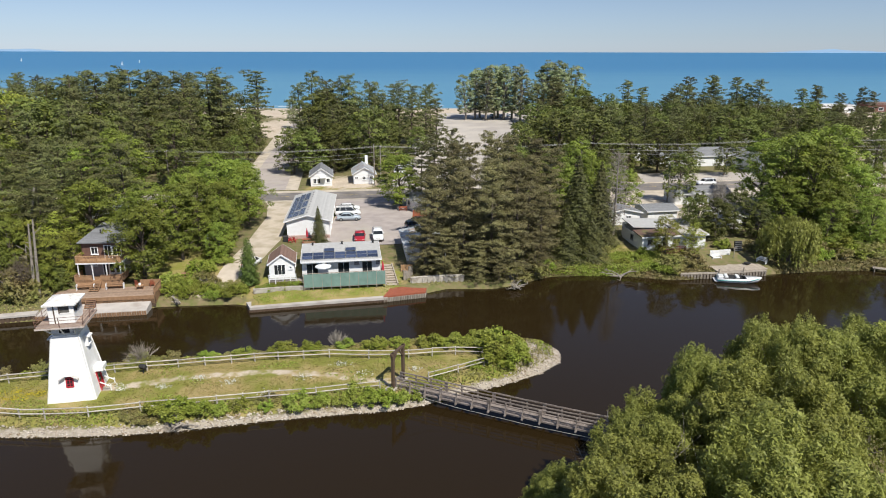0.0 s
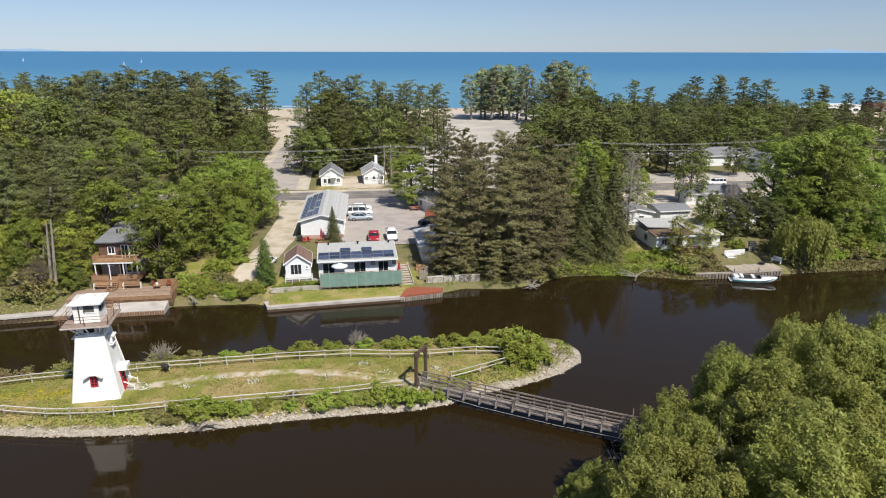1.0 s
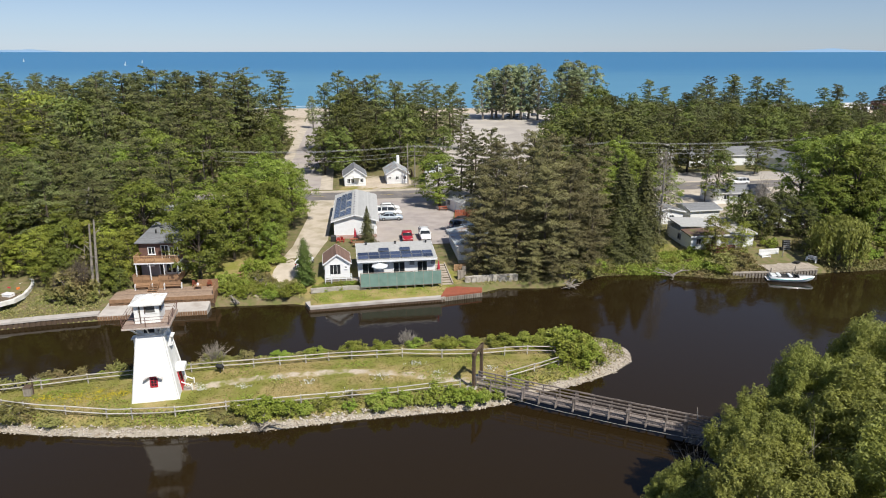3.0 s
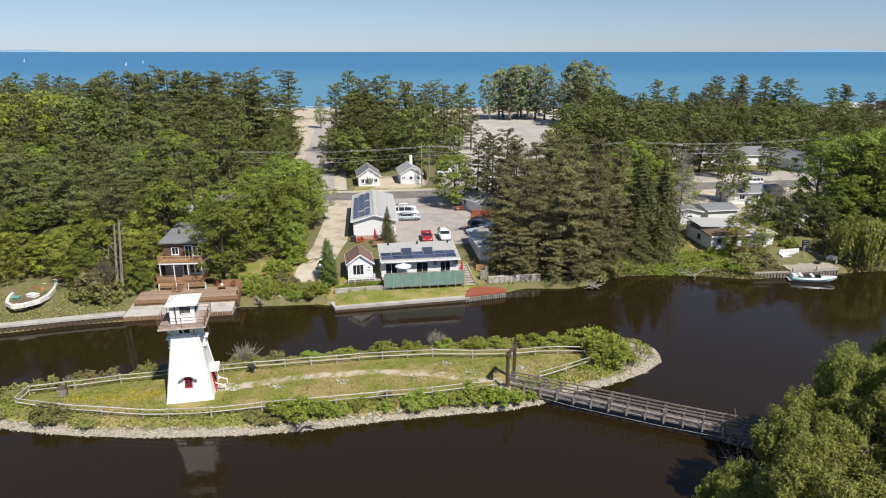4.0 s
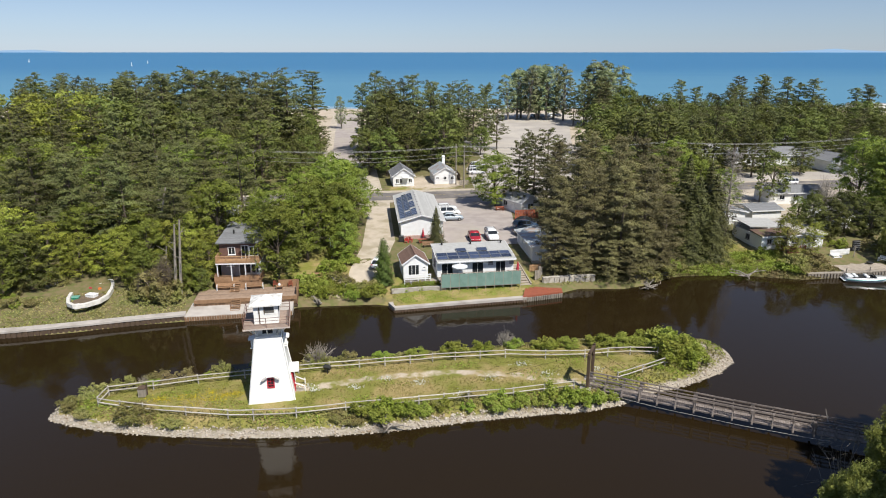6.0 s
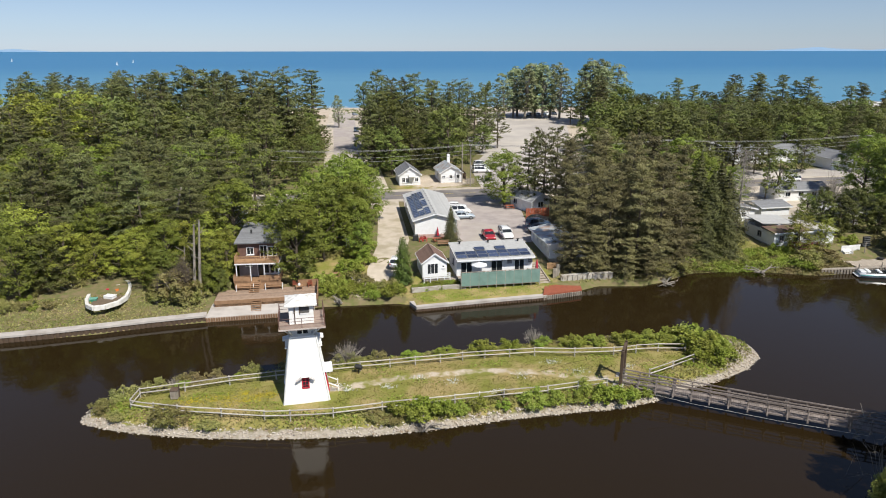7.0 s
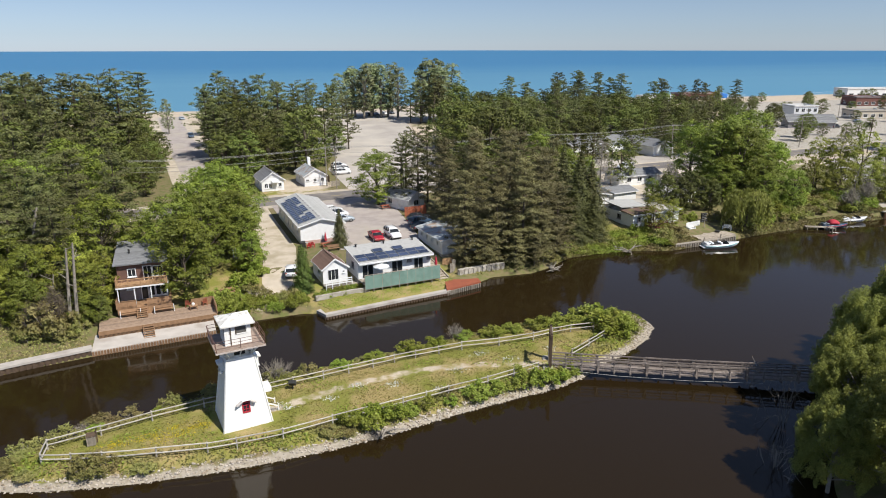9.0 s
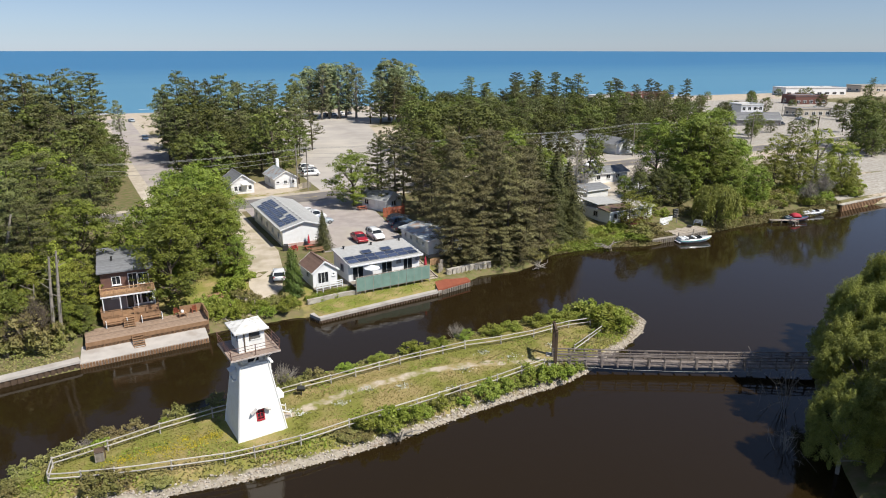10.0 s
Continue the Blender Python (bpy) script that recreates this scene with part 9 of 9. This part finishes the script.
for x, y, h, w in [(-18.2, 69.0, 1.5, 1.3), (-15, 69.4, 1.3, 1.2), (-22.6, 68.2, 1.2, 1.2), (-7.8, 70.2, 1.5, 1.3), (-5, 70.6, 1.3, 1.2), (-1.6, 70.8, 1.6, 1.3), (1.2, 70.6, 1.6, 1.3), (4.0, 70.4, 1.9, 1.2), (6.2, 69.8, 2.4, 1.1),
                   (6.4, 67.0, 2.4, 1.0), (7.6, 66.6, 2.0, 1.0), (8.0, 68.4, 1.9, 0.9), (-26.4, 67.6, 1.1, 1.1), (-11.5, 70.4, 1.3, 1.1), (3.4, 65.0, 1.0, 1.0), (-0.5, 62.6, 0.7, 1.0)]:
    BUSH.put(x, y, h * (0.75 if x < 5 else 0.92), wide=w * 1.3)
for x, y, h, w in [(-55.6, 57.6, 1.0, 1.2), (-54.6, 59.8, 1.3, 1.1), (-52.0, 61.3, 1.5, 1.1), (-49.3, 63.0, 1.6, 1.1), (-46.8, 63.6, 1.2, 1.1), (-43.3, 64.8, 1.5, 1.0), (-49.0, 55.7, 1.4, 1.2), (-47.6, 55.5, 1.2, 1.1), (-30.0, 67.0, 1.2, 1.1),
                   (-39.5, 66.0, 1.2, 1.1), (-20.0, 57.2, 0.8, 1.0), (-33.6, 66.4, 1.3, 1.1), (-53.6, 56.2, 0.9, 1.2)]:
    SCRUB.put(x, y, h, wide=w)
for x, y, h, w, s in ((-33.2, 66.6, 2.5, 4.4, 31), (-12.2, 70.8, 2.2, 2.6, 32), (-50.6, 62.6, 1.4, 2.2, 33), (-25.2, 54.4, 0.8, 2.0, 34)):
    b = bare_shrub("bare_bush", s, h, w, M_BARK_GREY, "grey leafless twiggy bush")
    b.matrix_basis = pose(x, y, ground_z(x, y))
# north bank: bushes on the slope, under the trees and along the eastern shore
rng_bush = random.Random(17)
for x, y, h in [(-38.4, 88.4, 1.6), (-37, 90, 1.7), (-35.8, 87.6, 1.5), (-33.0, 88.4, 1.6), (-32.0, 87.0, 1.2), (-30, 87.4, 1.6), (-28.6, 88.6, 1.3), (-34.8, 89.8, 1.3), (-39.2, 90.8, 1.8), (-24.5, 88.9, 0.7), (-22.6, 89.2, 0.6), (-26, 88.7, 0.7),
                (-36.0, 94.2, 2.2), (-35.2, 100, 2.6), (-33.9, 97.5, 1.8)]:
    BUSH.put(x, y, h, wide=1.1)
for k in range(30):
    u = rng_bush.random()
    x = 14 + 24 * u
    y = 98.2 + rng_bush.uniform(0.3, 7.0) + (1.0 if 20 < x < 32 else -1.0)
    (BUSH if k % 3 else SCRUB).put(x, y, rng_bush.uniform(0.7, 1.6), wide=rng_bush.uniform(0.9, 1.4))
for x, y, h in [(36.6, 99.8, 2.4), (38.6, 99.6, 1.6), (40.2, 101.5, 2.0), (35.0, 98.6, 1.8), (61.5, 103.5, 1.4), (63.5, 104, 1.6), (66.5, 104.5, 2.0), (69, 105, 2.2), (72, 105.5, 2.4), (85.5, 106, 2.0), (88, 106.5, 2.4), (91, 106, 2.0), (99, 108, 2.5), (47.5, 107, 1.5), (52.5, 106.5, 1.8), (62, 107, 2.4), (65, 109, 2.6), (69, 109.5, 2.6), (73, 110, 2.8), (77, 109, 2.8), (80.5, 108, 2.4), (83, 110, 2.6), (79, 113, 2.8), (87, 110, 2.8), (93, 109, 2.6), (97, 110.5, 2.8), (101, 107.5, 2.2), (104, 110, 2.6), (107, 110.5, 2.2)]:
    (BUSH if int(x) % 2 else SCRUB).put(x, y, h, wide=1.2)
for k in range(44):
    x = rng_bush.uniform(-82, -55.5)
    y = 78.5 + (x + 59) * 0.27 + rng_bush.uniform(5.5, 15)
    if -73.5 < x < -63 and y < 91:
        continue
    (SCRUB, BUSH)[k % 2].put(x, y, rng_bush.uniform(0.8, 1.7), wide=rng_bush.uniform(0.9, 1.3))
put(ASH, -71.2, 90.6, 6.6, 1.15, "yellow-green young tree behind the planter")
put(ASH, -68.6, 91.8, 6.0, 1.15, "yellow-green young tree behind the planter")
for x, y, h, w in ((-78.5, 84.5, 9.5, 1.0), (-76.0, 86.5, 8.0, 1.1), (-74.8, 89.0, 8.5, 1.1), (-65.0, 91.0, 7.5, 1.1), (-62.6, 88.4, 7.0, 1.1), (-60.2, 87.4, 6.4, 1.1), (-63.5, 94.5, 9.5, 1.0), (-59.0, 91.0, 8.5, 1.0), (-55.4, 88.8, 6.5, 1.1), (-53.9, 88.5, 7.6, 0.9), (-54.6, 86.9, 4.6, 1.1), (-52.9, 87.0, 3.6, 1.0), (-56.5, 93, 9.0, 1.0), (-53.0, 91.5, 7.0, 1.0),
                   (-72.5, 95, 10, 1.0), (-80, 90, 11, 1.0), (-68, 97, 11, 1.0)):
    put((MAPLE, DUSKTREE, ASH)[int(-x) % 3], x, y, h, w)
for x, y, h, w, s in ((-57.4, 85.6, 6.0, 4.6, 41), (-59.6, 85.4, 4.2, 3.6, 42)):
    b = bare_shrub("bare_bush", s, h, w, M_BARK, "brown twiggy half-dead bush beside the bare trunks", 130)
    b.matrix_basis = pose(x, y, ground_z(x, y))
for x, y, h in ((-57.6, 85.8, 4.6), (-59.4, 86.2, 4.0), (-58.6, 87.6, 5.0), (-58.4, 85.2, 1.7), (-56.6, 84.6, 1.6), (-60.4, 84.9, 1.6), (-57.6, 86.6, 1.8), (-33.0, 90.4, 1.3), (-31.3, 89.6, 1.2), (-29.8, 90.6, 1.4), (-34.6, 91.6, 1.6)):
    SCRUB.put(x, y, h, wide=1.2 if h < 3 else 0.75)
put(MAPLE, -60.8, 88.6, 9.6, 0.85)
for x, y, h, w, s in ((86.5, 106.5, 5.5, 5.0, 43), (91.5, 107.0, 6.0, 4.6, 44), (52.5, 121.5, 9.0, 6.0, 45)):
    b = bare_shrub("bare_bush", s, h, w, M_BARK_GREY, "grey leafless tall bush", 150)
    b.matrix_basis = pose(x, y, ground_z(x, y))
for k in range(46):
    x = rng_bush.uniform(58, 104)
    (BUSH, SCRUB)[k % 2].put(x, 103.2 + (x - 58) * 0.09 + rng_bush.uniform(0.5, 9), rng_bush.uniform(1.2, 2.5), wide=rng_bush.uniform(1.0, 1.4))
for x, y, h in ((11, 95.2, 2.0), (14, 97.6, 2.2)):
    SCRUB.put(x, y, h, wide=1.4)


def weeds(name, label, seed, n, where, mat, size, height, kind="stuff"):
    """Loose upright blades and leaves over a stretch of ground."""
    rng = np.random.default_rng(seed)
    pts = where(rng, n)
    z = heights(pts[:, 0], pts[:, 1])[0]
    h = height * rng.uniform(0.3, 1.0, len(pts))
    c = np.stack([pts[:, 0], pts[:, 1], z + h * 0.5], 1)
    nrm = np.stack([rng.normal(0, 1, len(pts)), rng.normal(0, 1, len(pts)), np.full(len(pts), 0.8)], 1)
    q = leaves(rng, c, nrm, size, 1.6, 0.3)
    me = leaf_mesh(name, q, 3, mat)
    return tagged(new(name, me), label, "grass", kind=kind)


def on_island(lo, hi, cond=None):
    def f(rng, n):
        p = np.stack([rng.uniform(-57, 13, n * 4), rng.uniform(53, 75, n * 4)], 1)
        d = inside_distance(p[:, 0], p[:, 1], ISLAND)
        k = (d > lo) & (d < hi)
        k &= np.hypot(p[:, 0] + 36.5, p[:, 1] - 59.9) > 3.2
        if cond:
            k &= cond(p)
        return p[k][:n]
    return f


clumped = lambda s, t: (lambda p: np.sin(p[:, 0] * 0.9 * s + np.sin(p[:, 1] * 1.3 * s) * 2) + np.sin(p[:, 1] * 1.7 * s + p[:, 0] * 0.4) > t)
weeds("green_weed_edge", "bright green weeds behind the rocks", 48, 9000, on_island(0.9, 2.6, clumped(0.5, 0.2)), M_BUSH, 0.16, 0.6)
weeds("weed_edge", "tall green weeds along the island's edge", 40, 16000, on_island(0.75, 2.6), M_WEED, 0.15, 0.45)
weeds("short_grass", "short lawn grass on the island", 41, 26000, on_island(2.4, 20, lambda p: line_distance(p[:, 0], p[:, 1], TRAIL) > 0.7), M_LAWN, 0.09, 0.10)
weeds("tall_grass", "tufts of longer green grass on the island", 42, 7000, on_island(2.2, 20, clumped(0.7, 0.9)), M_BUSH, 0.12, 0.28)


def patches(spots, spread):
    """Points gathered in loose patches round a few places."""
    def f(rng, n):
        c = np.array(spots)[rng.integers(0, len(spots), n)]
        return c[:, :2] + rng.normal(0, 1, (n, 2)) * c[:, 2:3] * np.array([spread, 1.0])
    return f


weeds("white_flowers", "patches of small white flowers in the grass", 43, 650, patches([(-33.5, 61.0, 0.35), (-32.6, 60.2, 0.3), (-28.4, 60.6, 0.25), (-22.0, 61.6, 0.3), (-14.5, 62.8, 0.35), (-8.6, 63.4, 0.4), (-3.0, 64.4, 0.3), (-17.5, 59.4, 0.25), (-25.4, 62.4, 0.25), (-11, 65.6, 0.3)], 1.7), M_PETALW, 0.10, 0.3)
weeds("yellow_flowers", "patches of small yellow flowers in the grass", 44, 1300, patches([(-41.6, 58.6, 0.5), (-43.4, 58.3, 0.55), (-45.2, 58.8, 0.45), (-42.6, 59.8, 0.4), (-40.4, 59.4, 0.35), (-47.5, 58.4, 0.35)], 1.9), M_PETALY, 0.075, 0.12)


def along_bank(rng, n):
    p = np.stack([rng.uniform(-95, 62, n * 8), rng.uniform(70, 108, n * 8)], 1)
    d = inside_distance(p[:, 0], p[:, 1], NORTH_BANK)
    k = (d > 1.0) & (d < 9) & ~((p[:, 0] > -54) & (p[:, 0] < -39)) & ~((p[:, 0] > -27.5) & (p[:, 0] < -2)) & ~((p[:, 0] > -8.4) & (p[:, 0] < -2)) & ~((p[:, 0] > 42.8) & (p[:, 0] < 53)) & ~((p[:, 0] > -34.5) & (p[:, 0] < -28) & (p[:, 1] > 87.8))
    return p[k][:n]


for k in range(9):
    BUSH.put(-26.3 + k * 0.75, 89.5 + k * 0.12, 0.75, wide=0.8)
weeds("lawn_grass", "short mown lawn in front of the motel", 49, 9000,
      lambda rng, n: (lambda p: p[(lambda d: (d > 1.0) & (d < 5.2))(inside_distance(p[:, 0], p[:, 1], NORTH_BANK))])(np.stack([rng.uniform(-26.5, -6, n), rng.uniform(83, 93, n)], 1)), M_BUSH, 0.10, 0.08)
weeds("bank_grass", "grass and weeds along the northern bank", 45, 22000, along_bank, M_WEED, 0.15, 0.25)
weeds("east_bank_growth", "lush green growth on the eastern bank", 46, 16000,
      lambda rng, n: np.stack([rng.uniform(12, 38, n), 0 * rng.random(n)], 1) + np.stack([0 * rng.random(n), 98.0 + rng.uniform(0.0, 6.5, n)], 1), M_BUSH, 0.2, 0.8)


def at_water(rng, n):
    p = np.stack([rng.uniform(12, 93, n * 8), rng.uniform(88, 110, n * 8)], 1)
    d = inside_distance(p[:, 0], p[:, 1], NORTH_BANK)
    k = (d > 0.1) & (d < 2.6) & ~((p[:, 0] > 42.8) & (p[:, 0] < 53))
    return p[k][:n]


weeds("waterside_weeds", "tall weeds hanging over the water's edge", 47, 15000, at_water, M_WEED, 0.19, 0.7)
rng_isle = random.Random(23)
for k in range(400):
    x, y = rng_isle.uniform(-57, 8), rng_isle.uniform(54, 72)
    d = float(inside_distance(np.array([x]), np.array([y]), ISLAND)[0])
    if 1.0 < d < 2.2 and k % 2:
        (SCRUB, BUSH, SCRUB)[k % 3].put(x, y, rng_isle.uniform(0.3, 0.7), wide=rng_isle.uniform(1.3, 2.2))
